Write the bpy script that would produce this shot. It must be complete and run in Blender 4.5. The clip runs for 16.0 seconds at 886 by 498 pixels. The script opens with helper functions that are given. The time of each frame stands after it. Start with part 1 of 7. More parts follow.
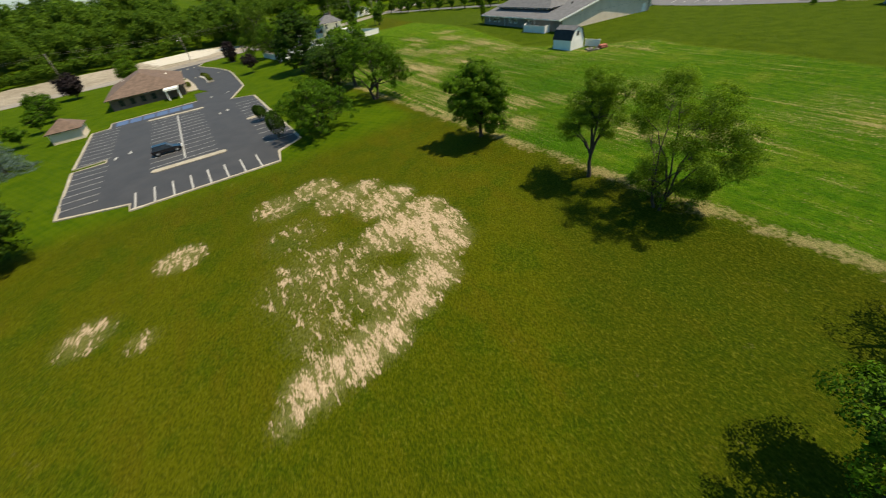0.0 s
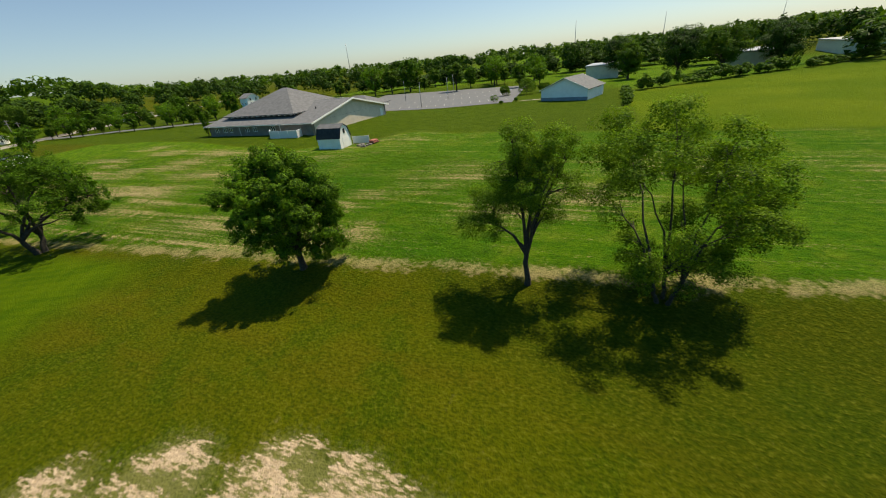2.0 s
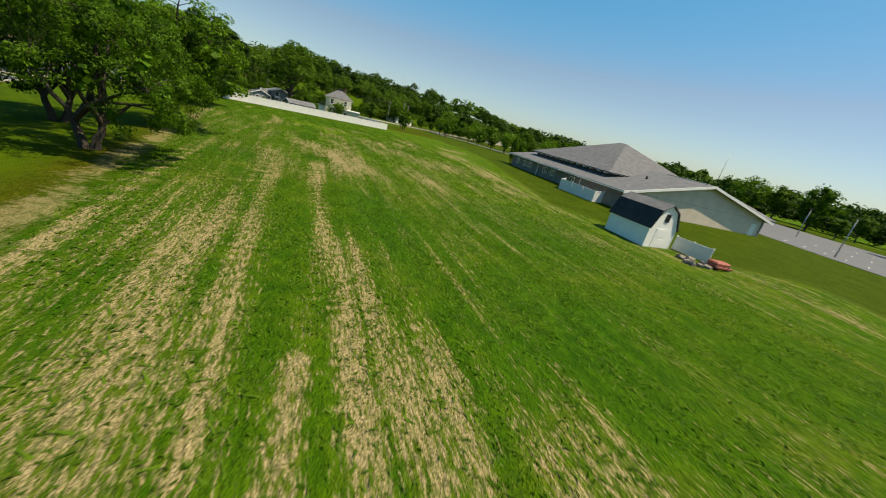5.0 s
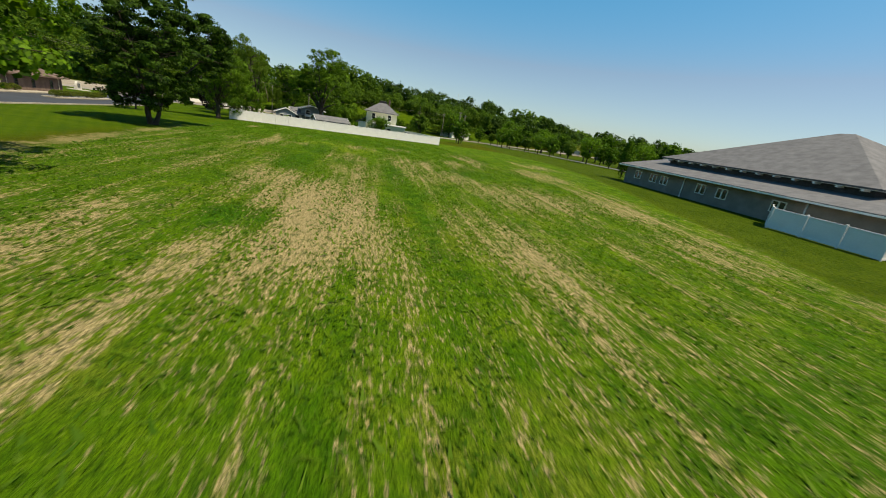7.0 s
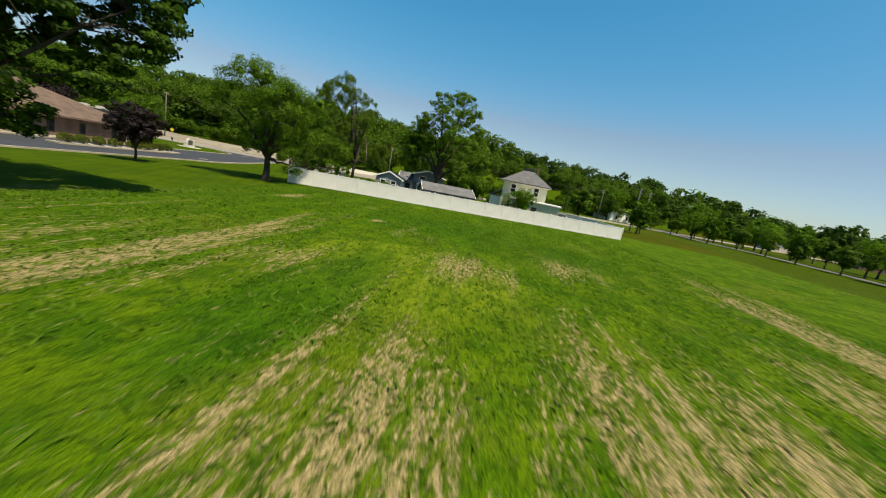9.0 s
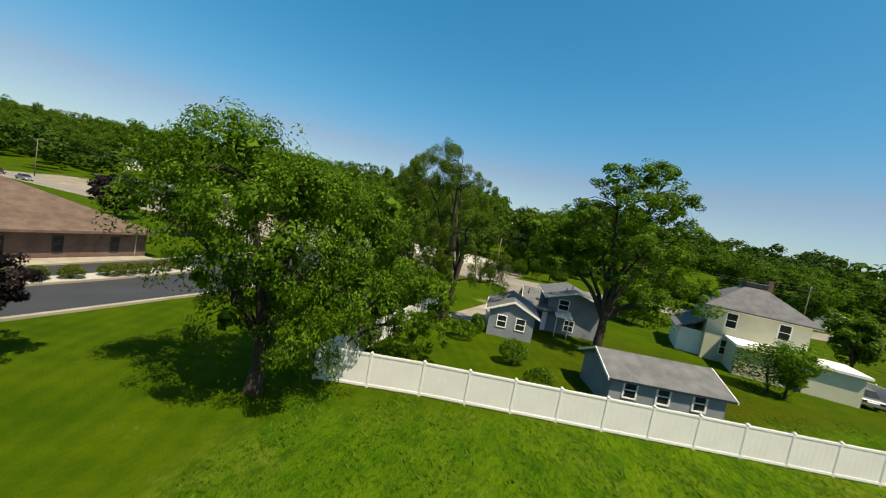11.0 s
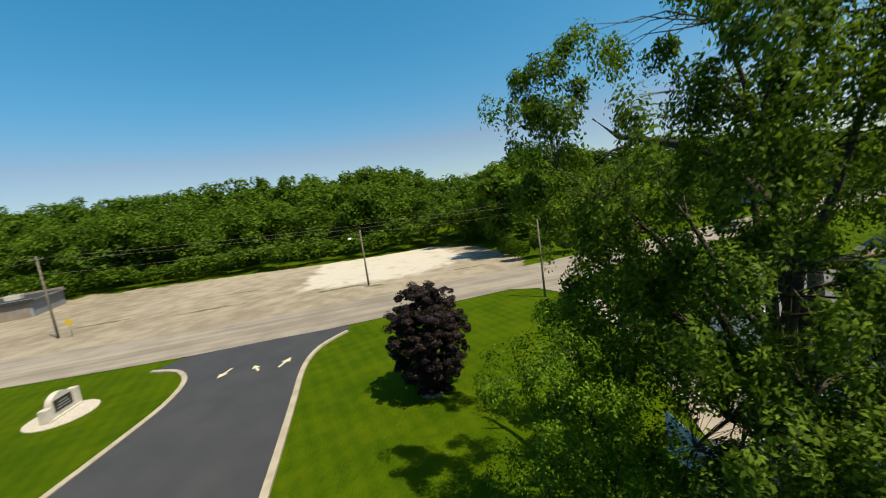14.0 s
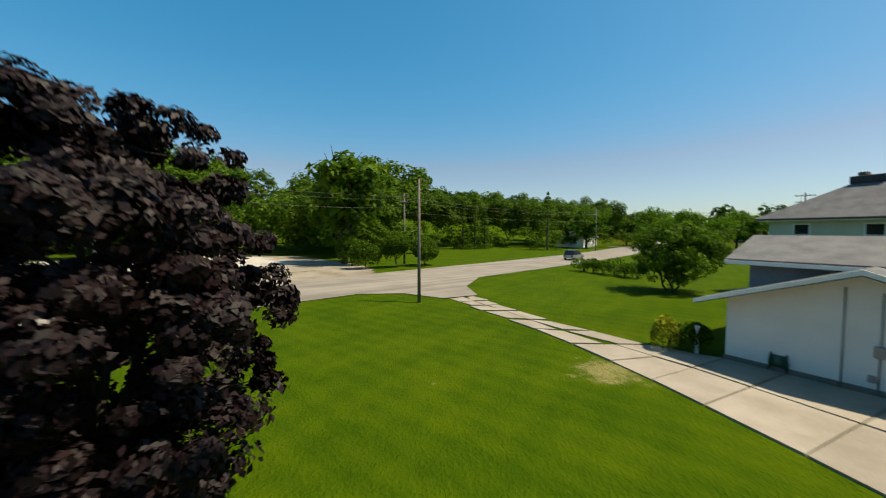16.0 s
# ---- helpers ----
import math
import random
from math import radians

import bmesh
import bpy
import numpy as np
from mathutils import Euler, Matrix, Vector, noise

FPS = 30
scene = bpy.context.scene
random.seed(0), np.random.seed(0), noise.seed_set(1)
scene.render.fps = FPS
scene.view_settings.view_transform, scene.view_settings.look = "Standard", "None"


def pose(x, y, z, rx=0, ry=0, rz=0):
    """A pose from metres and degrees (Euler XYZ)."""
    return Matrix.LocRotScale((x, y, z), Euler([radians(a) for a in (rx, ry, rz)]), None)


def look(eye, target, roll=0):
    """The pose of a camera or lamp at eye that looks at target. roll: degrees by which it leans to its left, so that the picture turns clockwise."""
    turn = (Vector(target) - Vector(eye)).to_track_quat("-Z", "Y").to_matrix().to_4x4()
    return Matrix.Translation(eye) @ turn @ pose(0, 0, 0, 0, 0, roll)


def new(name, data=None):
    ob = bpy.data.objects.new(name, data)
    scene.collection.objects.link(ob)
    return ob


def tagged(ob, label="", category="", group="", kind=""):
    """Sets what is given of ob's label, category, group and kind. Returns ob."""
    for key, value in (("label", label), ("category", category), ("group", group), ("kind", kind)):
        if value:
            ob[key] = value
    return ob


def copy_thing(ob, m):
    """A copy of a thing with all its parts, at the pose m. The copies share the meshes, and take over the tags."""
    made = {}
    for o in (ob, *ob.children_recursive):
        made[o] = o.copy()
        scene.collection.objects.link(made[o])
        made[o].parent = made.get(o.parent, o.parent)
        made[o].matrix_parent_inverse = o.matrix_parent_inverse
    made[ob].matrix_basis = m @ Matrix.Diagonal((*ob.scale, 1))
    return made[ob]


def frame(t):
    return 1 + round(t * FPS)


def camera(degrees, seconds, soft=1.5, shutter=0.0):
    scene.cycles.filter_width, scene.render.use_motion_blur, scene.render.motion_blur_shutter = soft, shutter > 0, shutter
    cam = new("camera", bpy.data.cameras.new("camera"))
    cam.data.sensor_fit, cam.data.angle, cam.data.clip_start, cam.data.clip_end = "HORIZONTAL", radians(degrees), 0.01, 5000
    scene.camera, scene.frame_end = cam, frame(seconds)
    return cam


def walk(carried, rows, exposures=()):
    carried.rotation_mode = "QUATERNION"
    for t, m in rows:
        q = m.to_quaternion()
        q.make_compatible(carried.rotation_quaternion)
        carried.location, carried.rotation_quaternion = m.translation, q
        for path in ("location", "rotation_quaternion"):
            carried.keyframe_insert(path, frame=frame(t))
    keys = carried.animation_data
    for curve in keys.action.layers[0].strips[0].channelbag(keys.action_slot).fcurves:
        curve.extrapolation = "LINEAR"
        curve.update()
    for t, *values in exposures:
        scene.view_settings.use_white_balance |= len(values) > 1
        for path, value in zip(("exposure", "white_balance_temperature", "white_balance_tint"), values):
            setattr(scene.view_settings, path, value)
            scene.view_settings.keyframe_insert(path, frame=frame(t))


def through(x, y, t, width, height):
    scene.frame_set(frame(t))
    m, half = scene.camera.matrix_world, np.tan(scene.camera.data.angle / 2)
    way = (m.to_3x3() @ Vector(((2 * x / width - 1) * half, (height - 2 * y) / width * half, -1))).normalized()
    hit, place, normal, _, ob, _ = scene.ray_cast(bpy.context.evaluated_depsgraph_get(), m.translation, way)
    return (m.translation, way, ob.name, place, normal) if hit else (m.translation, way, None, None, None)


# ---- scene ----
cam = camera(100.9, 16.0, 1.0, 0.18)
PATH = [
    (0, (0.559, 0.193, 19.393), (0.389, 1.767, 18.17), -9.0),
    (0.5, (-3.017, 4.968, 17.973), (-2.626, 6.575, 16.848), -8.0),
    (1, (-4.87, 10.533, 16.571), (-4.091, 12.059, 15.539), -7.6),
    (1.5, (-4.783, 16.469, 15.064), (-3.816, 17.933, 14.105), -7.1),
    (2, (-3.315, 22.034, 13.628), (-2.269, 23.48, 12.724), -6.0),
    (2.5, (-0.745, 27.696, 12.074), (0.321, 29.154, 11.215), -5.3),
    (3, (1.923, 33.12, 10.689), (2.962, 34.626, 9.882), -4.1),
    (3.5, (5.1, 38.24, 9.87), (5.977, 39.877, 9.127), -0.2),
    (4, (8.022, 42.972, 9.132), (8.531, 44.785, 8.457), 5.6),
    (4.5, (10.36, 48.64, 8.119), (10.434, 50.531, 7.472), 11.6),
    (5, (11.235, 54.874, 7.218), (11.009, 56.753, 6.571), 14.1),
    (5.2, (11.072, 57.405, 6.989), (10.772, 59.269, 6.328), 14.5),
    (7.5, (-0.444, 89.723, 4.733), (-1.076, 91.523, 4.132), 8.1),
    (8, (-4.443, 97.927, 4.656), (-5.209, 99.692, 4.108), 7.7),
    (8.5, (-9.775, 106.715, 4.589), (-10.778, 108.381, 4.12), 9.4),
    (9, (-16.608, 114.879, 4.438), (-17.822, 116.418, 4.044), 11.3),
    (9.5, (-23.428, 120.751, 4.541), (-24.766, 122.199, 4.209), 12.5),
    (10, (-29.168, 124.962, 5.359), (-30.669, 126.264, 5.132), 13.4),
    (11.2, (-43.0, 130.7, 10.0), (-44.63, 131.88, 9.86), 10.0),
    (12.3, (-55.31, 134.048, 12.783), (-57.021, 135.081, 12.721), 6.3),
    (12.5, (-57.227, 134.44, 13.059), (-58.924, 135.494, 12.957), 5.4),
    (13, (-61.944, 135.135, 13.083), (-63.575, 136.279, 12.905), 2.7),
    (13.5, (-66.469, 136.694, 12.39), (-67.966, 138.001, 12.163), -2.1),
    (14, (-70.385, 138.2, 11.356), (-71.582, 139.782, 11.102), -7.9),
    (14.5, (-73.834, 140.484, 9.974), (-74.544, 142.332, 9.689), -11.4),
    (15, (-76.525, 143.383, 8.388), (-76.836, 145.332, 8.071), -11.7),
    (15.5, (-78.368, 146.645, 6.291), (-78.491, 148.623, 6.023), -8.0),
    (16, (-79.313, 150.79, 4.664), (-79.678, 152.754, 4.562), 0.2),
]
walk(cam, [(t, look(eye, target, roll)) for t, eye, target, roll in PATH])

# ---- world, sun ----
SUN = Vector((0.53, 0.02, 1.0)).normalized()
world = bpy.data.worlds.new("world")
scene.world = world
world.use_nodes = True
wn = world.node_tree
sky = wn.nodes.new("ShaderNodeTexSky")
sky.sky_type = "NISHITA"
sky.sun_disc = False
sky.sun_elevation = math.asin(SUN.z)
sky.sun_rotation = math.atan2(SUN.x, SUN.y)
sky.air_density, sky.dust_density, sky.ozone_density = 0.85, 0.8, 3.0
split = wn.nodes.new("ShaderNodeSeparateColor")
wn.links.new(sky.outputs[0], split.inputs[0])
white = wn.nodes.new("ShaderNodeMath")
white.operation = "DIVIDE"
wn.links.new(split.outputs[0], white.inputs[0])
wn.links.new(split.outputs[2], white.inputs[1])
haze = wn.nodes.new("ShaderNodeMapRange")
haze.inputs["From Min"].default_value, haze.inputs["From Max"].default_value = 0.31, 0.42
wn.links.new(white.outputs[0], haze.inputs["Value"])
hue = wn.nodes.new("ShaderNodeMixRGB")
hue.inputs[1].default_value = (0.28, 1.42, 1.62, 1.0)
hue.inputs[2].default_value = (1.0, 1.08, 1.08, 1.0)
wn.links.new(haze.outputs[0], hue.inputs[0])
tint = wn.nodes.new("ShaderNodeMixRGB")
tint.blend_type = "MULTIPLY"
tint.inputs[0].default_value = 1.0
wn.links.new(hue.outputs[0], tint.inputs[2])
wn.links.new(sky.outputs[0], tint.inputs[1])
wn.links.new(tint.outputs[0], wn.nodes["Background"].inputs[0])
wn.nodes["Background"].inputs[1].default_value = 0.09
sun = new("sun", bpy.data.lights.new("sun", "SUN"))
sun.data.energy, sun.data.angle, sun.data.color = 5.0, radians(0.5), (1.0, 0.93, 0.78)
sun.matrix_world = look(SUN * 100, (0, 0, 0))
scene.view_settings.exposure = 0.40
scene.view_settings.use_white_balance = True
scene.view_settings.white_balance_temperature = 7300


# ---- the lie of the land ----
def smooth(a, b, x):
    u = np.clip((x - a) / (b - a), 0, 1)
    return u * u * (3 - 2 * u)


def along(x, y):
    """Metres along and across the field's edge, on which the row of trees stands."""
    return (x - 4) * -0.586 + (y - 49.7) * 0.81, (x - 4) * -0.81 + (y - 49.7) * -0.586


def ground_z(x, y):
    a, d = along(x, y)
    z = -0.4 * np.maximum(smooth(8, 20, d) * smooth(9, 19, a), smooth(104, 130, a + 0.6 * d))
    z = z + 1.0 * smooth(58, 25, np.hypot(x - 28, y - 152))
    z = z + 0.9 * np.exp(-((x - 41) ** 2 + (y - 92) ** 2) / 30.0)
    # the mown lawn lies about a metre below the field
    z = z - 1.05 * smooth(-1.5, 6, d) * smooth(32, 4, a) * smooth(90, 55, d)
    far = np.hypot(x + 20, y - 110)
    z = z + 15.0 * smooth(5, 105, (x + 150) * -0.66 + (y - 198) * 0.75) * smooth(60, -40, x + 40)
    west = smooth(160, -60, x)
    z = z + (3.0 + 4.0 * west) * smooth(240, 560, far)
    return z + smooth(900, 2600, far) * (0.3 + 0.7 * west) * (26 + 22 * np.sin(x * 0.0021 + 1) * np.cos(y * 0.0017) + 9 * np.sin(x * 0.006 + y * 0.004))


def gz(x, y):
    return float(ground_z(np.float64(x), np.float64(y)))


# ---- materials ----
def material(name):
    m = bpy.data.materials.new(name)
    m.use_nodes = True
    return m, m.node_tree, m.node_tree.nodes["Principled BSDF"]


def node(tree, kind, links=(), **values):
    n = tree.nodes.new("ShaderNode" + kind)
    for k, v in values.items():
        if k == "blend_type":
            n.blend_type = v
        elif k == "data_type":
            n.data_type = v
        elif k == "operation":
            n.operation = v
        elif k == "attribute_name":
            n.attribute_name = v
        elif k == "feature":
            n.feature = v
        elif k == "wave_type":
            n.wave_type = v
    for key, v in links:
        if hasattr(v, "is_output"):
            tree.links.new(v, n.inputs[key])
        else:
            n.inputs[key].default_value = v
    return n


def noise_at(tree, scale, detail=3.0, vector=None, rough=0.55):
    links = [("Scale", scale), ("Detail", detail), ("Roughness", rough)]
    if vector is not None:
        links.append(("Vector", vector))
    return node(tree, "TexNoise", links).outputs["Fac"]


def ramp(tree, fac, lo, hi):
    n = node(tree, "MapRange", [("Value", fac), ("From Min", lo), ("From Max", hi)])
    n.interpolation_type = "SMOOTHSTEP"
    return n.outputs["Result"]


def mix(tree, fac, a, b):
    return node(tree, "MixRGB", [("Fac", fac), ("Color1", a), ("Color2", b)]).outputs["Color"]


def maths(tree, op, a, b):
    return node(tree, "Math", [(0, a), (1, b)], operation=op).outputs[0]


def rgb(r, g, b):
    return (r, g, b, 1.0)


def plain(name, c, c2, scale=3.0, rough=0.8, bump=0.1, fine=40.0, metal=0.0, piece=0.0):
    """A worn surface: two colours mixed at two scales, with fine relief."""
    m, t, b = material(name)
    co = node(t, "TexCoord").outputs["Object"]
    f = maths(t, "MULTIPLY", noise_at(t, scale, 4, co), 1.0)
    g = noise_at(t, fine, 3, co)
    k = ramp(t, maths(t, "ADD", maths(t, "MULTIPLY", f, 0.65), maths(t, "MULTIPLY", g, 0.35)), 0.32, 0.68)
    col = mix(t, k, rgb(*c), rgb(*c2))
    if piece:
        info = node(t, "ObjectInfo").outputs["Random"]
        col = mix(t, maths(t, "MULTIPLY", info, piece), col, rgb(*[v * 0.55 for v in c]))
    t.links.new(col, b.inputs["Base Color"])
    b.inputs["Roughness"].default_value, b.inputs["Metallic"].default_value = rough, metal
    bp = node(t, "Bump", [("Height", g), ("Strength", bump), ("Distance", 0.02)])
    t.links.new(bp.outputs[0], b.inputs["Normal"])
    return m


def leaf_material(name, dark, light, sheen=0.05, through=0.26):
    m, t, b = material(name)
    isl = node(t, "NewGeometry").outputs["Random Per Island"]
    co = node(t, "TexCoord").outputs["Object"]
    big = noise_at(t, 0.5, 3, co)
    k = ramp(t, maths(t, "ADD", maths(t, "MULTIPLY", isl, 0.5), maths(t, "MULTIPLY", big, 0.6)), 0.25, 0.85)
    col = mix(t, k, rgb(*dark), rgb(*light))
    t.links.new(col, b.inputs["Base Color"])
    b.inputs["Roughness"].default_value = 0.6
    b.inputs["Specular IOR Level"].default_value = sheen
    tr = node(t, "BsdfTranslucent", [("Color", mix(t, 0.5, col, rgb(light[0] * 1.5, light[1] * 1.7, light[2] * 0.6)))])
    mx = node(t, "MixShader", [("Fac", through), (1, b.outputs[0]), (2, tr.outputs[0])])
    t.links.new(mx.outputs[0], t.nodes["Material Output"].inputs["Surface"])
    return m


M_LEAF = leaf_material("leaf_green", (0.010, 0.030, 0.002), (0.088, 0.18, 0.010))
M_LEAF_MAPLE = leaf_material("leaf_maple", (0.006, 0.022, 0.002), (0.135, 0.255, 0.012), 0.08, 0.34)
# darker leaves; on the big maple they stand in for its shaded side
M_LEAF_DARK = leaf_material("leaf_dark", (0.005, 0.016, 0.002), (0.052, 0.110, 0.008), 0.08, 0.2)
M_LEAF_WILLOW = leaf_material("leaf_willow", (0.014, 0.036, 0.002), (0.165, 0.265, 0.018), 0.05, 0.32)
M_LEAF_ROAD = leaf_material("leaf_locust", (0.010, 0.032, 0.002), (0.122, 0.225, 0.014), 0.05, 0.28)
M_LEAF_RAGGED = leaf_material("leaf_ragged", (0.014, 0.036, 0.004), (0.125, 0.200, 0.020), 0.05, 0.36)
M_LEAF_RED = leaf_material("leaf_maroon", (0.003, 0.0011, 0.0014), (0.016, 0.006, 0.0065), 0.25, 0.05)
M_LEAF_WOOD = leaf_material("leaf_wood", (0.017, 0.048, 0.004), (0.096, 0.166, 0.013), 0.05, 0.3)
M_LEAF_BELT = leaf_material("leaf_belt", (0.008, 0.024, 0.003), (0.055, 0.105, 0.010), 0.05, 0.2)
M_LEAF_SPRUCE = leaf_material("leaf_spruce", (0.03, 0.055, 0.05), (0.10, 0.15, 0.14), 0.3, 0.1)
M_LEAF_YELLOW = leaf_material("leaf_yellow", (0.06, 0.09, 0.008), (0.36, 0.36, 0.03), 0.05, 0.3)
M_BOX = leaf_material("leaf_box", (0.045, 0.07, 0.01), (0.15, 0.18, 0.025), 0.1, 0.3)
M_GRASS = leaf_material("grass_blade", (0.04, 0.10, 0.006), (0.105, 0.185, 0.012), 0.05, 0.4)
M_BARK = plain("bark", (0.022, 0.017, 0.011), (0.06, 0.046, 0.03), 6, 0.95, 0.6, 25)
M_DEAD = plain("dead_wood", (0.128, 0.096, 0.064), (0.272, 0.208, 0.144), 6, 0.9, 0.5, 30)
M_ASPHALT = plain("asphalt_new", (0.0264, 0.0272, 0.0304), (0.04, 0.04, 0.0424), 0.35, 0.75, 0.15, 60)
M_ASPHALT_OLD = plain("asphalt_old", (0.078, 0.08, 0.082), (0.118, 0.118, 0.118), 0.5, 0.85, 0.15, 50)
M_CONCRETE = plain("concrete", (0.26, 0.225, 0.165), (0.37, 0.33, 0.255), 0.8, 0.85, 0.15, 30)
M_SLAB = plain("concrete_slab", (0.24, 0.205, 0.155), (0.35, 0.305, 0.245), 0.7, 0.85, 0.2, 25, piece=0.25)
M_PAINT = plain("road_paint", (0.26, 0.25, 0.23), (0.42, 0.41, 0.38), 3, 0.7, 0.1, 30)
M_PAINT_Y = plain("arrow_paint", (0.44, 0.384, 0.24), (0.576, 0.52, 0.36), 3, 0.7, 0.1, 30)
M_BLUE = plain("blue_paint", (0.04, 0.08, 0.176), (0.072, 0.12, 0.224), 3, 0.7, 0.1, 30)
M_SHINGLE = plain("grey_shingle", (0.08, 0.08, 0.084), (0.136, 0.136, 0.14), 1.2, 0.9, 0.4, 18)
M_SHINGLE_B = plain("brown_shingle", (0.08, 0.052, 0.036), (0.152, 0.1, 0.072), 1.2, 0.9, 0.4, 18)
M_SHINGLE_D = plain("black_shingle", (0.0096, 0.0128, 0.016), (0.024, 0.028, 0.032), 1.5, 0.85, 0.3, 20)
M_SHINGLE_L = plain("mid_grey_shingle", (0.085, 0.088, 0.09), (0.15, 0.15, 0.15), 1.2, 0.9, 0.4, 18)
M_WHITE = plain("white_siding", (0.76, 0.74, 0.69), (0.84, 0.82, 0.77), 0.8, 0.6, 0.05, 20)
M_VINYL = plain("white_vinyl", (0.62, 0.61, 0.58), (0.70, 0.69, 0.66), 0.6, 0.4, 0.03, 12)
M_GREYWALL = plain("grey_block", (0.16, 0.138, 0.11), (0.235, 0.205, 0.17), 0.8, 0.9, 0.3, 14)
M_BEIGE = plain("beige_siding", (0.56, 0.47, 0.36), (0.66, 0.56, 0.44), 0.6, 0.8, 0.08, 16)
M_CREAM = plain("cream_siding", (0.496, 0.48, 0.336), (0.592, 0.576, 0.432), 0.6, 0.7, 0.08, 14)
M_BLUEGREY = plain("blue_grey_siding", (0.17, 0.19, 0.21), (0.24, 0.26, 0.28), 0.7, 0.75, 0.1, 16)
M_BRICK = plain("brown_brick", (0.104, 0.0656, 0.0496), (0.176, 0.12, 0.092), 1.0, 0.9, 0.3, 22)
M_GLASS = plain("window_glass", (0.0096, 0.0128, 0.016), (0.024, 0.0288, 0.032), 1.5, 0.08, 0.0, 5)
M_HOSE = plain("green_hose", (0.02, 0.07, 0.04), (0.04, 0.11, 0.07), 4, 0.5, 0.1, 20)
M_DARK = plain("dark_metal", (0.012, 0.012, 0.0128), (0.032, 0.032, 0.0336), 4, 0.6, 0.1, 30)
M_GALV = plain("grey_metal", (0.24, 0.248, 0.256), (0.336, 0.344, 0.352), 2, 0.45, 0.05, 20, 0.6)
M_POLE = plain("weathered_pole", (0.104, 0.088, 0.072), (0.192, 0.168, 0.136), 3, 0.9, 0.3, 30)
M_PEBBLE = plain("pebbles", (0.304, 0.272, 0.224), (0.528, 0.496, 0.432), 8, 0.9, 0.8, 40)
M_TAR = plain("flat_roof", (0.036, 0.036, 0.04), (0.24, 0.232, 0.216), 0.12, 0.9, 0.2, 6)
M_RUST = plain("red_scrap", (0.24, 0.044, 0.024), (0.36, 0.112, 0.064), 4, 0.7, 0.2, 20)
M_CARDARK = plain("dark_car_paint", (0.008, 0.0088, 0.0104), (0.0128, 0.0136, 0.016), 1, 0.15, 0.0, 5)
M_CARSILVER = plain("silver_car_paint", (0.272, 0.288, 0.296), (0.336, 0.352, 0.36), 1, 0.2, 0.0, 5, 0.5)
M_CARRED = plain("maroon_car_paint", (0.064, 0.0096, 0.0112), (0.08, 0.0128, 0.0144), 1, 0.2, 0.0, 5)
M_TYRE = plain("tyre", (0.0096, 0.0096, 0.0096), (0.016, 0.016, 0.016), 5, 0.9, 0.1, 30)
M_YELLOW = plain("yellow_sign", (0.52, 0.36, 0.016), (0.576, 0.416, 0.032), 2, 0.6, 0.0, 10)
M_LIMESTONE = plain("limestone", (0.38, 0.36, 0.31), (0.50, 0.47, 0.42), 1.5, 0.85, 0.2, 20)


# ---- mesh helpers ----
def mesh_data(name, verts, faces, mats, smooth_shade=False, mat_index=None):
    me = bpy.data.meshes.new(name)
    verts = np.asarray(verts, dtype=np.float32).reshape(-1, 3)
    faces = np.asarray(faces, dtype=np.int32)
    n, k = faces.shape
    me.vertices.add(len(verts))
    me.vertices.foreach_set("co", verts.ravel())
    me.loops.add(n * k)
    me.loops.foreach_set("vertex_index", faces.ravel())
    me.polygons.add(n)
    me.polygons.foreach_set("loop_start", np.arange(0, n * k, k, dtype=np.int32))
    me.polygons.foreach_set("loop_total", np.full(n, k, dtype=np.int32))
    if smooth_shade:
        me.polygons.foreach_set("use_smooth", np.ones(n, dtype=bool))
    for m in (mats if isinstance(mats, (list, tuple)) else [mats]):
        me.materials.append(m)
    me.update(calc_edges=True)
    me.validate()
    return me


def thing(name, x, y, z=None, turn=0.0, label="", category="", group="", kind=""):
    ob = new(name)
    ob.empty_display_size = 0.2
    ob.matrix_basis = pose(x, y, gz(x, y) if z is None else z, 0, 0, turn)
    return tagged(ob, label, category, group, kind)


def part(name, bm, mat, parent=None, label=""):
    me = bpy.data.meshes.new(name)
    bm.normal_update()
    bm.to_mesh(me)
    bm.free()
    me.materials.append(mat)
    ob = new(name, me)
    ob.parent = parent
    if label:
        ob["label"] = label
    return ob


def box(bm, x0, x1, y0, y1, z0, z1):
    vs = [bm.verts.new((x, y, z)) for z in (z0, z1) for x, y in ((x0, y0), (x1, y0), (x1, y1), (x0, y1))]
    for f in ((3, 2, 1, 0), (4, 5, 6, 7), (0, 1, 5, 4), (1, 2, 6, 5), (2, 3, 7, 6), (3, 0, 4, 7)):
        bm.faces.new([vs[i] for i in f])
    return vs


def box_bm(*a, bevel=0.0):
    bm = bmesh.new()
    box(bm, *a)
    if bevel:
        bmesh.ops.bevel(bm, geom=bm.edges[:], offset=bevel, segments=1, affect="EDGES")
    return bm


def prism(bm, poly, z0, z1):
    lo = [bm.verts.new((x, y, z0)) for x, y in poly]
    hi = [bm.verts.new((x, y, z1)) for x, y in poly]
    n = len(poly)
    bm.faces.new(lo[::-1])
    bm.faces.new(hi)
    for i in range(n):
        bm.faces.new((lo[i], lo[(i + 1) % n], hi[(i + 1) % n], hi[i]))


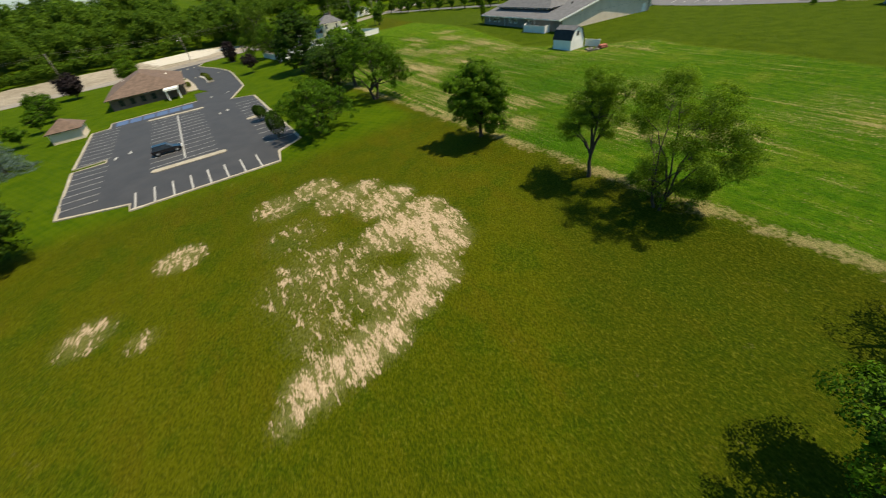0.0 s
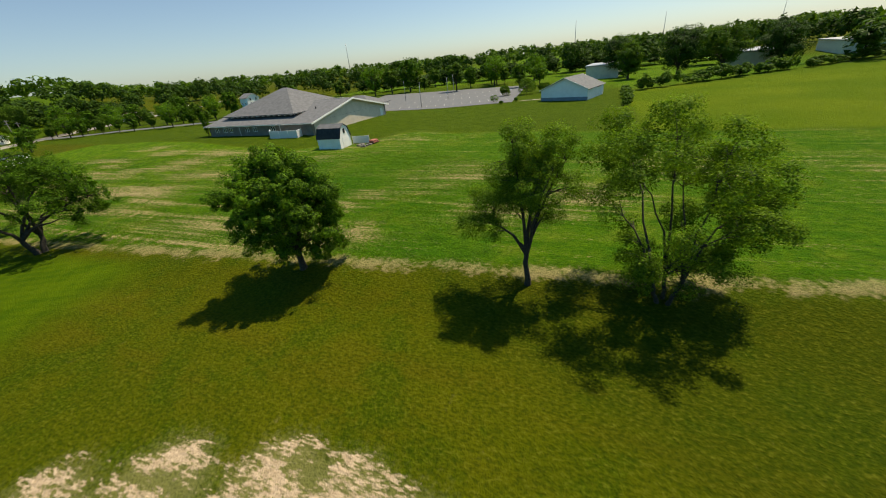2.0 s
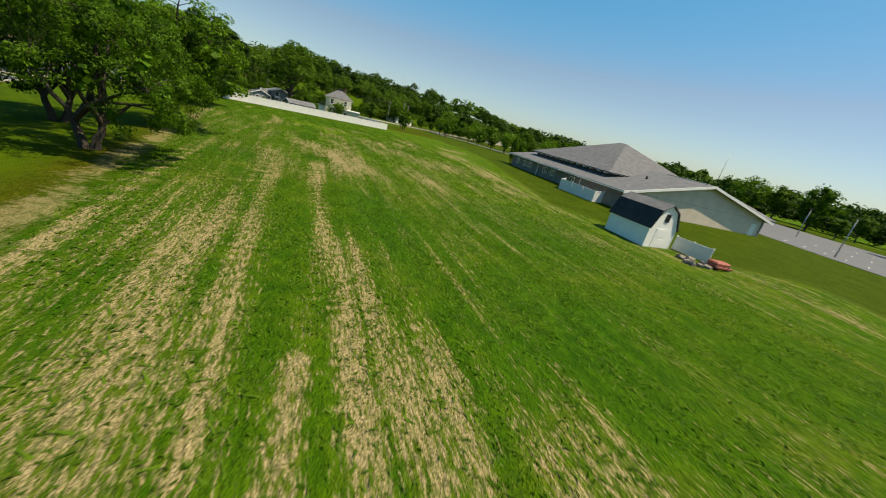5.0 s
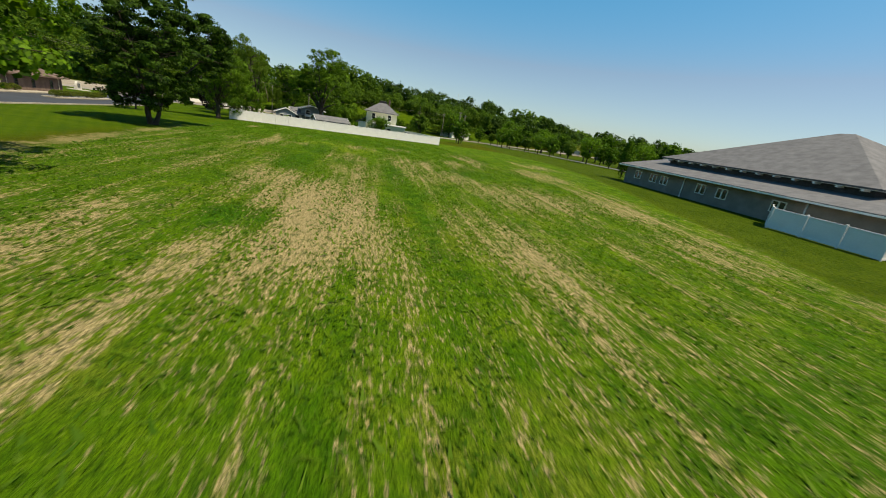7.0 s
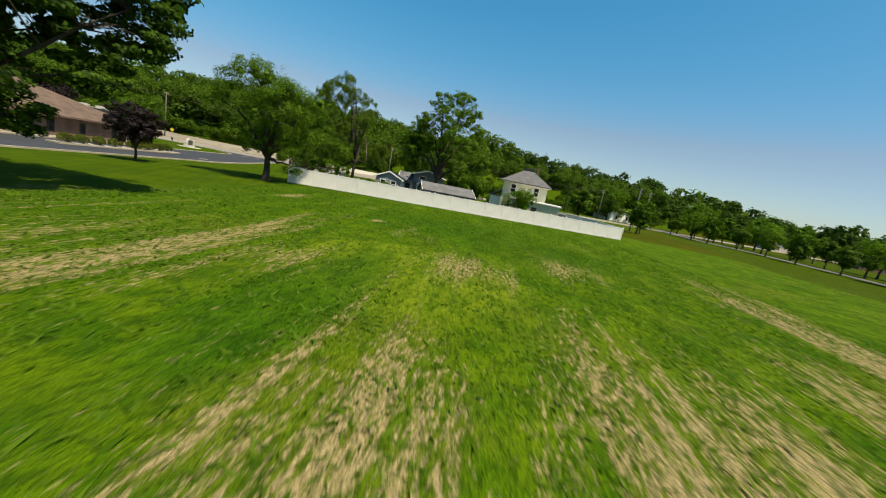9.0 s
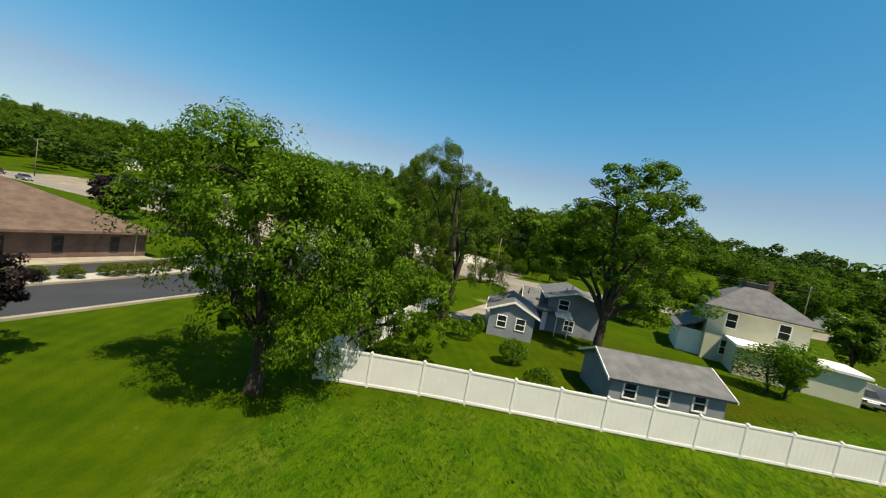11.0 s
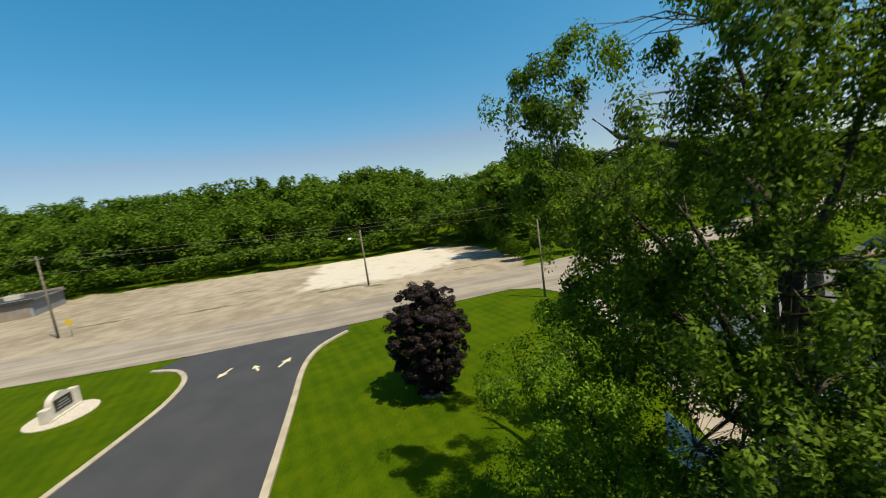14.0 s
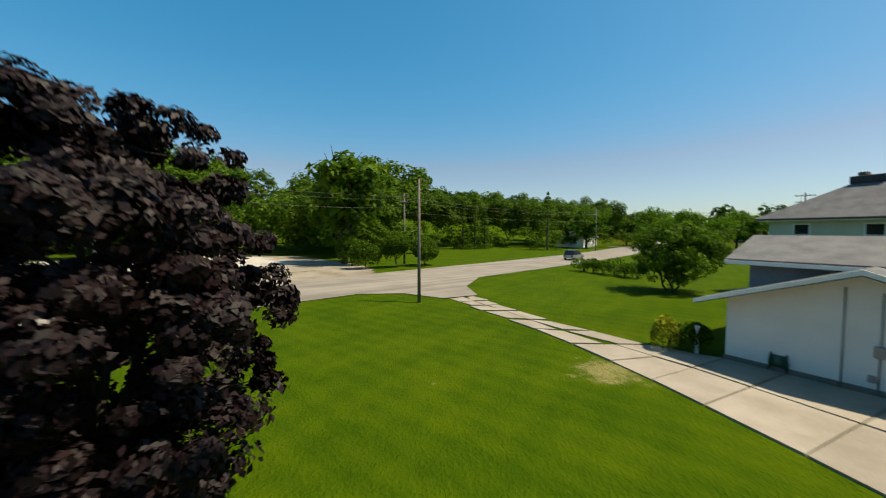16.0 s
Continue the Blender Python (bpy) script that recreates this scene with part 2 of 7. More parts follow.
def tube_bm(points, radii, sides=8):
    bm = bmesh.new()
    rings = []
    pts = [Vector(p) for p in points]
    for i, p in enumerate(pts):
        d = (pts[min(i + 1, len(pts) - 1)] - pts[max(i - 1, 0)]).normalized()
        u = d.orthogonal().normalized()
        w = d.cross(u)
        rings.append([bm.verts.new(p + (u * math.cos(a) + w * math.sin(a)) * radii[i]) for a in [2 * math.pi * k / sides for k in range(sides)]])
    for a, b in zip(rings, rings[1:]):
        for k in range(sides):
            bm.faces.new((a[k], a[(k + 1) % sides], b[(k + 1) % sides], b[k]))
    bm.faces.new(rings[0][::-1])
    bm.faces.new(rings[-1])
    for f in bm.faces:
        f.smooth = True
    return bm


def drape(name, poly, lift, mat, step=2.0, kind="structure", label="", category="", parent=None):
    """A sheet of the given outline laid on the ground."""
    bm = bmesh.new()
    bm.faces.new([bm.verts.new((x, y, 0)) for x, y in poly])
    xs, ys = [p[0] for p in poly], [p[1] for p in poly]
    for lo, hi, axis in ((min(xs), max(xs), (1, 0, 0)), (min(ys), max(ys), (0, 1, 0))):
        k = math.ceil(lo / step) * step
        while k < hi:
            bmesh.ops.bisect_plane(bm, geom=bm.verts[:] + bm.edges[:] + bm.faces[:], plane_co=Vector(axis) * k, plane_no=axis)
            k += step
    for v in bm.verts:
        v.co.z = gz(v.co.x, v.co.y) + lift
    bmesh.ops.recalc_face_normals(bm, faces=bm.faces[:])
    if sum(f.normal.z for f in bm.faces) < 0:
        bmesh.ops.reverse_faces(bm, faces=bm.faces[:])
    ob = part(name, bm, mat, parent)
    return tagged(ob, label, category, "", kind) if parent is None else ob


def ribbon(name, pts, width, height, mat, lift=0.0, kind="structure", label="", category="", parent=None, closed=False):
    """A strip of rectangular section along a line on the ground: a kerb."""
    bm = bmesh.new()
    p = [Vector(q) for q in pts]
    n = len(p)
    rows = []
    for i in range(n):
        a, b = (p[(i - 1) % n], p[(i + 1) % n]) if closed else (p[max(i - 1, 0)], p[min(i + 1, n - 1)])
        d = (b - a).normalized()
        s = Vector((-d.y, d.x)) * width / 2
        row = []
        for q in (p[i] + s, p[i] - s):
            z = gz(q.x, q.y) + lift
            row += [bm.verts.new((q.x, q.y, z - 0.15)), bm.verts.new((q.x, q.y, z + height))]
        rows.append(row)
    pairs = list(zip(rows, rows[1:])) + ([(rows[-1], rows[0])] if closed else [])
    for a, b in pairs:
        bm.faces.new((a[1], a[3], b[3], b[1]))
        bm.faces.new((a[0], a[1], b[1], b[0]))
        bm.faces.new((a[3], a[2], b[2], b[3]))
    if not closed:
        bm.faces.new((rows[0][0], rows[0][2], rows[0][3], rows[0][1]))
        bm.faces.new((rows[-1][1], rows[-1][3], rows[-1][2], rows[-1][0]))
    bmesh.ops.recalc_face_normals(bm, faces=bm.faces[:])
    ob = part(name, bm, mat, parent)
    return tagged(ob, label, category, "", kind) if parent is None else ob


def curve_pts(pts, per=6):
    """A smooth line through the points (Catmull-Rom)."""
    p = [Vector(q) for q in pts]
    out = []
    for i in range(len(p) - 1):
        a, b, c, d = p[max(i - 1, 0)], p[i], p[i + 1], p[min(i + 2, len(p) - 1)]
        for k in range(per):
            t = k / per
            out.append(0.5 * ((2 * b) + (c - a) * t + (2 * a - 5 * b + 4 * c - d) * t * t + (3 * b - a - 3 * c + d) * t ** 3))
    out.append(p[-1])
    return [tuple(q) for q in out]


# ---- trees ----
def leaves(rng, centres, size, up=0.5, ratio=0.6, droop=0.0, out=None, corners=4, loose=0.55):
    """Folded diamond leaves, or three-cornered ones for far trees, about the given centres: vertices and faces."""
    n = len(centres)
    nrm = rng.normal(size=(n, 3)) * loose + (0, 0, up)
    if out is not None:
        nrm += out * 1.3
    nrm /= np.linalg.norm(nrm, axis=1)[:, None]
    t = np.cross(nrm, rng.normal(size=(n, 3)))
    t[:, 2] -= droop
    t -= nrm * (t * nrm).sum(1)[:, None]
    t /= np.linalg.norm(t, axis=1)[:, None] + 1e-9
    b = np.cross(nrm, t)
    s = (size * rng.uniform(0.6, 1.35, n))[:, None]
    if corners == 3:
        v = np.stack([centres - t * s * 0.5, centres + t * s * 0.35 - b * s * 0.6 * ratio, centres + t * s * 0.35 + b * s * 0.6 * ratio], 1)
        return v.reshape(-1, 3), np.arange(3 * n).reshape(n, 3)
    v = np.stack([centres - t * s * 0.5, centres - b * s * 0.5 * ratio + nrm * s * 0.12, centres + t * s * 0.5, centres + b * s * 0.5 * ratio + nrm * s * 0.12], 1)
    return v.reshape(-1, 3), np.arange(4 * n).reshape(n, 4)


def lumpy(rng, lumps=7, depth=0.35):
    dirs = rng.normal(size=(lumps, 3))
    dirs /= np.linalg.norm(dirs, axis=1)[:, None]
    amp = rng.uniform(-depth, depth * 0.7, lumps)

    def f(d):
        return 0.92 + (amp[None] * np.exp(3.0 * (d @ dirs.T - 1))).sum(1)
    return f


def tubes(paths, sides=6):
    vs, fs, base = [], [], 0
    for pts, rad in paths:
        pts = np.asarray(pts)
        for i, p in enumerate(pts):
            d = pts[min(i + 1, len(pts) - 1)] - pts[max(i - 1, 0)]
            d = d / (np.linalg.norm(d) + 1e-9)
            u = np.cross(d, (0.31, 0.87, 0.38))
            u /= np.linalg.norm(u) + 1e-9
            w = np.cross(d, u)
            ang = np.arange(sides) * 2 * np.pi / sides
            vs.append(p + rad[i] * (np.cos(ang)[:, None] * u + np.sin(ang)[:, None] * w))
        for i in range(len(pts) - 1):
            for k in range(sides):
                fs.append((base + i * sides + k, base + i * sides + (k + 1) % sides, base + (i + 1) * sides + (k + 1) % sides, base + (i + 1) * sides + k))
        base += sides * len(pts)
    return np.concatenate(vs), np.array(fs)


def grow(seed, H, R, low, count, size, clusters, limbs=6, fork=0.25, lean=(0, 0), spread=0.16, trunk_r=None, droop=0.0, stems=1, lumps=8, depth=0.35, flat=1.0, coarse=False, lobes=None, core=0):
    """Trunk with limbs, and leaves, of one broad-leaved tree about the origin."""
    rng = np.random.default_rng(seed)
    if not coarse:
        clusters, spread, count, size = int(clusters * 2.4), spread * 0.58, int(count * 1.5), size * 0.86
    tr = trunk_r or H * 0.022
    zc, hz = (low + H) / 2, (H - low) / 2
    f = lumpy(rng, lumps, depth)
    # the crown is a heap of rounded lobes
    fixed = isinstance(lobes, list)
    if lobes is None:
        lobes = 16
    if isinstance(lobes, int):
        ld = rng.normal(size=(lobes * 3, 3))
        ld /= np.linalg.norm(ld, axis=1)[:, None]
        pick = [0]
        for _ in range(lobes - 1):
            gap = np.min(np.linalg.norm(ld[:, None] - ld[pick][None], axis=2), axis=1)
            pick.append(int(gap.argmax()))
        ld = ld[pick]
        lr = R * rng.uniform(0.3, 0.46, lobes)
        lc = ld * (f(ld) * rng.uniform(0.55, 0.74, lobes))[:, None] * (R, R, hz) + (lean[0], lean[1], zc)
    else:
        lc, lr = np.array([q[:3] for q in lobes], float), np.array([q[3] for q in lobes], float)
    which = rng.choice(len(lr), clusters, p=lr ** 2 / (lr ** 2).sum())
    d = rng.normal(size=(clusters, 3)) + (0, 0, 0.25)
    d /= np.linalg.norm(d, axis=1)[:, None]
    c = lc[which] + d * (lr[which] * rng.uniform(0.35, 1.0, clusters) ** 0.5)[:, None] * (1, 1, 0.85)
    c[:, 2] = np.maximum(c[:, 2], low * 0.8)
    aims = None
    if fixed:
        far_ = [int(np.argmax(lc[:, 2]))]
        for _ in range(min(limbs, len(lc)) - 1):
            gap = np.min(np.linalg.norm(lc[:, None] - lc[far_][None], axis=2), axis=1)
            far_.append(int(gap.argmax()))
        aims = lc[far_]
    forkz = max(H * fork, 0.4)
    paths = []
    nodes_at = []
    stem_pts = []
    for s in range(stems):
        ang = 2 * np.pi * (s + rng.uniform(0, 0.5)) / max(stems, 1)
        off = 0.0 if stems == 1 else 0.25
        bx, by = off * np.cos(ang), off * np.sin(ang)
        tip = np.array([bx * 3 + lean[0] * 0.25, by * 3 + lean[1] * 0.25, forkz])
        k = np.linspace(0, 1, 5)[:, None]
        pts = np.array([bx, by, -0.25]) * (1 - k) + tip * k + rng.normal(size=(5, 3)) * (0.04, 0.04, 0) * (k * (1 - k) * 4)
        r0 = tr / (stems ** 0.5)
        paths.append((pts, np.array([1.45, 1.1, 0.95, 0.88, 0.8]) * r0))
        stem_pts.append((pts[-1], r0 * 0.8))
    ang0 = rng.uniform(0, 6.28)
    for i in range(limbs):
        start, r0 = stem_pts[i % stems]
        a = ang0 + 2 * np.pi * i / limbs + rng.normal() * 0.25
        e = rng.uniform(0.35, 0.95) if i else 1.0
        out = R * (1.05 - 0.75 * e) * 1.1
        end = np.array([lean[0] + out * np.cos(a), lean[1] + out * np.sin(a), low + (H - low) * (0.3 + 0.62 * e)])
        if aims is not None:
            end = aims[i % len(aims)] + np.array([0, 0, 0.2])
        k = np.linspace(0, 1, 7)[:, None]
        mid = np.array([0, 0, 0.16 * np.linalg.norm(end - start)]) * (4 * k * (1 - k)) * rng.uniform(0.2, 1)
        if aims is not None:
            mid = mid - (end - start) * (0.35, 0.35, 0) * (k * (1 - k))
        pts = start * (1 - k) + end * k + mid + rng.normal(size=(7, 3)) * 0.05 * R * 0.35 * (k > 0)
        rad = r0 * (0.75 * (1 - k[:, 0]) ** 0.9 + 0.05)
        paths.append((pts, rad))
        nodes_at += [(pts[j], rad[j]) for j in range(1, 7)]
    npts = np.array([p for p, _ in nodes_at])
    nrad = np.array([r for _, r in nodes_at])
    for q in c:
        dist = np.linalg.norm(npts - q, axis=1) + 1.5 * np.maximum(npts[:, 2] - q[2], 0)
        j = int(dist.argmin())
        st = npts[j]
        k = np.linspace(0, 1, 4)[:, None]
        pts = st * (1 - k) + q * k + np.array([0, 0, 0.12 * dist[j]]) * (4 * k * (1 - k)) + rng.normal(size=(4, 3)) * 0.04 * dist[j] * (k > 0)
        r = min(nrad[j] * 0.6, 0.012 * dist[j] + 0.02)
        paths.append((pts, r * np.array([1, 0.75, 0.5, 0.22])))
    thick = [p for p in paths if len(p[0]) > 4]
    tv, tf = tubes(thick, 8)
    bv, bf = tubes([p for p in paths if len(p[0]) <= 4], 4)
    tv, tf = np.concatenate([tv, bv]), np.concatenate([tf, bf + len(tv)])
    # every twig carries a rounded clump of leaves that face outwards from it
    per = rng.multinomial(count, rng.dirichlet(np.full(clusters, 5.0)))
    n = int(per.sum())
    at, mid = np.repeat(c, per, axis=0), np.repeat(lc[which], per, axis=0)
    away = at - mid
    away /= np.linalg.norm(away, axis=1)[:, None] + 1e-6
    rc = np.repeat(R * spread * rng.uniform(1.0, 1.9, clusters), per)
    u = rng.normal(size=(n, 3)) + away * 0.5 + (0, 0, 0.2)
    u /= np.linalg.norm(u, axis=1)[:, None]
    cen = at + u * (rc * rng.uniform(0.15, 1.0, n) ** 0.45)[:, None] * (1, 1, 0.72 * flat)
    cen[:, 2] -= droop * np.abs(rng.normal(size=n)) * 0.5
    cen[:, 2] = np.maximum(cen[:, 2], 0.15)
    lv, lf = leaves(rng, cen, size, 0.35, 0.62 if droop < 0.3 else 0.45, droop, u * 0.8 + away * 0.5, 3 if coarse else 4)
    if core:
        # oversized leaves added deep inside the lobes to stop light passing through
        k = rng.choice(len(lr), core, p=lr ** 2 / (lr ** 2).sum())
        d = rng.normal(size=(core, 3))
        d /= np.linalg.norm(d, axis=1)[:, None]
        iv, jf = leaves(rng, lc[k] + d * (lr[k] * rng.uniform(0.05, 0.48, core))[:, None], size * 2.6, 0.4, 0.9, 0.0, d, 3 if coarse else 4)
        lv, lf = np.concatenate([lv, iv]), np.concatenate([lf, jf + len(lv)])
    return (tv, tf), (lv, lf)


def tree(name, x, y, mat, label, category="tree", turn=0.0, group="", z=None, **how):
    (tv, tf), (lv, lf) = grow(**how)
    ob = thing(name, x, y, z, turn, label, category, group)
    t = new("trunk", mesh_data("trunk", tv, tf, M_BARK, True))
    t.parent = ob
    c = new("crown", mesh_data("crown", lv, lf, mat))
    c.parent = ob
    return ob


def shrub_parts(seed, R, H, count, size, cut=0.62):
    rng = np.random.default_rng(seed)
    f = lumpy(rng, 16, 0.42)
    d = rng.normal(size=(count, 3))
    d[:, 2] = np.abs(d[:, 2]) * 1.3 - 0.6
    d /= np.linalg.norm(d, axis=1)[:, None]
    r = (cut + (1 - cut) * rng.uniform(0, 1, count) ** 0.5) * f(d)
    return leaves(rng, np.maximum(d * r[:, None] * (R, R, H * 0.55) + (0, 0, H * 0.45), (-99, -99, 0.03)), size, 0.4)


def shrub(name, x, y, R, H, count, size, mat, label, seed=1, category="shrub", group=""):
    ob = thing(name, x, y, None, 0, label, category, group)
    lv, lf = shrub_parts(seed, R, H, count, size)
    c = new("foliage", mesh_data("foliage", lv, lf, mat))
    c.parent = ob
    rng = np.random.default_rng(seed)
    paths = []
    for i in range(5):
        a = rng.uniform(0, 6.28)
        tip = np.array([math.cos(a) * R * 0.6, math.sin(a) * R * 0.6, H * 0.7])
        paths.append((np.array([[0, 0, -0.1], tip * (0.4, 0.4, 0.6), tip]), np.array([0.04, 0.03, 0.012])))
    tv, tf = tubes(paths, 5)
    s = new("stems", mesh_data("stems", tv, tf, M_BARK, True))
    s.parent = ob
    return ob


def conifer(name, x, y, H, R, mat, label, seed=1, count=3500, size=0.22, category="tree", group=""):
    rng = np.random.default_rng(seed)
    ob = thing(name, x, y, None, 0, label, category, group)
    u = rng.uniform(0, 1, count) ** 1.3
    tier = np.floor(u * 14) / 14 + rng.uniform(0, 0.045, count)
    a = rng.uniform(0, 6.28, count)
    r = R * (1 - tier) * rng.uniform(0.25, 1, count) ** 0.5 * (1 + 0.2 * np.sin(a * 5 + tier * 40))
    cen = np.stack([r * np.cos(a), r * np.sin(a), H * (0.05 + 0.95 * tier) - r * 0.22], 1)
    cen[:, 2] = np.maximum(cen[:, 2], 0.05)
    lv, lf = leaves(rng, cen, size, 0.8, 0.45)
    tv, tf = tubes([(np.array([[0, 0, -0.2], [0, 0, H * 0.5], [0, 0, H * 0.97]]), np.array([H * 0.022, H * 0.014, 0.01]))])
    t = new("trunk", mesh_data("trunk", tv, tf, M_BARK, True))
    t.parent = ob
    c = new("crown", mesh_data("crown", lv, lf, mat))
    c.parent = ob
    return ob


# ---- ground ----
def axis_steps(lo, hi, step, far):
    core = np.arange(lo, hi + 0.01, step)
    out = []
    s, k = step, 0.0
    while k < far:
        s *= 1.28
        k += s
        out.append(k)
    out = np.array(out)
    return np.concatenate([lo - out[::-1], core, hi + out])


def inside(poly, x, y):
    res = np.zeros(x.shape, bool)
    n = len(poly)
    for i in range(n):
        (x0, y0), (x1, y1) = poly[i], poly[(i + 1) % n]
        cross = ((y0 > y) != (y1 > y)) & (x < (x1 - x0) * (y - y0) / (y1 - y0 + 1e-12) + x0)
        res ^= cross
    return res


def blur(a, n=2):
    for _ in range(n):
        p = np.pad(a, 1, mode="edge")
        a = (p[:-2, 1:-1] + p[2:, 1:-1] + p[1:-1, :-2] + p[1:-1, 2:] + 2 * p[1:-1, 1:-1]) / 6
    return a


CHURCH_LAWN = [(64, 52), (56, 72), (46, 90), (34, 97), (18, 106), (12, 122), (5, 146), (-6, 172), (-22, 205), (-40, 245), (-20, 300), (90, 300), (170, 190), (130, 92)]
BRIGHT_FIELD = [(63, 51), (90, 68), (126, 90), (150, 70), (330, -10), (300, -200), (207, -199), (76.5, 26)]
GRAVEL = [(-215, 78), (-160, 119), (-131, 142), (-112, 160.5), (-97, 180), (-93, 187), (-99, 199), (-118, 214), (-132, 216), (-144, 201), (-171, 181), (-205, 155), (-240, 120)]
GRAVEL_WHITE = [(-127.8, 171), (-153.2, 194.3), (-132.6, 216), (-110, 202), (-112, 183)]
WEEDS = [(-135.5, 160.5, 9, 1.0), (-121, 174, 7, 1.0), (-114.5, 177.5, 3, 1.1), (-142, 170, 4, 0.8), (-105, 190, 5, 0.8), (-150, 150, 8, 1.0)]
gx, gy = axis_steps(-160, 112, 1.0, 3200), axis_steps(-18, 250, 1.0, 3200)
gx, gy = np.unique(np.concatenate([gx, np.arange(-41, -30, 0.35), np.arange(-6, 20, 0.5)])), np.unique(np.concatenate([gy, np.arange(122, 139, 0.35), np.arange(57, 76, 0.5)]))
GX, GY = np.meshgrid(gx, gy)
GA, GD = along(GX, GY)
lawn_c = blur(inside(CHURCH_LAWN, GX, GY).astype(float), 2)
bright = blur(inside(BRIGHT_FIELD, GX, GY).astype(float), 3)
field = np.where((GD < -1.0) & (GA > -140) & (GA < 128) & (lawn_c < 0.5) & (GA + 0.62 * GD < 104), 1.0, 0.0)
field = blur(field, 2) * (1 - bright) * (1 - lawn_c)
gravel = blur(inside(GRAVEL, GX, GY).astype(float), 2)
white_gravel = blur(inside(GRAVEL_WHITE, GX, GY).astype(float), 6)
straw = np.zeros_like(GX)
for sx, sy, sr, w in ((-5.6, 31.2, 3.4, 1.0), (-2.6, 28.4, 3.2, 0.95), (-7.8, 29.4, 3.0, 0.8), (-9.6, 35.6, 3.2, 0.78), (-4.4, 34.0, 2.6, 0.85), (-8.2, 37.6, 2.6, 0.8), (-12.4, 40.0, 2.6, 0.66), (-2.4, 31.6, 2.2, 0.85), (-18.6, 41.0, 3.2, 0.66), (-14.6, 37.8, 3.6, 0.62), (-22.0, 37.4, 3.6, 0.5), (-29.4, 28.8, 2.6, 0.72), (-31.8, 18.9, 2.6, 0.52), (-26.2, 18.2, 1.6, 0.45), (-3.2, 23.4, 2.6, 0.95), (-4.4, 20.2, 2.0, 0.85), (-6.6, 17.0, 2.4, 0.85), (-8.2, 15.2, 2.2, 0.9), (-10.6, 13.2, 2.2, 0.85), (-11.4, 11.2, 1.6, 0.55), (-7.4, 22.0, 3.0, 0.58), (-13.0, 24.0, 6.6, 0.4), (-18.0, 31.0, 5.0, 0.3), (-11.8, 18.0, 3.2, 0.4)):
    straw = np.maximum(straw, 0.82 * w * np.exp(-(((GX - sx) ** 2 + (GY - sy) ** 2) / sr ** 2) ** 1.6))
# bare, dry stretches of the stubble field
dry = np.zeros_like(GX)
for sx, sy, la, lc, w in ((5.5, 54.3, 4, 3, 0.85), (27, 59, 8, 3.5, 0.75), (22.5, 63, 4, 3, 0.6), (-14.5, 110.5, 8, 3.0, 0.78), (-9, 116.5, 6, 4.0, 0.75), (-12.5, 120, 7, 2.5, 0.62), (8, 57, 10, 3, 0.5), (3, 61, 14, 4.5, 0.72), (11, 62, 7, 2.6, 0.85), (15.5, 62.3, 4, 2.6, 0.8), (7, 68, 9, 1.1, 0.9), (-9.5, 86, 9, 1.5, 0.7), (-2, 68, 20, 4, 0.75), (22, 46, 10, 6, 0.6), (30, 43, 9, 5, 0.65), (20, 59, 7, 6, 0.55), (9, 54, 4, 4, 0.8),
                          (-8.5, 97, 12, 4.6, 1.15), (-16, 102, 7, 3.2, 0.85), (-22.5, 109, 7, 1.0, 0.8), (-2, 103, 7, 1.6, 0.7), (2, 98, 14, 4, 0.7), (2.5, 114, 9, 2.4, 0.8), (8, 116, 11, 4, 0.85), (-2, 113, 10, 3.5, 0.75), (-1, 132, 8, 4, 0.8), (12, 108, 7, 3.5, 0.8),
                          (-27, 130.3, 4, 3.2, 0.85), (-20.5, 118.5, 5, 2.2, 0.8), (-14, 125, 6, 2.2, 0.6), (-30, 122.3, 3, 1.6, 0.75), (-31, 117, 8, 1.4, 0.75), (-15, 120, 11, 3, 0.8), (-13, 140, 14, 2.5, 0.8), (-12, 130, 8, 2.5, 0.75), (-24, 118, 9, 2.5, 0.75), (-47.7, 131.8, 2.4, 1.0, 0.85), (-43.9, 137.4, 0.9, 0.9, 0.95), (-37.9, 133.5, 0.9, 0.7, 0.8), (-34, 122, 6, 0.8, 0.7), (-35.5, 126, 3, 0.6, 0.7),
                          (15.5, 63.5, 5, 2.4, 0.72), (11.5, 64, 5, 1.6, 0.7), (-24.5, 137, 5, 2.4, 0.72), (58, 35, 10, 4, 0.4), (50, 44, 12, 3, 0.45), (66, 20, 12, 4, 0.4), (30, 60, 14, 9, 0.5), (45, 40, 14, 9, 0.6), (6, 78, 22, 6, 0.5), (-3, 145, 10, 4, 0.55), (55, 22, 20, 8, 0.5)):
    u, v = (GX - sx) * -0.51 + (GY - sy) * 0.86, (GX - sx) * 0.86 + (GY - sy) * 0.51
    dry = np.maximum(dry, w * np.exp(-((u / la) ** 2 + (v / lc) ** 2)))
dry = np.maximum(dry, smooth(138, 116, GY) * (0.2 + 0.18 * smooth(72, 92, GY) * smooth(128, 114, GY)) * smooth(-140, -30, -np.abs(GD + 28)))
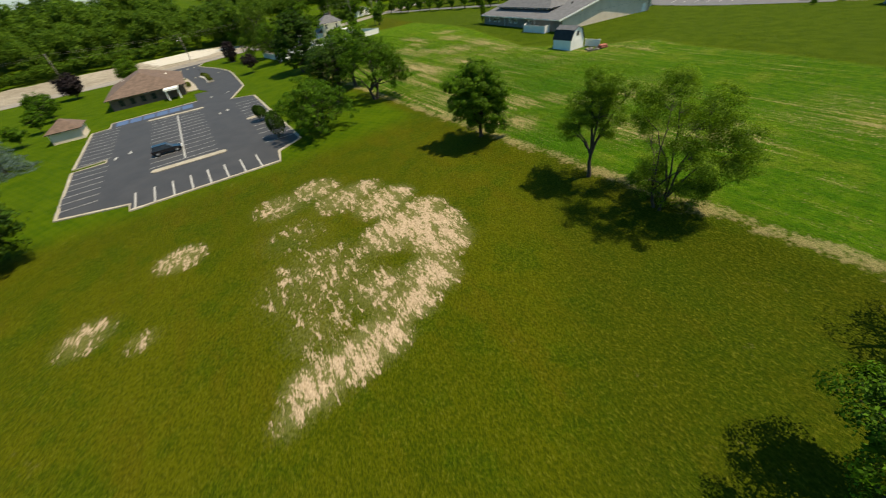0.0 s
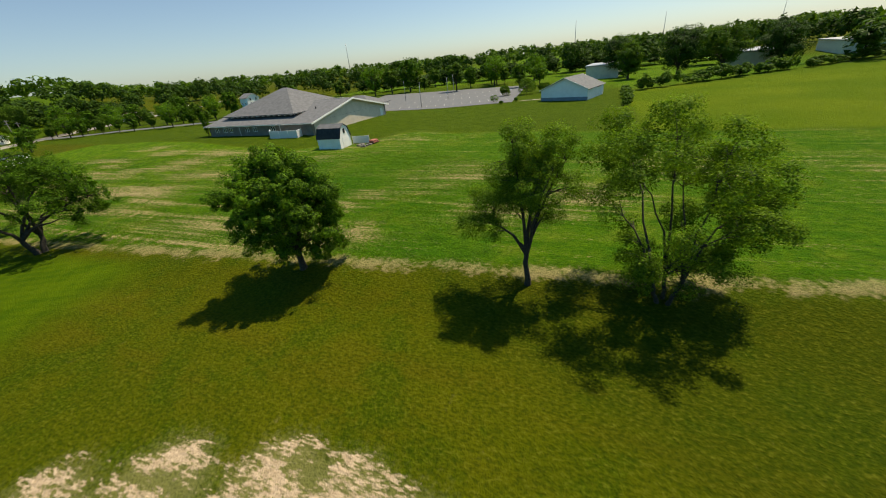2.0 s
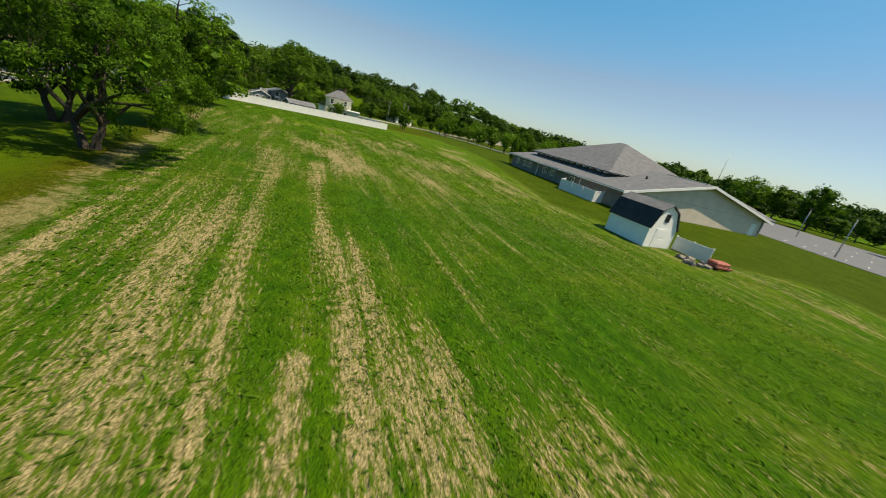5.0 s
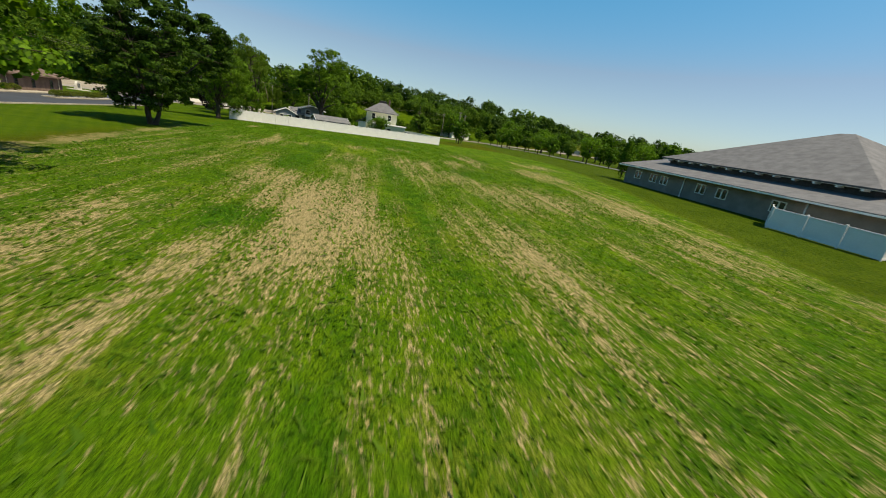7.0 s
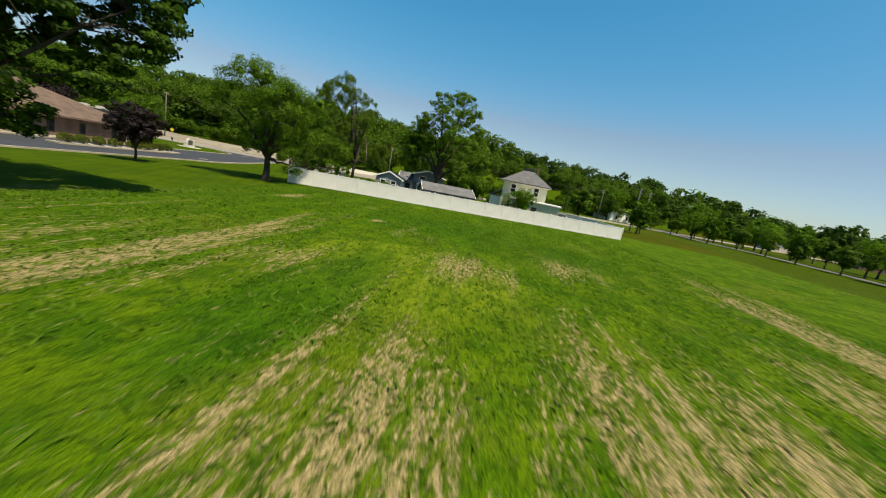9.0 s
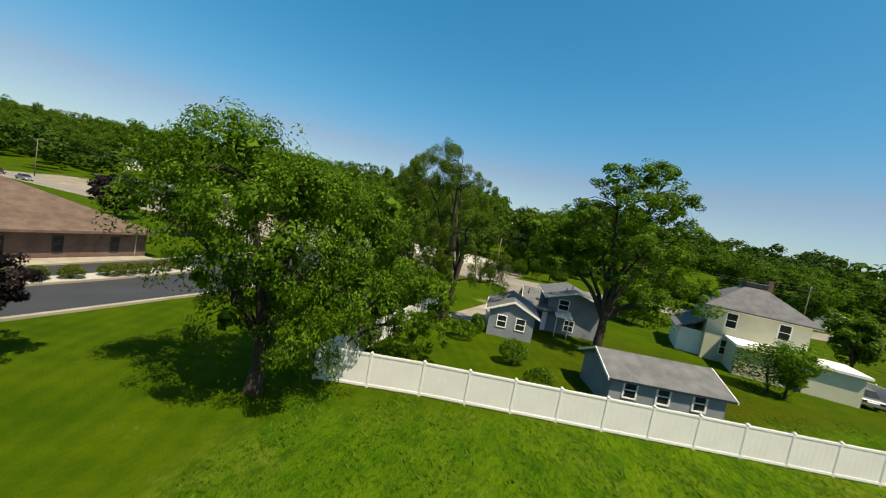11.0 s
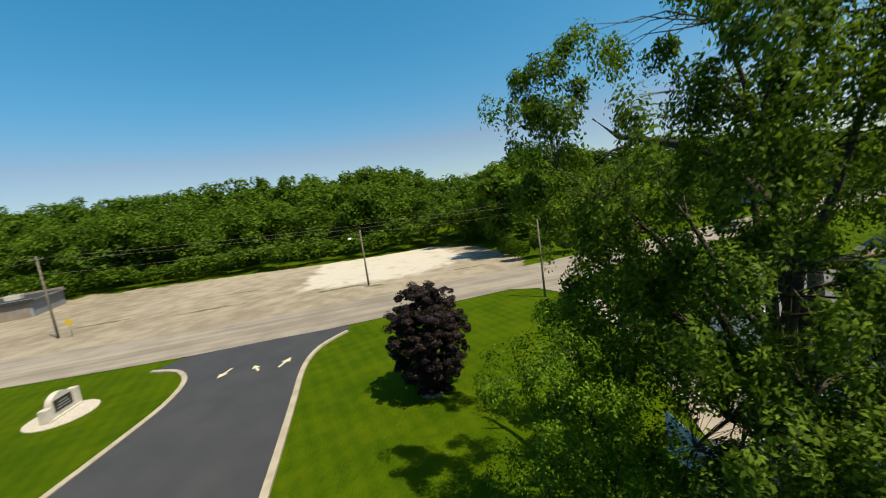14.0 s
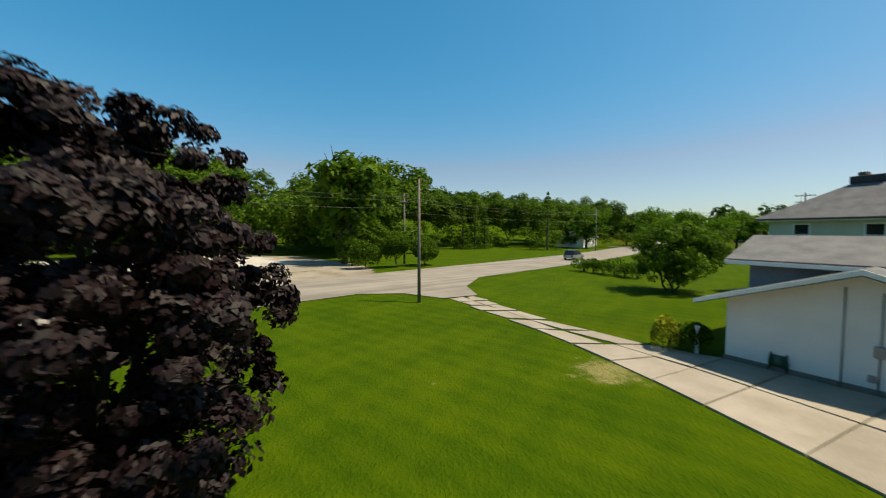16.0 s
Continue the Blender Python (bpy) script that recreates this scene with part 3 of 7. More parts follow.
# old wheel tracks where a tractor turned
TRACKS = [(q, 0.58, 0.22) for q in ([(-36.4, 135.4), (-35.4, 134.7), (-35.1, 133.4), (-34.4, 132.1), (-33.2, 131.0)], [(-34.4, 134.1), (-33.7, 133.2), (-32.6, 132.2)], [(-40.2, 132.6), (-39.2, 131.4), (-38.0, 129.0), (-36.9, 127.2)], [(-40.6, 129.6), (-38.9, 127.6), (-37.4, 125.6), (-35.6, 123.4)], [(-33.2, 135.0), (-32.6, 133.6), (-31.4, 132.4)])]
TRACKS += [(q, 0.95, 0.30) for q in ([(7.4, 58.0), (5.8, 60.8), (3.4, 64.5), (-2.5, 73.6), (-14.0, 91.5)], [(11.2, 59.0), (8.6, 62.9), (5.6, 67.8), (0.5, 76.0), (-9.1, 92.0)], [(5.8, 58.0), (3.5, 61.5), (0.7, 65.7), (-7.0, 77.8)], [(0.5, 58.0), (-3.0, 63.0), (-8.5, 71.6), (-15.9, 83.7)], [(9.2, 58.6), (8.1, 60.6), (6.9, 63.0)])]
for track, w, wide in TRACKS:
    for (x0, y0), (x1, y1) in zip(track, track[1:]):
        s = np.clip(((GX - x0) * (x1 - x0) + (GY - y0) * (y1 - y0)) / ((x1 - x0) ** 2 + (y1 - y0) ** 2), 0, 1)
        dry = np.maximum(dry, w * np.exp(-((GX - x0 - s * (x1 - x0)) ** 2 + (GY - y0 - s * (y1 - y0)) ** 2) / wide))
dry = dry * np.clip(field * 1.6, 0, 1) * (1 - 0.16 * smooth(86, 76, GY))
# the worn strip along the edge of the field
edge = 0.85 * np.exp(-((GD + 0.7) / 1.25) ** 2) * (GA > -70) * smooth(92, 70, GA)
edge = np.maximum(edge, 0.8 * np.exp(-((GX + 76) ** 2 + (GY - 164.5) ** 2) / 1.6))
lush = np.zeros_like(GX)
for sx, sy, sr in ((-14, 86, 5), (9, 44, 8), (-27, 143, 6), (-8, 122, 5), (16, 70, 8), (-36, 140, 10), (14, 88, 12)):
    lush = np.maximum(lush, 0.65 * np.exp(-((GX - sx) ** 2 + (GY - sy) ** 2) / sr ** 2))
for sx, sy, la, lc in ((-6.2, 104.2, 15, 0.5), (-10.0, 93.9, 2.6, 1.6),  (-13.2, 114.5, 8, 1.0), (-20.7, 110, 7, 1.6), (-27, 121.5, 7, 2.0), (4, 78, 10, 2)):
    u, v = (GX - sx) * -0.51 + (GY - sy) * 0.86, (GX - sx) * 0.86 + (GY - sy) * 0.51
    band = np.exp(-((u / la) ** 2 + (v / lc) ** 2))
    lush = np.maximum(lush, band)
    dry = dry * (1 - 0.7 * band)
weeds = np.zeros_like(GX)
for sx, sy, la, lc in WEEDS:
    u, v = (GX - sx) * 0.66 + (GY - sy) * 0.75, (GX - sx) * -0.75 + (GY - sy) * 0.66
    weeds = np.maximum(weeds, np.exp(-((u / la) ** 2 + (v / lc) ** 2)))
fresh = smooth(72, 100, GY) * smooth(-4, 18, -GD)
fresh = np.maximum(fresh, 1.4 * np.exp(-(((GX + 27.5) ** 2 + (GY - 126.5) ** 2) / 60.0) ** 2))
unmown = smooth(0, 9, GX - 0.1 * GY) * smooth(52, 40, GY) * 0.9
park_lawn = smooth(58, 76, GA + 0.6 * GD) * (1 - lawn_c) * smooth(-30, -2, GD)
park_lawn = np.maximum(park_lawn, smooth(52, 60, -0.559 * GX + 0.829 * GY) * smooth(0, 3, GD) * (1 - lawn_c))
park_lawn = np.maximum(park_lawn, smooth(160, 176, GY) * smooth(-30, -48, GX) * (1 - lawn_c))


def ground_material():
    m, t, b = material("ground")
    co = node(t, "TexCoord").outputs["Object"]
    rot = node(t, "Mapping", [("Vector", co), ("Rotation", (0, 0, radians(-120.7)))]).outputs[0]
    rows = node(t, "Mapping", [("Vector", rot), ("Scale", (0.06, 1.0, 1.0))]).outputs[0]
    at = lambda n: node(t, "Attribute", attribute_name=n).outputs["Fac"]
    big, mid, fine, grain = noise_at(t, 0.035, 3, co), noise_at(t, 0.35, 4, co), noise_at(t, 2.6, 4, co), noise_at(t, 14, 3, co)
    stripe = noise_at(t, 1.1, 4, rows, 0.6)
    tuft = noise_at(t, 8.5, 4, node(t, "Mapping", [("Vector", rot), ("Scale", (0.26, 1.0, 1.0))]).outputs[0], 0.62)
    # mown lawn, olive to green
    lawn = mix(t, ramp(t, maths(t, "ADD", maths(t, "MULTIPLY", big, 0.6), maths(t, "MULTIPLY", mid, 0.4)), 0.36, 0.64), rgb(0.046, 0.060, 0.0012), rgb(0.068, 0.074, 0.0018))
    swath = noise_at(t, 0.4, 4, node(t, "Mapping", [("Vector", rot), ("Scale", (0.16, 1.0, 1.0))]).outputs[0], 0.6)
    lawn = mix(t, maths(t, "MULTIPLY", ramp(t, swath, 0.48, 0.68), 0.5), lawn, rgb(0.074, 0.064, 0.0026))
    clover = ramp(t, noise_at(t, 0.22, 6, co, 0.7), 0.48, 0.62)
    lawn = mix(t, maths(t, "MULTIPLY", clover, 0.7), lawn, mix(t, ramp(t, noise_at(t, 4.5, 5, co, 0.75), 0.42, 0.58), rgb(0.0215, 0.043, 0.0012), rgb(0.050, 0.076, 0.0018)))
    lawn = mix(t, maths(t, "MULTIPLY", ramp(t, noise_at(t, 9, 4, co, 0.75), 0.54, 0.74), 0.55), lawn, rgb(0.1, 0.092, 0.0112))
    wild = ramp(t, maths(t, "ADD", at("unmown"), maths(t, "MULTIPLY", maths(t, "SUBTRACT", mid, 0.5), 0.9)), 0.2, 0.9)
    lawn = mix(t, maths(t, "MULTIPLY", wild, 0.5), lawn, mix(t, ramp(t, noise_at(t, 5.5, 5, co, 0.78), 0.4, 0.62), rgb(0.0128, 0.0272, 0.0008), rgb(0.0464, 0.0592, 0.0032)))
    # watered park lawn with mowing stripes
    mow = node(t, "Mapping", [("Vector", co), ("Rotation", (0, 0, radians(-62)))]).outputs[0]
    wave = node(t, "TexWave", [("Vector", mow), ("Scale", 0.3), ("Distortion", 0.6), ("Detail", 2.0)]).outputs["Fac"]
    across = node(t, "Mapping", [("Vector", co), ("Rotation", (0, 0, radians(22)))]).outputs[0]
    wave2 = node(t, "TexWave", [("Vector", across), ("Scale", 0.22), ("Distortion", 1.5), ("Detail", 3.0)]).outputs["Fac"]
    wave = maths(t, "ADD", maths(t, "MULTIPLY", wave, 0.6), maths(t, "MULTIPLY", wave2, 0.4))
    park = mix(t, ramp(t, maths(t, "ADD", maths(t, "MULTIPLY", wave, 0.18), maths(t, "MULTIPLY", mid, 0.82)), 0.28, 0.72), rgb(0.031, 0.068, 0.0013), rgb(0.059, 0.097, 0.002))
    park = mix(t, maths(t, "MULTIPLY", ramp(t, grain, 0.5, 0.8), 0.3), park, rgb(0.0739, 0.1042, 0.004))
    col = mix(t, at("park"), lawn, park)
    col = mix(t, at("church"), col, mix(t, ramp(t, mid, 0.35, 0.65), rgb(0.0368, 0.0656, 0.0016), rgb(0.0528, 0.084, 0.0032)))
    col = mix(t, at("bright"), col, mix(t, ramp(t, big, 0.35, 0.65), rgb(0.066, 0.110, 0.002), rgb(0.094, 0.132, 0.004)))
    # stubble field: fresh green with dry rows
    patch = noise_at(t, 0.11, 7, co, 0.62)
    fld = mix(t, ramp(t, maths(t, "ADD", maths(t, "MULTIPLY", stripe, 0.45), maths(t, "MULTIPLY", noise_at(t, 0.7, 6, co, 0.7), 0.55)), 0.36, 0.64), rgb(0.028, 0.090, 0.0018), rgb(0.070, 0.134, 0.0036))
    fld = mix(t, maths(t, "MULTIPLY", ramp(t, grain, 0.5, 0.8), 0.3), fld, rgb(0.115, 0.155, 0.014))
    # the younger, lighter growth of the far half, and clumps everywhere
    fld = mix(t, maths(t, "MULTIPLY", at("fresh"), 0.62), fld, mix(t, ramp(t, noise_at(t, 0.55, 6, co, 0.68), 0.38, 0.62), rgb(0.044, 0.112, 0.002), rgb(0.138, 0.215, 0.005)))
    fld = mix(t, maths(t, "MULTIPLY", ramp(t, noise_at(t, 0.16, 5, co, 0.65), 0.5, 0.66), 0.6), fld, mix(t, ramp(t, fine, 0.35, 0.65), rgb(0.092, 0.128, 0.006), rgb(0.165, 0.190, 0.020)))
    clump = noise_at(t, 1.25, 6, node(t, "Mapping", [("Vector", rot), ("Scale", (0.6, 1.0, 1.0))]).outputs[0], 0.72)
    fld = mix(t, maths(t, "MULTIPLY", ramp(t, clump, 0.52, 0.66), 0.6), fld, rgb(0.090, 0.172, 0.004))
    fld = mix(t, maths(t, "MULTIPLY", ramp(t, clump, 0.48, 0.34), 0.65), fld, rgb(0.017, 0.056, 0.0016))
    fld = mix(t, maths(t, "MULTIPLY", ramp(t, at("fresh"), 1.0, 1.25), 0.75), fld, mix(t, ramp(t, clump, 0.38, 0.62), rgb(0.085, 0.150, 0.005), rgb(0.20, 0.26, 0.014)))
    fld = mix(t, maths(t, "MULTIPLY", ramp(t, maths(t, "ADD", at("lush"), maths(t, "MULTIPLY", mid, 0.5)), 0.45, 0.95), 0.75), fld, mix(t, ramp(t, clump, 0.4, 0.6), rgb(0.018, 0.070, 0.002), rgb(0.040, 0.120, 0.003)))
    d1 = maths(t, "ADD", at("dry"), maths(t, "MULTIPLY", maths(t, "SUBTRACT", stripe, 0.5), 1.5))
    d1 = maths(t, "ADD", d1, maths(t, "MULTIPLY", maths(t, "SUBTRACT", patch, 0.5), 0.8))
    # drilled rows, three quarters of a metre apart
    drill = node(t, "TexWave", [("Vector", rot), ("Scale", 0.413), ("Distortion", 1.2), ("Detail", 2.0), ("Detail Scale", 0.6)])
    drill.bands_direction = "Y"
    ranks = maths(t, "MULTIPLY", maths(t, "MULTIPLY", maths(t, "SUBTRACT", drill.outputs["Fac"], 0.5), 0.12), ramp(t, at("dry"), 0.2, 0.6))
    d1 = maths(t, "ADD", d1, ranks)
    d2 = maths(t, "ADD", d1, maths(t, "MULTIPLY", maths(t, "SUBTRACT", tuft, 0.5), 2.3))
    straw_col = mix(t, ramp(t, grain, 0.3, 0.7), rgb(0.24, 0.18, 0.082), rgb(0.50, 0.388, 0.205))
    fld = mix(t, maths(t, "MULTIPLY", ramp(t, d1, 0.3, 0.75), 0.6), fld, mix(t, ramp(t, fine, 0.35, 0.65), rgb(0.088, 0.118, 0.008), rgb(0.15, 0.155, 0.022)))
    fld = mix(t, maths(t, "MULTIPLY", ramp(t, d2, 0.42, 0.86), 0.88), fld, straw_col)
    # shade between the blades, put into the colour as dark green
    blade = noise_at(t, 22, 3, co, 0.7)
    fld = mix(t, maths(t, "MULTIPLY", ramp(t, blade, 0.54, 0.36), 0.75), fld, rgb(0.0144, 0.04, 0.0024))
    tussock = noise_at(t, 6.0, 3, node(t, "Mapping", [("Vector", rot), ("Scale", (0.7, 1.0, 1.0))]).outputs[0], 0.6)
    # tussock relief painted into the colour: shade in hollows, light on crests
    col = mix(t, maths(t, "MULTIPLY", ramp(t, tussock, 0.54, 0.36), maths(t, "SUBTRACT", 0.5, maths(t, "MULTIPLY", at("park"), 0.36))), col, rgb(0.0145, 0.0285, 0.0012))
    col = mix(t, maths(t, "MULTIPLY", ramp(t, tussock, 0.55, 0.72), maths(t, "SUBTRACT", 0.6, maths(t, "MULTIPLY", at("park"), 0.45))), col, rgb(0.105, 0.108, 0.010))
    # shade in the gaps between larger tufts, also mixed in as dark green
    fld = mix(t, maths(t, "MULTIPLY", ramp(t, noise_at(t, 5.0, 3, node(t, "Mapping", [("Vector", rot), ("Scale", (0.4, 1.0, 1.0))]).outputs[0], 0.6), 0.5, 0.34), 0.6), fld, rgb(0.017, 0.052, 0.002))
    fld = mix(t, maths(t, "MULTIPLY", ramp(t, noise_at(t, 3.5, 6, rot, 0.8), 0.54, 0.7), 0.4), fld, rgb(0.105, 0.145, 0.010))
    col = mix(t, at("field"), col, fld)
    e = maths(t, "ADD", at("edge"), maths(t, "ADD", maths(t, "MULTIPLY", maths(t, "SUBTRACT", fine, 0.5), 1.3), maths(t, "MULTIPLY", maths(t, "SUBTRACT", mid, 0.5), 1.8)))
    col = mix(t, maths(t, "MULTIPLY", ramp(t, e, 0.42, 0.95), 0.42), col, straw_col)
    # chopped straw over the sown patch
    near = ramp(t, at("straw"), 0.02, 0.3)
    s = maths(t, "ADD", at("straw"), maths(t, "MULTIPLY", maths(t, "MULTIPLY", maths(t, "SUBTRACT", noise_at(t, 1.5, 8, node(t, "Mapping", [("Vector", rot), ("Scale", (0.4, 1.0, 1.0))]).outputs[0], 0.7), 0.5), 3.6), near))
    s = maths(t, "ADD", s, maths(t, "MULTIPLY", maths(t, "MULTIPLY", maths(t, "SUBTRACT", noise_at(t, 8, 4, node(t, "Mapping", [("Vector", rot), ("Scale", (0.3, 1.0, 1.0))]).outputs[0], 0.7), 0.5), 2.0), near))
    sc = mix(t, ramp(t, noise_at(t, 6, 6, node(t, "Mapping", [("Vector", rot), ("Scale", (0.45, 1.0, 1.0))]).outputs[0], 0.75), 0.3, 0.72), rgb(0.29, 0.215, 0.13), rgb(0.53, 0.40, 0.27))
    veil = maths(t, "ADD", at("straw"), maths(t, "MULTIPLY", maths(t, "SUBTRACT", noise_at(t, 4.0, 5, co, 0.7), 0.5), 0.9))
    thin = mix(t, maths(t, "MULTIPLY", ramp(t, veil, 0.1, 0.6), 0.65), col, rgb(0.155, 0.15, 0.05))
    col = mix(t, ramp(t, s, 0.42, 0.80), thin, sc)
    # gravel and dust across the road
    gr = mix(t, ramp(t, maths(t, "ADD", maths(t, "MULTIPLY", big, 0.4), maths(t, "MULTIPLY", mid, 0.6)), 0.35, 0.65), rgb(0.216, 0.184, 0.136), rgb(0.336, 0.296, 0.232))
    gr = mix(t, ramp(t, maths(t, "ADD", at("white"), maths(t, "MULTIPLY", maths(t, "SUBTRACT", mid, 0.5), 1.6)), 0.3, 1.0), gr, rgb(0.496, 0.464, 0.4))
    gr = mix(t, maths(t, "MULTIPLY", ramp(t, grain, 0.45, 0.75), 0.3), gr, rgb(0.176, 0.152, 0.12))
    gf = maths(t, "ADD", at("gravel"), maths(t, "MULTIPLY", maths(t, "SUBTRACT", mid, 0.5), 0.7))
    col = mix(t, ramp(t, gf, 0.35, 0.6), col, gr)
    wd = maths(t, "ADD", at("weeds"), maths(t, "MULTIPLY", maths(t, "SUBTRACT", noise_at(t, 0.9, 6, co, 0.75), 0.5), 1.8))
    col = mix(t, maths(t, "MULTIPLY", ramp(t, wd, 0.5, 0.9), 0.8), col, rgb(0.07, 0.085, 0.012))
    t.links.new(col, b.inputs["Base Color"])
    b.inputs["Roughness"].default_value = 0.95
    b.inputs["Specular IOR Level"].default_value = 0.03
    h = maths(t, "ADD", maths(t, "MULTIPLY", clump, maths(t, "MULTIPLY", at("field"), 3.0)), maths(t, "ADD", maths(t, "MULTIPLY", tussock, maths(t, "SUBTRACT", 2.0, maths(t, "MULTIPLY", at("park"), 1.5))), maths(t, "ADD", maths(t, "MULTIPLY", fine, 0.5), grain)))
    bp = node(t, "Bump", [("Height", h), ("Strength", 0.8), ("Distance", 0.12)])
    t.links.new(bp.outputs[0], b.inputs["Normal"])
    return m


nx, ny = len(gx), len(gy)
idx = np.arange(nx * ny).reshape(ny, nx)
gfaces = np.stack([idx[:-1, :-1], idx[:-1, 1:], idx[1:, 1:], idx[1:, :-1]], -1).reshape(-1, 4)
gverts = np.stack([GX, GY, ground_z(GX, GY)], -1).reshape(-1, 3)
gme = mesh_data("ground", gverts, gfaces, ground_material(), True)
for nm, arr in (("church", lawn_c), ("bright", bright), ("field", field), ("gravel", gravel), ("white", white_gravel), ("straw", straw), ("dry", dry), ("fresh", fresh), ("edge", edge), ("lush", lush), ("park", park_lawn), ("unmown", unmown), ("weeds", weeds)):
    gme.attributes.new(nm, "FLOAT", "POINT").data.foreach_set("value", np.ascontiguousarray(arr, dtype=np.float32).ravel())
ground = tagged(new("ground", gme), "mown lawns and stubble field with dry straw patches", "ground", "", "structure")


# ---- roads, drive, car parks ----
def uv(u, v):
    """Car-park axes: u along its front, v towards the road."""
    return (0.829 * u - 0.559 * v, 0.559 * u + 0.829 * v)


ROAD = curve_pts([(-420, -60), (-300, 18), (-215, 78), (-160, 119), (-131, 142), (-112, 160.5), (-97, 180), (-86, 196), (-66, 226), (-46, 262), (-10, 330), (60, 440)], 6)
road_w = 6.2


def offset_line(pts, dist):
    p = [Vector(q) for q in pts]
    out = []
    for i in range(len(p)):
        d = (p[min(i + 1, len(p) - 1)] - p[max(i - 1, 0)]).normalized()
        out.append(tuple(p[i] + Vector((-d.y, d.x)) * dist))
    return out


def strip(name, pts, left, right, lift, mat, **tags):
    a, b = offset_line(pts, left), offset_line(pts, right)
    vs, fs = [], []
    for (x0, y0), (x1, y1) in zip(a, b):
        vs += [(x0, y0, gz(x0, y0) + lift), (x1, y1, gz(x1, y1) + lift)]
    for i in range(len(pts) - 1):
        fs.append((2 * i + 1, 2 * i + 3, 2 * i + 2, 2 * i))
    return tagged(new(name, mesh_data(name, vs, fs, mat)), **tags)


def road_material():
    m, t, b = material("road_surface")
    co = node(t, "TexCoord").outputs["Object"]
    turned = node(t, "Mapping", [("Vector", co), ("Rotation", (0, 0, radians(-48)))]).outputs[0]
    rot = node(t, "Mapping", [("Vector", turned), ("Scale", (0.03, 1.2, 1.0))]).outputs[0]
    k = ramp(t, maths(t, "ADD", maths(t, "MULTIPLY", noise_at(t, 0.8, 4, rot), 0.6), maths(t, "MULTIPLY", noise_at(t, 0.25, 4, co), 0.4)), 0.35, 0.66)
    c = mix(t, k, rgb(0.16, 0.138, 0.11), rgb(0.27, 0.24, 0.195))
    g = noise_at(t, 30, 2, co)
    c = mix(t, maths(t, "MULTIPLY", ramp(t, g, 0.5, 0.8), 0.3), c, rgb(0.15, 0.14, 0.12))
    t.links.new(c, b.inputs["Base Color"])
    b.inputs["Roughness"].default_value = 0.9
    t.links.new(node(t, "Bump", [("Height", g), ("Strength", 0.2), ("Distance", 0.02)]).outputs[0], b.inputs["Normal"])
    return m


M_ROAD = road_material()
strip("road", ROAD, 4.4, -road_w, 0.05, M_ROAD, label="dusty pale grey asphalt road", category="road", kind="structure")
drape("road_apron", [(-91.2, 177.6), (-87.6, 178.6), (-84.2, 177.2), (-81.8, 179.0), (-83.2, 183.4), (-82.6, 190.0)], 0.058, M_ROAD, 2.0, label="worn pale asphalt apron where a drive meets the road", category="road")
SIDE = curve_pts([(60, 190), (32, 207), (5, 229), (-22, 252), (-48, 276)], 5)
strip("side_road", SIDE, 3.2, -3.2, 0.06, M_ASPHALT_OLD, label="grey asphalt drive beside a row of trees", category="road", kind="structure")

LEFT_KERB = curve_pts([(-77.5, 113), (-81.5, 119), (-88.2, 128.7), (-92.4, 133), (-96.3, 137.4), (-99.5, 141.5), (-102.6, 145.2), (-105.9, 147.6), (-109.3, 148.2), (-112.2, 147.1)], 4)
RIGHT_KERB = curve_pts([uv(11.2, 121.6), (-66.5, 119.4), (-75.1, 132.4), (-80.2, 138.2), (-84.9, 142.8), (-92.4, 149.1), (-97.6, 153.4), (-100.2, 156.8), (-101.0, 160.6)], 4)
drive_outline = [(-77.0, 112.5)] + LEFT_KERB[1:] + [(-112.9, 150.2), (-107.5, 156.5), (-102.2, 162.0)] + RIGHT_KERB[::-1] + [uv(6, 116)]
drape("driveway", drive_outline, 0.09, M_ASPHALT, 4.0, label="fresh black asphalt driveway to the road", category="driveway")
ribbon("kerb", LEFT_KERB[8:], 0.4, 0.15, M_CONCRETE, label="pale concrete kerb along the driveway", category="kerb")
ribbon("kerb", RIGHT_KERB, 0.4, 0.15, M_CONCRETE, label="pale concrete kerb along the driveway", category="kerb")

lot_uv = [(-22, 62), (-13.5, 59.5), (-13.5, 57.6), (6.2, 57.6), (7, 61.5), (11.2, 64), (11.2, 105.5), (6.2, 108.5), (11.2, 121.6), (4, 126), (-1, 127), (-1, 116), (-19.5, 114.5), (-19.5, 109.5), (-22.8, 109), (-22.8, 83.5), (-18, 84), (-18, 82.2), (-22.8, 81.8)]
LOT = drape("car_park", [uv(*p) for p in lot_uv], 0.06, M_ASPHALT, 1.6, label="dark asphalt car park with painted stalls", category="car park")
ribbon("kerb", [uv(*p) for p in lot_uv[:9]], 0.45, 0.16, M_CONCRETE, label="pale concrete kerb round the car park", category="kerb")
ribbon("kerb", [uv(*p) for p in lot_uv[11:] + lot_uv[:1]], 0.45, 0.16, M_CONCRETE, label="pale concrete kerb round the car park", category="kerb")


def paint_line(u, v, turn, length=5.0, width=0.16):
    """A painted line that follows the lie of the asphalt."""
    x, y = uv(u, v)
    a = radians(34 + turn)
    c, s, n = math.cos(a), math.sin(a), max(2, int(length / 1.2))
    pts = [(x + c * length * k / n - s * w, y + s * length * k / n + c * w) for k in range(n + 1) for w in (-width / 2, width / 2)]
    me = mesh_data("stall_line", [(px, py, gz(px, py) + 0.075) for px, py in pts], [(2 * k, 2 * k + 2, 2 * k + 3, 2 * k + 1) for k in range(n)], M_PAINT)
    ob = new("stall_line", me)
    ob.parent = LOT


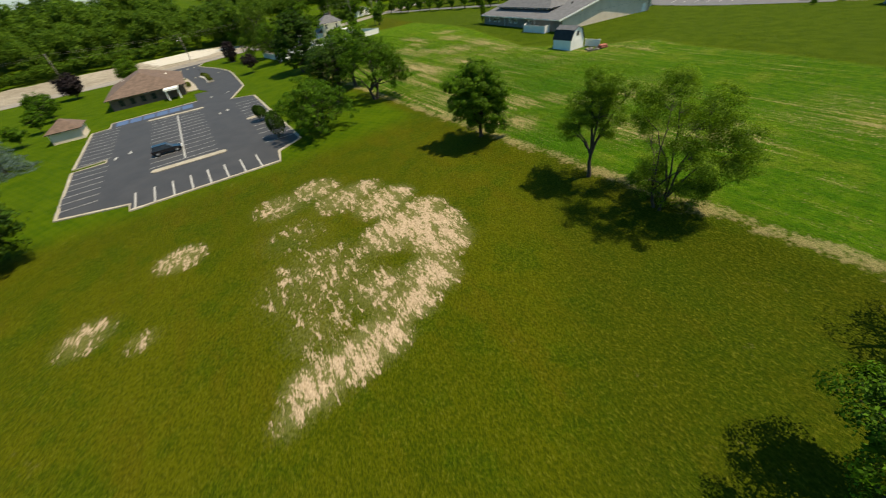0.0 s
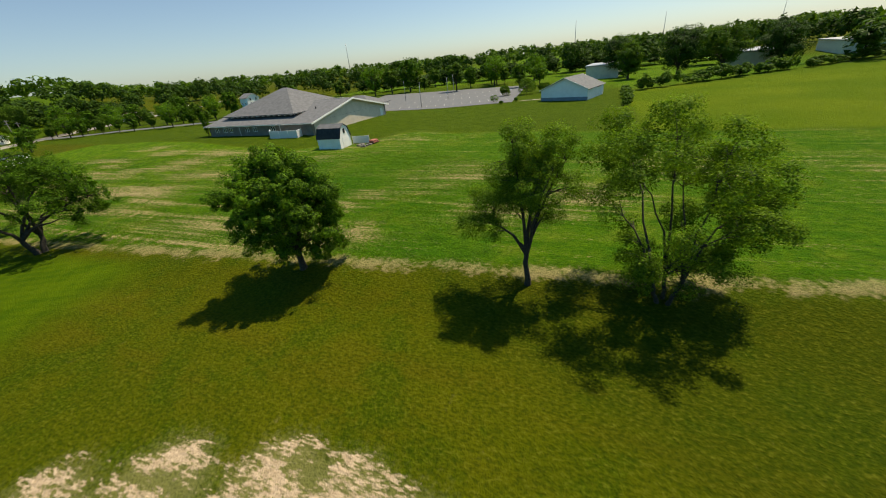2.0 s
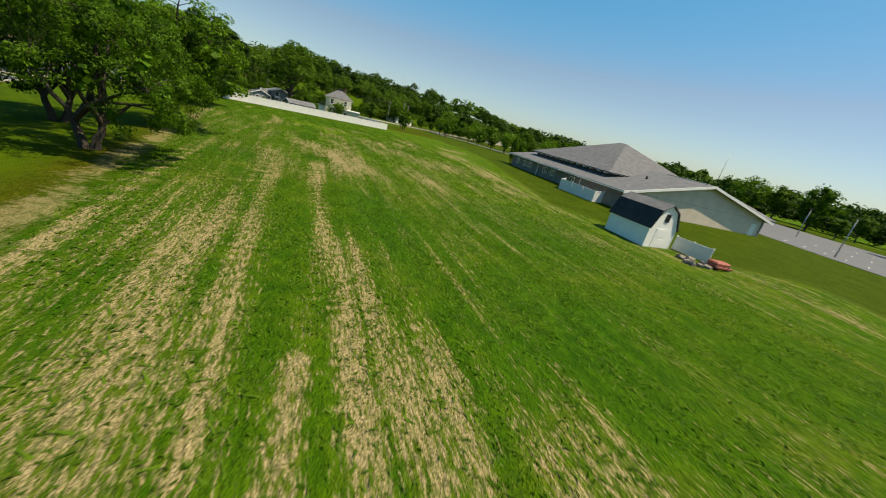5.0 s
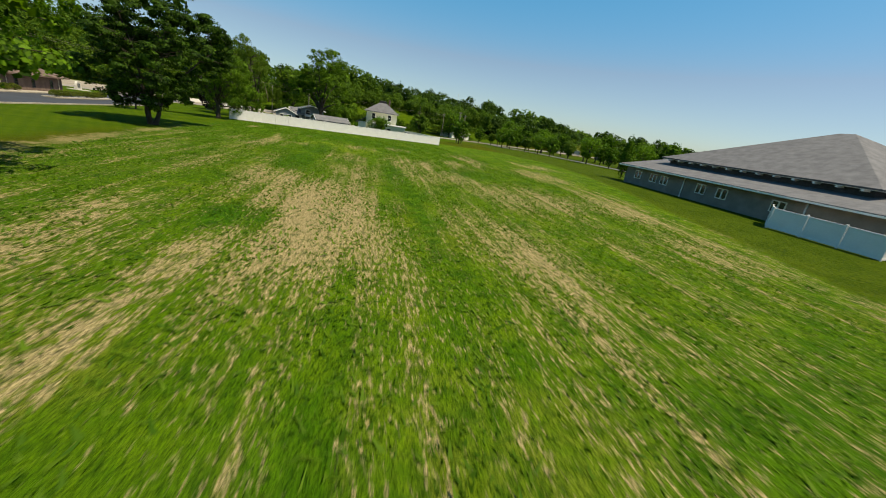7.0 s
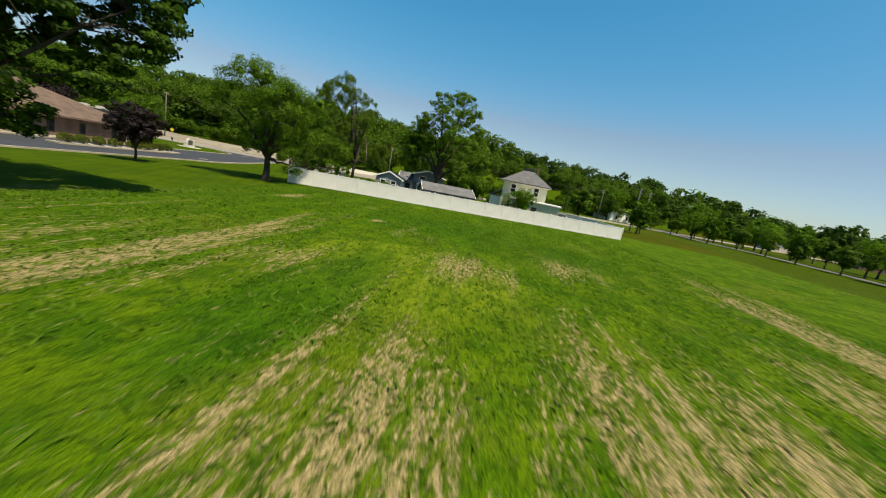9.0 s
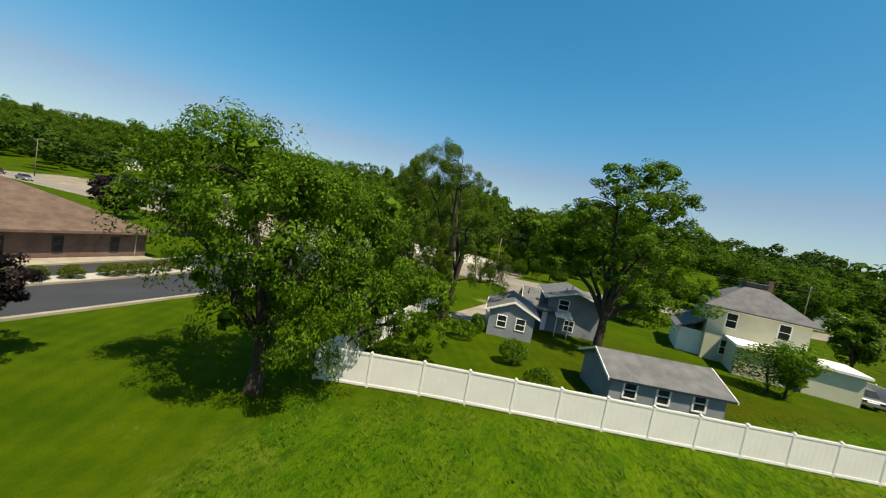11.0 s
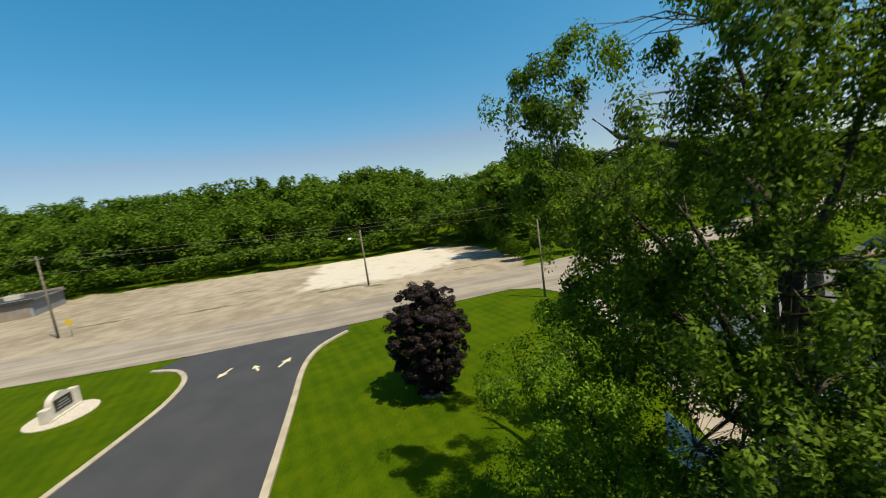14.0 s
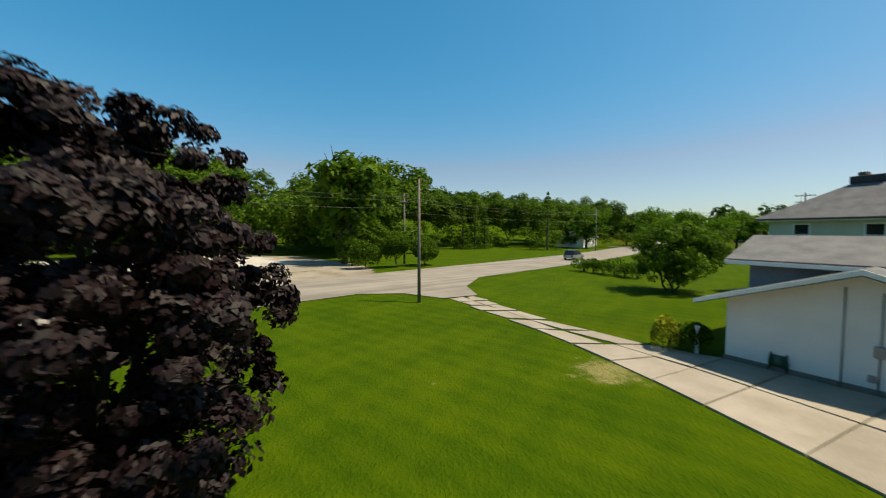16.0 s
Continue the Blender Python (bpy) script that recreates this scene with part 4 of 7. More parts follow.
for k in range(8):
    paint_line(-12.9 + 2.36 * k, 58.0, 90, 5.0, 0.24)
for k in range(7):
    paint_line(-22.5, 64.5 + 2.6 * k, 0)
for k in range(10):
    paint_line(-22.5, 85 + 2.6 * k, 0)
for k in range(14):
    paint_line(-11.2, 71.5 + 2.6 * k, 0)
    paint_line(-6.0, 71.5 + 2.6 * k, 0)
for k in range(13):
    paint_line(6.2, 67 + 2.9 * k, 0)
paint_line(-6.0, 71.5, 90, 33.8, 0.3)
blue = mesh_data("blue_bay", [(0, 0, 0), (2.4, 0, 0), (2.4, 4.2, 0), (0, 4.2, 0)], [(0, 1, 2, 3)], M_BLUE)
for k in range(6):
    x, y = uv(-18.5 + 2.75 * k, 110.2)
    ob = new("blue_bay", blue)
    ob.parent = LOT
    ob.matrix_basis = pose(x, y, gz(x, y) + 0.07, 0, 0, 34)


def island(name, pts, label, mat=M_CONCRETE, lift=0.0, h=0.17):
    bm = bmesh.new()
    z = gz(*pts[0]) + lift
    prism(bm, pts, z - 0.1, z + h)
    bmesh.ops.recalc_face_normals(bm, faces=bm.faces[:])
    return tagged(part(name, bm, mat), label, "traffic island", "", "structure")


def pill(u0, v0, u1, v1, w):
    a, b = Vector(uv(u0, v0)), Vector(uv(u1, v1))
    d = (b - a).normalized()
    s = Vector((-d.y, d.x))
    out = []
    for c, sg in ((b, 1), (a, -1)):
        for k in range(7):
            t = math.pi * (k / 6 - 0.5)
            out.append(tuple(c + (d * math.cos(t) + s * math.sin(t)) * w * sg))
    return out


island("traffic_island", pill(-10.2, 69.3, -0.6, 69.0, 0.75), "long pale concrete island in the car park")
island("traffic_island", pill(-11.4, 107.2, -0.9, 106.6, 0.6), "long pale concrete island in the car park")
island("traffic_island", pill(6.6, 85.0, 10.2, 86.0, 0.6), "short pale concrete island beside shrubs")


def arrow(parent, pts, x, y, turn, mat, scale=1.0, z=0.0):
    bm = bmesh.new()
    bm.faces.new([bm.verts.new((px * scale, py * scale, 0)) for px, py in pts])
    bmesh.ops.recalc_face_normals(bm, faces=bm.faces[:])
    if sum(f.normal.z for f in bm.faces) < 0:
        bmesh.ops.reverse_faces(bm, faces=bm.faces[:])
    ob = part("arrow", bm, mat)
    ob.matrix_basis = pose(x, y, gz(x, y) + 0.105 + z, 0, 0, turn)
    return tagged(ob, "pale painted lane arrow on the asphalt", "road marking", "lane arrows", "structure")


STRAIGHT = [(-0.9, -0.12), (0.1, -0.12), (0.1, -0.42), (1.0, 0), (0.1, 0.42), (0.1, 0.12), (-0.9, 0.12)]
arrow(None, STRAIGHT, -80.35, 134.6, 128, M_PAINT_Y)
arrow(None, STRAIGHT, -86.35, 130.2, -50, M_PAINT_Y)
arrow(None, STRAIGHT, -103.8, 149.9, -60, M_PAINT_Y, 0.95)
arrow(None, STRAIGHT, -101.8, 151.6, 165, M_PAINT_Y, 0.85)
arrow(None, STRAIGHT, -100.3, 153.3, 118, M_PAINT_Y)
for u, v, tn in ((-16.6, 83, 90), (-14.4, 84.5, -90), (2.2, 96, 90), (3.9, 97.5, -90), (6.5, 118, 60), (2.5, 117, -90)):
    arrow(None, STRAIGHT, *uv(u, v), 34 + tn, M_PAINT)

# pebble island with clipped shrubs, beside the brown building
isl = [(-84.2, 132.7), (-84.9, 132.5), (-85.5, 131.8), (-85.5, 131.0), (-85.0, 130.2), (-79.6, 124.4), (-75.4, 118.2), (-73.9, 119.2), (-78.2, 125.6), (-82.6, 131.3)]
island("traffic_island", isl, "pale concrete kerb of a planted island", M_CONCRETE, 0.09, 0.15)
ib = [tuple(Vector(p).lerp(Vector((-79.9, 125.7)), 0.1)) for p in isl]
island("pebble_bed", ib, "bed of pale pebbles in a planted island", M_PEBBLE, 0.09, 0.17)
walk_poly = [(-88.2, 128.9), (-89.3, 127.9), (-79.6, 113.3), (-76.0, 108.5), (-73.6, 109.8), (-79.0, 117.5)]
island("pavement", walk_poly, "pale concrete walk along the brown building", M_CONCRETE, 0.07, 0.16)

# cracked concrete drive of the grey house, slab by slab
DRV = tagged(new("house_drive"), "cracked pale concrete driveway with weeds in the joints", "driveway", "", "structure")
rng = np.random.default_rng(5)
left_edge = [(-83.7, 177.4), (-80.2, 172.6), (-76.2, 167.0), (-74.6, 164.0), (-73.0, 160.6), (-71.9, 158.0), (-71.2, 156.3), (-69.8, 153.6)]
right_edge = [(-82.0, 178.7), (-77.8, 172.6), (-72.6, 167.6), (-70.95, 166.8), (-68.4, 164.2), (-65.9, 161.6), (-65.2, 159.8), (-64.0, 157.0)]


def lerp2(a, b, t):
    return (a[0] + (b[0] - a[0]) * t, a[1] + (b[1] - a[1]) * t)


def on_line(pts, s):
    i = min(int(s), len(pts) - 2)
    return lerp2(pts[i], pts[i + 1], s - i)


cuts = [0, 0.26, 0.5, 0.8, 1.15, 1.5, 1.9, 2.45, 3.0, 3.5, 4.2, 5.0, 6.0, 7]
for s0, s1 in zip(cuts, cuts[1:]):
    for t0, t1 in ((0, 0.52), (0.52, 1.0)):
        g = 0.022 if s0 < 1.8 else 0.008
        q = [lerp2(on_line(left_edge, s), on_line(right_edge, s), t) for s, t in ((s0 + g, t0 + g * 1.5), (s0 + g, t1 - g * 1.5), (s1 - g, t1 - g * 1.5), (s1 - g, t0 + g * 1.5))]
        w = 0.12 if s0 < 1.8 else 0.0
        q = [(x + rng.normal() * w, y + rng.normal() * w) for x, y in q]
        bm = bmesh.new()
        z = gz(*q[0])
        prism(bm, q, z - 0.08, z + 0.06 + rng.uniform(-0.012, 0.012))
        bmesh.ops.recalc_face_normals(bm, faces=bm.faces[:])
        part("slab", bm, M_SLAB, DRV)

# church car park, far side of the church
far_lot = [(61, 142), (94, 109.5), (121, 129), (150, 150), (112, 222), (96, 205)]
FLOT = drape("church_car_park", far_lot, 0.07, M_ASPHALT_OLD, 6.0, label="old pale grey asphalt car park with stall lines", category="car park")
fl = mesh_data("stall_line", [(0, -0.09, 0), (5, -0.09, 0), (5, 0.09, 0), (0, 0.09, 0)], [(0, 1, 2, 3)], M_PAINT)
for k in range(13):
    for j in range(3):
        t = k / 12
        x, y = 70 + 30 * t + 15.5 * j, 141 - 24 * t + 13 * j
        ob = new("stall_line", fl)
        ob.parent = FLOT
        ob.matrix_basis = pose(x, y, gz(x, y) + 0.085, 0, 0, 50)
drape("path", [(95.5, 110.2), (96.5, 108.6), (101.0, 103.0), (102.4, 104.0)], 0.05, M_CONCRETE, 3.0, label="pale concrete path to the outbuilding", category="path")


# ---- buildings ----
def wall_frame(ox, oy, dx, dy):
    """Matrix of a wall: x along it, y outwards, z up."""
    d = Vector((dx, dy)).normalized()
    return Matrix(((d.x, d.y, 0, ox), (d.y, -d.x, 0, oy), (0, 0, 1, 0), (0, 0, 0, 1)))


def window(parent, m, x, z, w, h, frame_mat=M_WHITE, bars=1, label=""):
    ob = new("window")
    ob.parent = parent
    ob.matrix_basis = m
    if label:
        ob["label"] = label
    bm = bmesh.new()
    f = 0.09
    for a in ((x - w / 2 - f, x + w / 2 + f, z - f, z), (x - w / 2 - f, x + w / 2 + f, z + h, z + h + f), (x - w / 2 - f, x - w / 2, z, z + h), (x + w / 2, x + w / 2 + f, z, z + h)):
        box(bm, a[0], a[1], -0.02, 0.06, a[2], a[3])
    for k in range(bars):
        c = z + h * (k + 1) / (bars + 1)
        box(bm, x - w / 2, x + w / 2, -0.02, 0.045, c - 0.03, c + 0.03)
    part("window_frame", bm, frame_mat, ob)
    part("pane", box_bm(x - w / 2, x + w / 2, -0.03, 0.015, z, z + h), M_GLASS, ob)
    return ob


def panel_door(parent, m, x, z, w, h, mat, name="door"):
    bm = box_bm(x - w / 2, x + w / 2, -0.02, 0.04, z, z + h)
    for k in range(2):
        box(bm, x - w * 0.36, x + w * 0.36, 0.04, 0.055, z + h * (0.1 + 0.46 * k), z + h * (0.45 + 0.46 * k))
    ob = part(name, bm, mat, parent)
    ob.matrix_basis = m
    return ob


def slab_roof(bm, quad, t=0.18):
    """A roof plane with thickness, from four or three corners."""
    vs = [Vector(q) for q in quad]
    n = (vs[1] - vs[0]).cross(vs[2] - vs[0]).normalized()
    if n.z < 0:
        vs.reverse()
        n = -n
    hi = [bm.verts.new(v) for v in vs]
    lo = [bm.verts.new(v - n * t) for v in vs]
    bm.faces.new(hi)
    bm.faces.new(lo[::-1])
    k = len(vs)
    for i in range(k):
        bm.faces.new((hi[i], lo[i], lo[(i + 1) % k], hi[(i + 1) % k]))


def roof_part(name, quads, mat, parent, t=0.18):
    bm = bmesh.new()
    for q in quads:
        slab_roof(bm, q, t)
    return part(name, bm, mat, parent)


def siding(parent, m, x0, x1, z0, z1, mat, pitch=0.2, cut=None):
    """Overlapping boards on a wall. cut(z) gives the span at height z."""
    k = z0
    while k < z1 - 0.05:
        a, b = (x0, x1) if cut is None else cut(k + pitch)
        if b - a > 0.2:
            bm = bmesh.new()
            vs = [bm.verts.new(p) for p in ((a, 0.028, k), (b, 0.028, k), (b, 0.006, k + pitch), (a, 0.006, k + pitch), (a, -0.01, k), (b, -0.01, k))]
            bm.faces.new((vs[0], vs[1], vs[2], vs[3]))
            bm.faces.new((vs[4], vs[5], vs[1], vs[0]))
            bmesh.ops.recalc_face_normals(bm, faces=bm.faces[:])
            ob = part("board", bm, mat, parent)
            ob.matrix_basis = m
        k += pitch


def gable_house(ob, w, d, eave, ridge, over, wall_mat, roof_mat, base=-0.4, name="wall", trim=M_WHITE):
    """Body with gables at y=0 and y=d, ridge along y at x=w/2."""
    bm = bmesh.new()
    prof = [(0, base), (w, base), (w, eave), (w / 2, ridge), (0, eave)]
    a = [bm.verts.new((x, 0, z)) for x, z in prof]
    b = [bm.verts.new((x, d, z)) for x, z in prof]
    bm.faces.new(a)
    bm.faces.new(b[::-1])
    for i in range(5):
        bm.faces.new((a[i], b[i], b[(i + 1) % 5], a[(i + 1) % 5]))
    bmesh.ops.recalc_face_normals(bm, faces=bm.faces[:])
    part(name, bm, wall_mat, ob)
    s = (ridge - eave) / (w / 2)
    up = 0.17
    for sg, nm in ((-1, "roof"), (1, "roof")):
        xe = w / 2 + sg * (w / 2 + over)
        roof_part(nm, [[(w / 2, -over, ridge + up), (w / 2, d + over, ridge + up), (xe, d + over, eave - s * over + up), (xe, -over, eave - s * over + up)]], roof_mat, ob)
        for y in (-over, d + over):
            bm = bmesh.new()
            y0, y1 = (y - 0.03, y + 0.02) if y < 0 else (y - 0.02, y + 0.03)
            vs = []
            for yy in (y0, y1):
                vs.append([bm.verts.new(p) for p in ((w / 2, yy, ridge + up + 0.01), (xe, yy, eave - s * over + up + 0.01), (xe, yy, eave - s * over + up - 0.15), (w / 2, yy, ridge + up - 0.15))])
            bm.faces.new(vs[0])
            bm.faces.new(vs[1][::-1])
            for i in range(4):
                bm.faces.new((vs[0][i], vs[1][i], vs[1][(i + 1) % 4], vs[0][(i + 1) % 4]))
            bmesh.ops.recalc_face_normals(bm, faces=bm.faces[:])
            part("bargeboard", bm, trim, ob)


def hip_roof(ob, x0, x1, y0, y1, eave, ridge, mat, over=0.5, short=None):
    w, d = x1 - x0, y1 - y0
    x0, x1, y0, y1 = x0 - over, x1 + over, y0 - over, y1 + over
    run = min(x1 - x0, y1 - y0) / 2
    if x1 - x0 < y1 - y0:
        a, b = ((x0 + x1) / 2, y0 + run, ridge), ((x0 + x1) / 2, y1 - run, ridge)
        quads = [[(x0, y0, eave), (x1, y0, eave), a], [(x1, y1, eave), (x0, y1, eave), b], [(x1, y0, eave), (x1, y1, eave), b, a], [(x0, y1, eave), (x0, y0, eave), a, b]]
    else:
        a, b = (x0 + run, (y0 + y1) / 2, ridge), (x1 - run, (y0 + y1) / 2, ridge)
        quads = [[(x0, y1, eave), (x0, y0, eave), a], [(x1, y0, eave), (x1, y1, eave), b], [(x0, y0, eave), (x1, y0, eave), b, a], [(x1, y1, eave), (x0, y1, eave), a, b]]
    for q in quads:
        if (Vector(q[-1]) - Vector(q[-2])).length < 0.05:
            q.pop()
        roof_part("roof", [q], mat, ob)
    bm = bmesh.new()
    box(bm, x0 + 0.12, x1 - 0.12, y0 + 0.12, y1 - 0.12, eave - 0.2, eave - 0.1)
    part("soffit", bm, M_WHITE, ob)


# church
ch = thing("church", 28.8, 115.2, 0.9, 118, "long grey church with a hipped shingle roof and beige gable", "church")
part("front_wall", box_bm(0, 37.5, -34, -0.0, -0.6, 2.9), M_GREYWALL, ch, "grey block wall")
bm = bmesh.new()
a = [bm.verts.new(p) for p in ((0, 0, 2.85), (0, -17, 6.45), (0, -34, 2.85))]
b = [bm.verts.new((37.5, v.co.y, v.co.z)) for v in a]
bm.faces.new(a)
bm.faces.new(b[::-1])
for i, j in ((0, 1), (1, 2), (2, 0)):
    bm.faces.new((a[i], b[i], b[j], a[j]))
bmesh.ops.recalc_face_normals(bm, faces=bm.faces[:])
part("gable", bm, M_BEIGE, ch, "beige siding gable")
part("gable_wall", box_bm(-0.06, 0.1, -33.2, -0.8, -0.6, 2.86), M_BEIGE, ch, "beige siding wall")
s = 3.6 / 17
for y0, y1 in ((0.9, -17), (-34.9, -17)):
    z0 = 2.85 - 0.9 * s + 0.2
    roof_part("lower_roof", [[(-0.9, y0, z0), (38.4, y0, z0), (38.4, y1, 6.65), (-0.9, y1, 6.65)]], M_SHINGLE, ch, 0.25)
    bm = bmesh.new()
    vs = [bm.verts.new(p) for p in ((-0.95, y0, z0 + 0.01), (-0.95, y1, 6.66), (-0.95, y1, 6.25), (-0.95, y0, z0 - 0.4), (-0.88, y0, z0 + 0.01), (-0.88, y1, 6.66), (-0.88, y1, 6.25), (-0.88, y0, z0 - 0.4))]
    for f in ((0, 1, 2, 3), (7, 6, 5, 4), (0, 4, 5, 1), (1, 5, 6, 2), (2, 6, 7, 3), (3, 7, 4, 0)):
        bm.faces.new([vs[i] for i in f])
    bmesh.ops.recalc_face_normals(bm, faces=bm.faces[:])
    part("bargeboard", bm, M_WHITE, ch)
part("clerestory", box_bm(9.0, 34.0, -27.5, -4.2, 3.2, 4.55), M_DARK, ch, "dark recessed band under the upper roof")
hip_roof(ch, 9.0, 34.0, -27.5, -4.2, 4.75, 10.6, M_SHINGLE, 0.9)
for k in range(13):
    part("bracket", box_bm(9.4 + 2 * k, 9.6 + 2 * k, -4.2, -3.4, 4.35, 4.6), M_WHITE, ch)
m = wall_frame(37.5, 0.0, -1, 0)
for x in (3.0, 6.4, 8.6, 15.0, 18.0, 24.5):
    for dx in (-0.42, 0.42):
        window(ch, m, x + dx * 0.85, 1.15, 0.55, 1.0, M_WHITE, 0)
for x in (12.2, 27.0):
    part("downspout", tube_bm([(37.5 - x, 0.1, -0.4), (37.5 - x, 0.1, 2.7)], [0.07, 0.07]), M_WHITE, ch)
part("gutter", box_bm(-0.9, 38.4, 0.86, 1.0, 2.62, 2.78), M_WHITE, ch)
part("side_wing", box_bm(5, 20, -41, -34, -0.6, 2.8), M_BEIGE, ch, "beige side wing")
hip_roof(ch, 5, 20, -44, -33, 2.9, 5.6, M_SHINGLE, 0.8)
panel_door(ch, wall_frame(-0.06, 0, 0, -1), 31.5, -0.2, 1.4, 2.2, M_WHITE)
for y in (-31.6, -28.5):
    part("roof_vent", tube_bm([(6, -8 + y * 0.05, 5.0), (6, -8 + y * 0.05, 5.6)], [0.12, 0.12]), M_DARK, ch)
for k in range(14):
    part("ridge_vent", box_bm(0.5 + 0.6 * k, 0.95 + 0.6 * k, -17.25, -16.75, 6.55, 6.75), M_LIMESTONE, ch)


# white vinyl fences
def vinyl_fence(name, pts, h, panel, label, group=""):
    ob = tagged(new(name), label, "fence", group)
    ob.matrix_basis = Matrix.Identity(4)
    post = box_bm(-0.06, 0.06, -0.052, 0.052, -0.3, h + 0.05, bevel=0.01)
    for x, y in ((0, 0),):
        top = [post.verts.new(p) for p in ((-0.08, -0.08, h + 0.05), (0.08, -0.08, h + 0.05), (0.08, 0.08, h + 0.05), (-0.08, 0.08, h + 0.05))]
        tip = post.verts.new((0, 0, h + 0.14))
        for i in range(4):
            post.faces.new((top[i], top[(i + 1) % 4], tip))
    first = part("post", post, M_VINYL, ob)
    pme = first.data
    bpy.data.objects.remove(first)
    for (x0, y0), (x1, y1) in zip(pts, pts[1:]):
        L = math.hypot(x1 - x0, y1 - y0)
        n = max(1, round(L / panel))
        w = L / n
        ang = math.degrees(math.atan2(y1 - y0, x1 - x0))
        # one moulded infill with shallow grooves, between two rails
        bm = bmesh.new()
        bw = (w - 0.12) / 8
        line_ = [0.06]
        for i in range(1, 8):
            line_ += [0.06 + i * bw - 0.01, 0.06 + i * bw, 0.06 + i * bw + 0.01]
        line_.append(w - 0.06)
        rings = []
        for i, x in enumerate(line_):
            half = 0.014 if i % 3 == 2 and i < len(line_) - 1 else 0.02
            rings.append([bm.verts.new(p) for p in ((x, -half, 0.19), (x, half, 0.19), (x, half, h - 0.12), (x, -half, h - 0.12))])
        for ra, rb in zip(rings, rings[1:]):
            for i in range(4):
                bm.faces.new((ra[i], rb[i], rb[(i + 1) % 4], ra[(i + 1) % 4]))
        bm.faces.new(rings[0])
        bm.faces.new(rings[-1][::-1])
        bmesh.ops.recalc_face_normals(bm, faces=bm.faces[:])
        datas = []
        for nm, made in (("panel", bm), ("bottom_rail", box_bm(0.06, w - 0.06, -0.045, 0.045, 0.05, 0.2, bevel=0.01)), ("top_rail", box_bm(0.06, w - 0.06, -0.045, 0.045, h - 0.13, h, bevel=0.01))):
            pan = part(nm, made, M_VINYL, ob)
            datas.append((nm, pan.data))
            bpy.data.objects.remove(pan)
        for i in range(n + 1):
            x, y = x0 + (x1 - x0) * i / n, y0 + (y1 - y0) * i / n
            z = gz(x, y)
            p = new("post", pme)
            p.parent = ob
            p.matrix_basis = pose(x, y, z, 0, 0, ang)
            if i < n:
                xe, ye = x0 + (x1 - x0) * (i + 1) / n, y0 + (y1 - y0) * (i + 1) / n
                for nm, pdata in datas:
                    q = new(nm, pdata)
                    q.parent = ob
                    q.matrix_basis = pose(x, y, z, 0, -math.degrees(math.atan2(gz(xe, ye) - z, w)), ang)
    return ob


vinyl_fence("vinyl_fence", [(-72.3, 154.6), (-58.5, 136.6), (-55.4, 141.2), (-30.4, 173.7), (-50.5, 189)], 1.83, 2.44, "long white vinyl privacy fence round a garden")
vinyl_fence("bin_enclosure", [(21.3, 124.3), (20.3, 121.7), (25.0, 115.9), (26.6, 117.2)], 1.8, 2.2, "white vinyl fence enclosure beside the church")
vinyl_fence("yard_fence", [(30.6, 97.4), (32.9, 94.4)], 1.5, 1.9, "white vinyl fence beside the barn shed")

# barn-shaped shed
sh = thing("barn_shed", 26.5, 94.5, None, 123, "white gambrel shed with a black shingle roof", "shed")
bm = bmesh.new()
prof = [(0, -0.2), (0, 2.25), (-0.75, 3.85), (-2.0, 4.55), (-3.25, 3.85), (-4.0, 2.25), (-4.0, -0.2)]
a = [bm.verts.new((0, y, z)) for y, z in prof]
b = [bm.verts.new((5.3, y, z)) for y, z in prof]
bm.faces.new(a)
bm.faces.new(b[::-1])
for i in range(7):
    bm.faces.new((a[i], b[i], b[(i + 1) % 7], a[(i + 1) % 7]))
bmesh.ops.recalc_face_normals(bm, faces=bm.faces[:])
part("wall", bm, M_WHITE, sh)
for y0, z0, y1, z1, mt in ((0.18, 2.05, -0.72, 4.0, M_SHINGLE_D), (-0.70, 3.98, -2.0, 4.72, M_SHINGLE), (-4.18, 2.05, -3.28, 4.0, M_SHINGLE_D), (-3.3, 3.98, -2.0, 4.72, M_SHINGLE)):
    roof_part("roof", [[(-0.2, y0, z0), (5.5, y0, z0), (5.5, y1, z1), (-0.2, y1, z1)]], mt, sh, 0.1)
m = wall_frame(5.3, 0.0, -1, 0)
siding(sh, m, 0, 5.3, 0.05, 2.2, M_WHITE, 0.24)
panel_door(sh, wall_frame(0, 0, 0, -1), 2.0, 0.05, 1.9, 2.0, M_WHITE)
window(sh, wall_frame(0, 0, 0, -1), 2.0, 2.9, 0.45, 0.7, M_DARK, 1, "small dark loft window")
for y in (0.02, -3.98):
    part("corner_board", box_bm(-0.04, 0.1, y - 0.06, y + 0.04, 0, 2.3), M_WHITE, sh)

# outbuilding with a white gable
ob_ = thing("outbuilding", 96.9, 100.0, None, -76, "white gabled outbuilding with grey shingle roof", "outbuilding")
gable_house(ob_, 14.2, 15, 3.1, 6.2, 0.5, M_WHITE, M_SHINGLE_L, -0.3)
part("plinth", box_bm(-0.05, 14.25, -0.06, 0.02, -0.2, 0.95), M_BLUEGREY, ob_, "blue-grey base band")

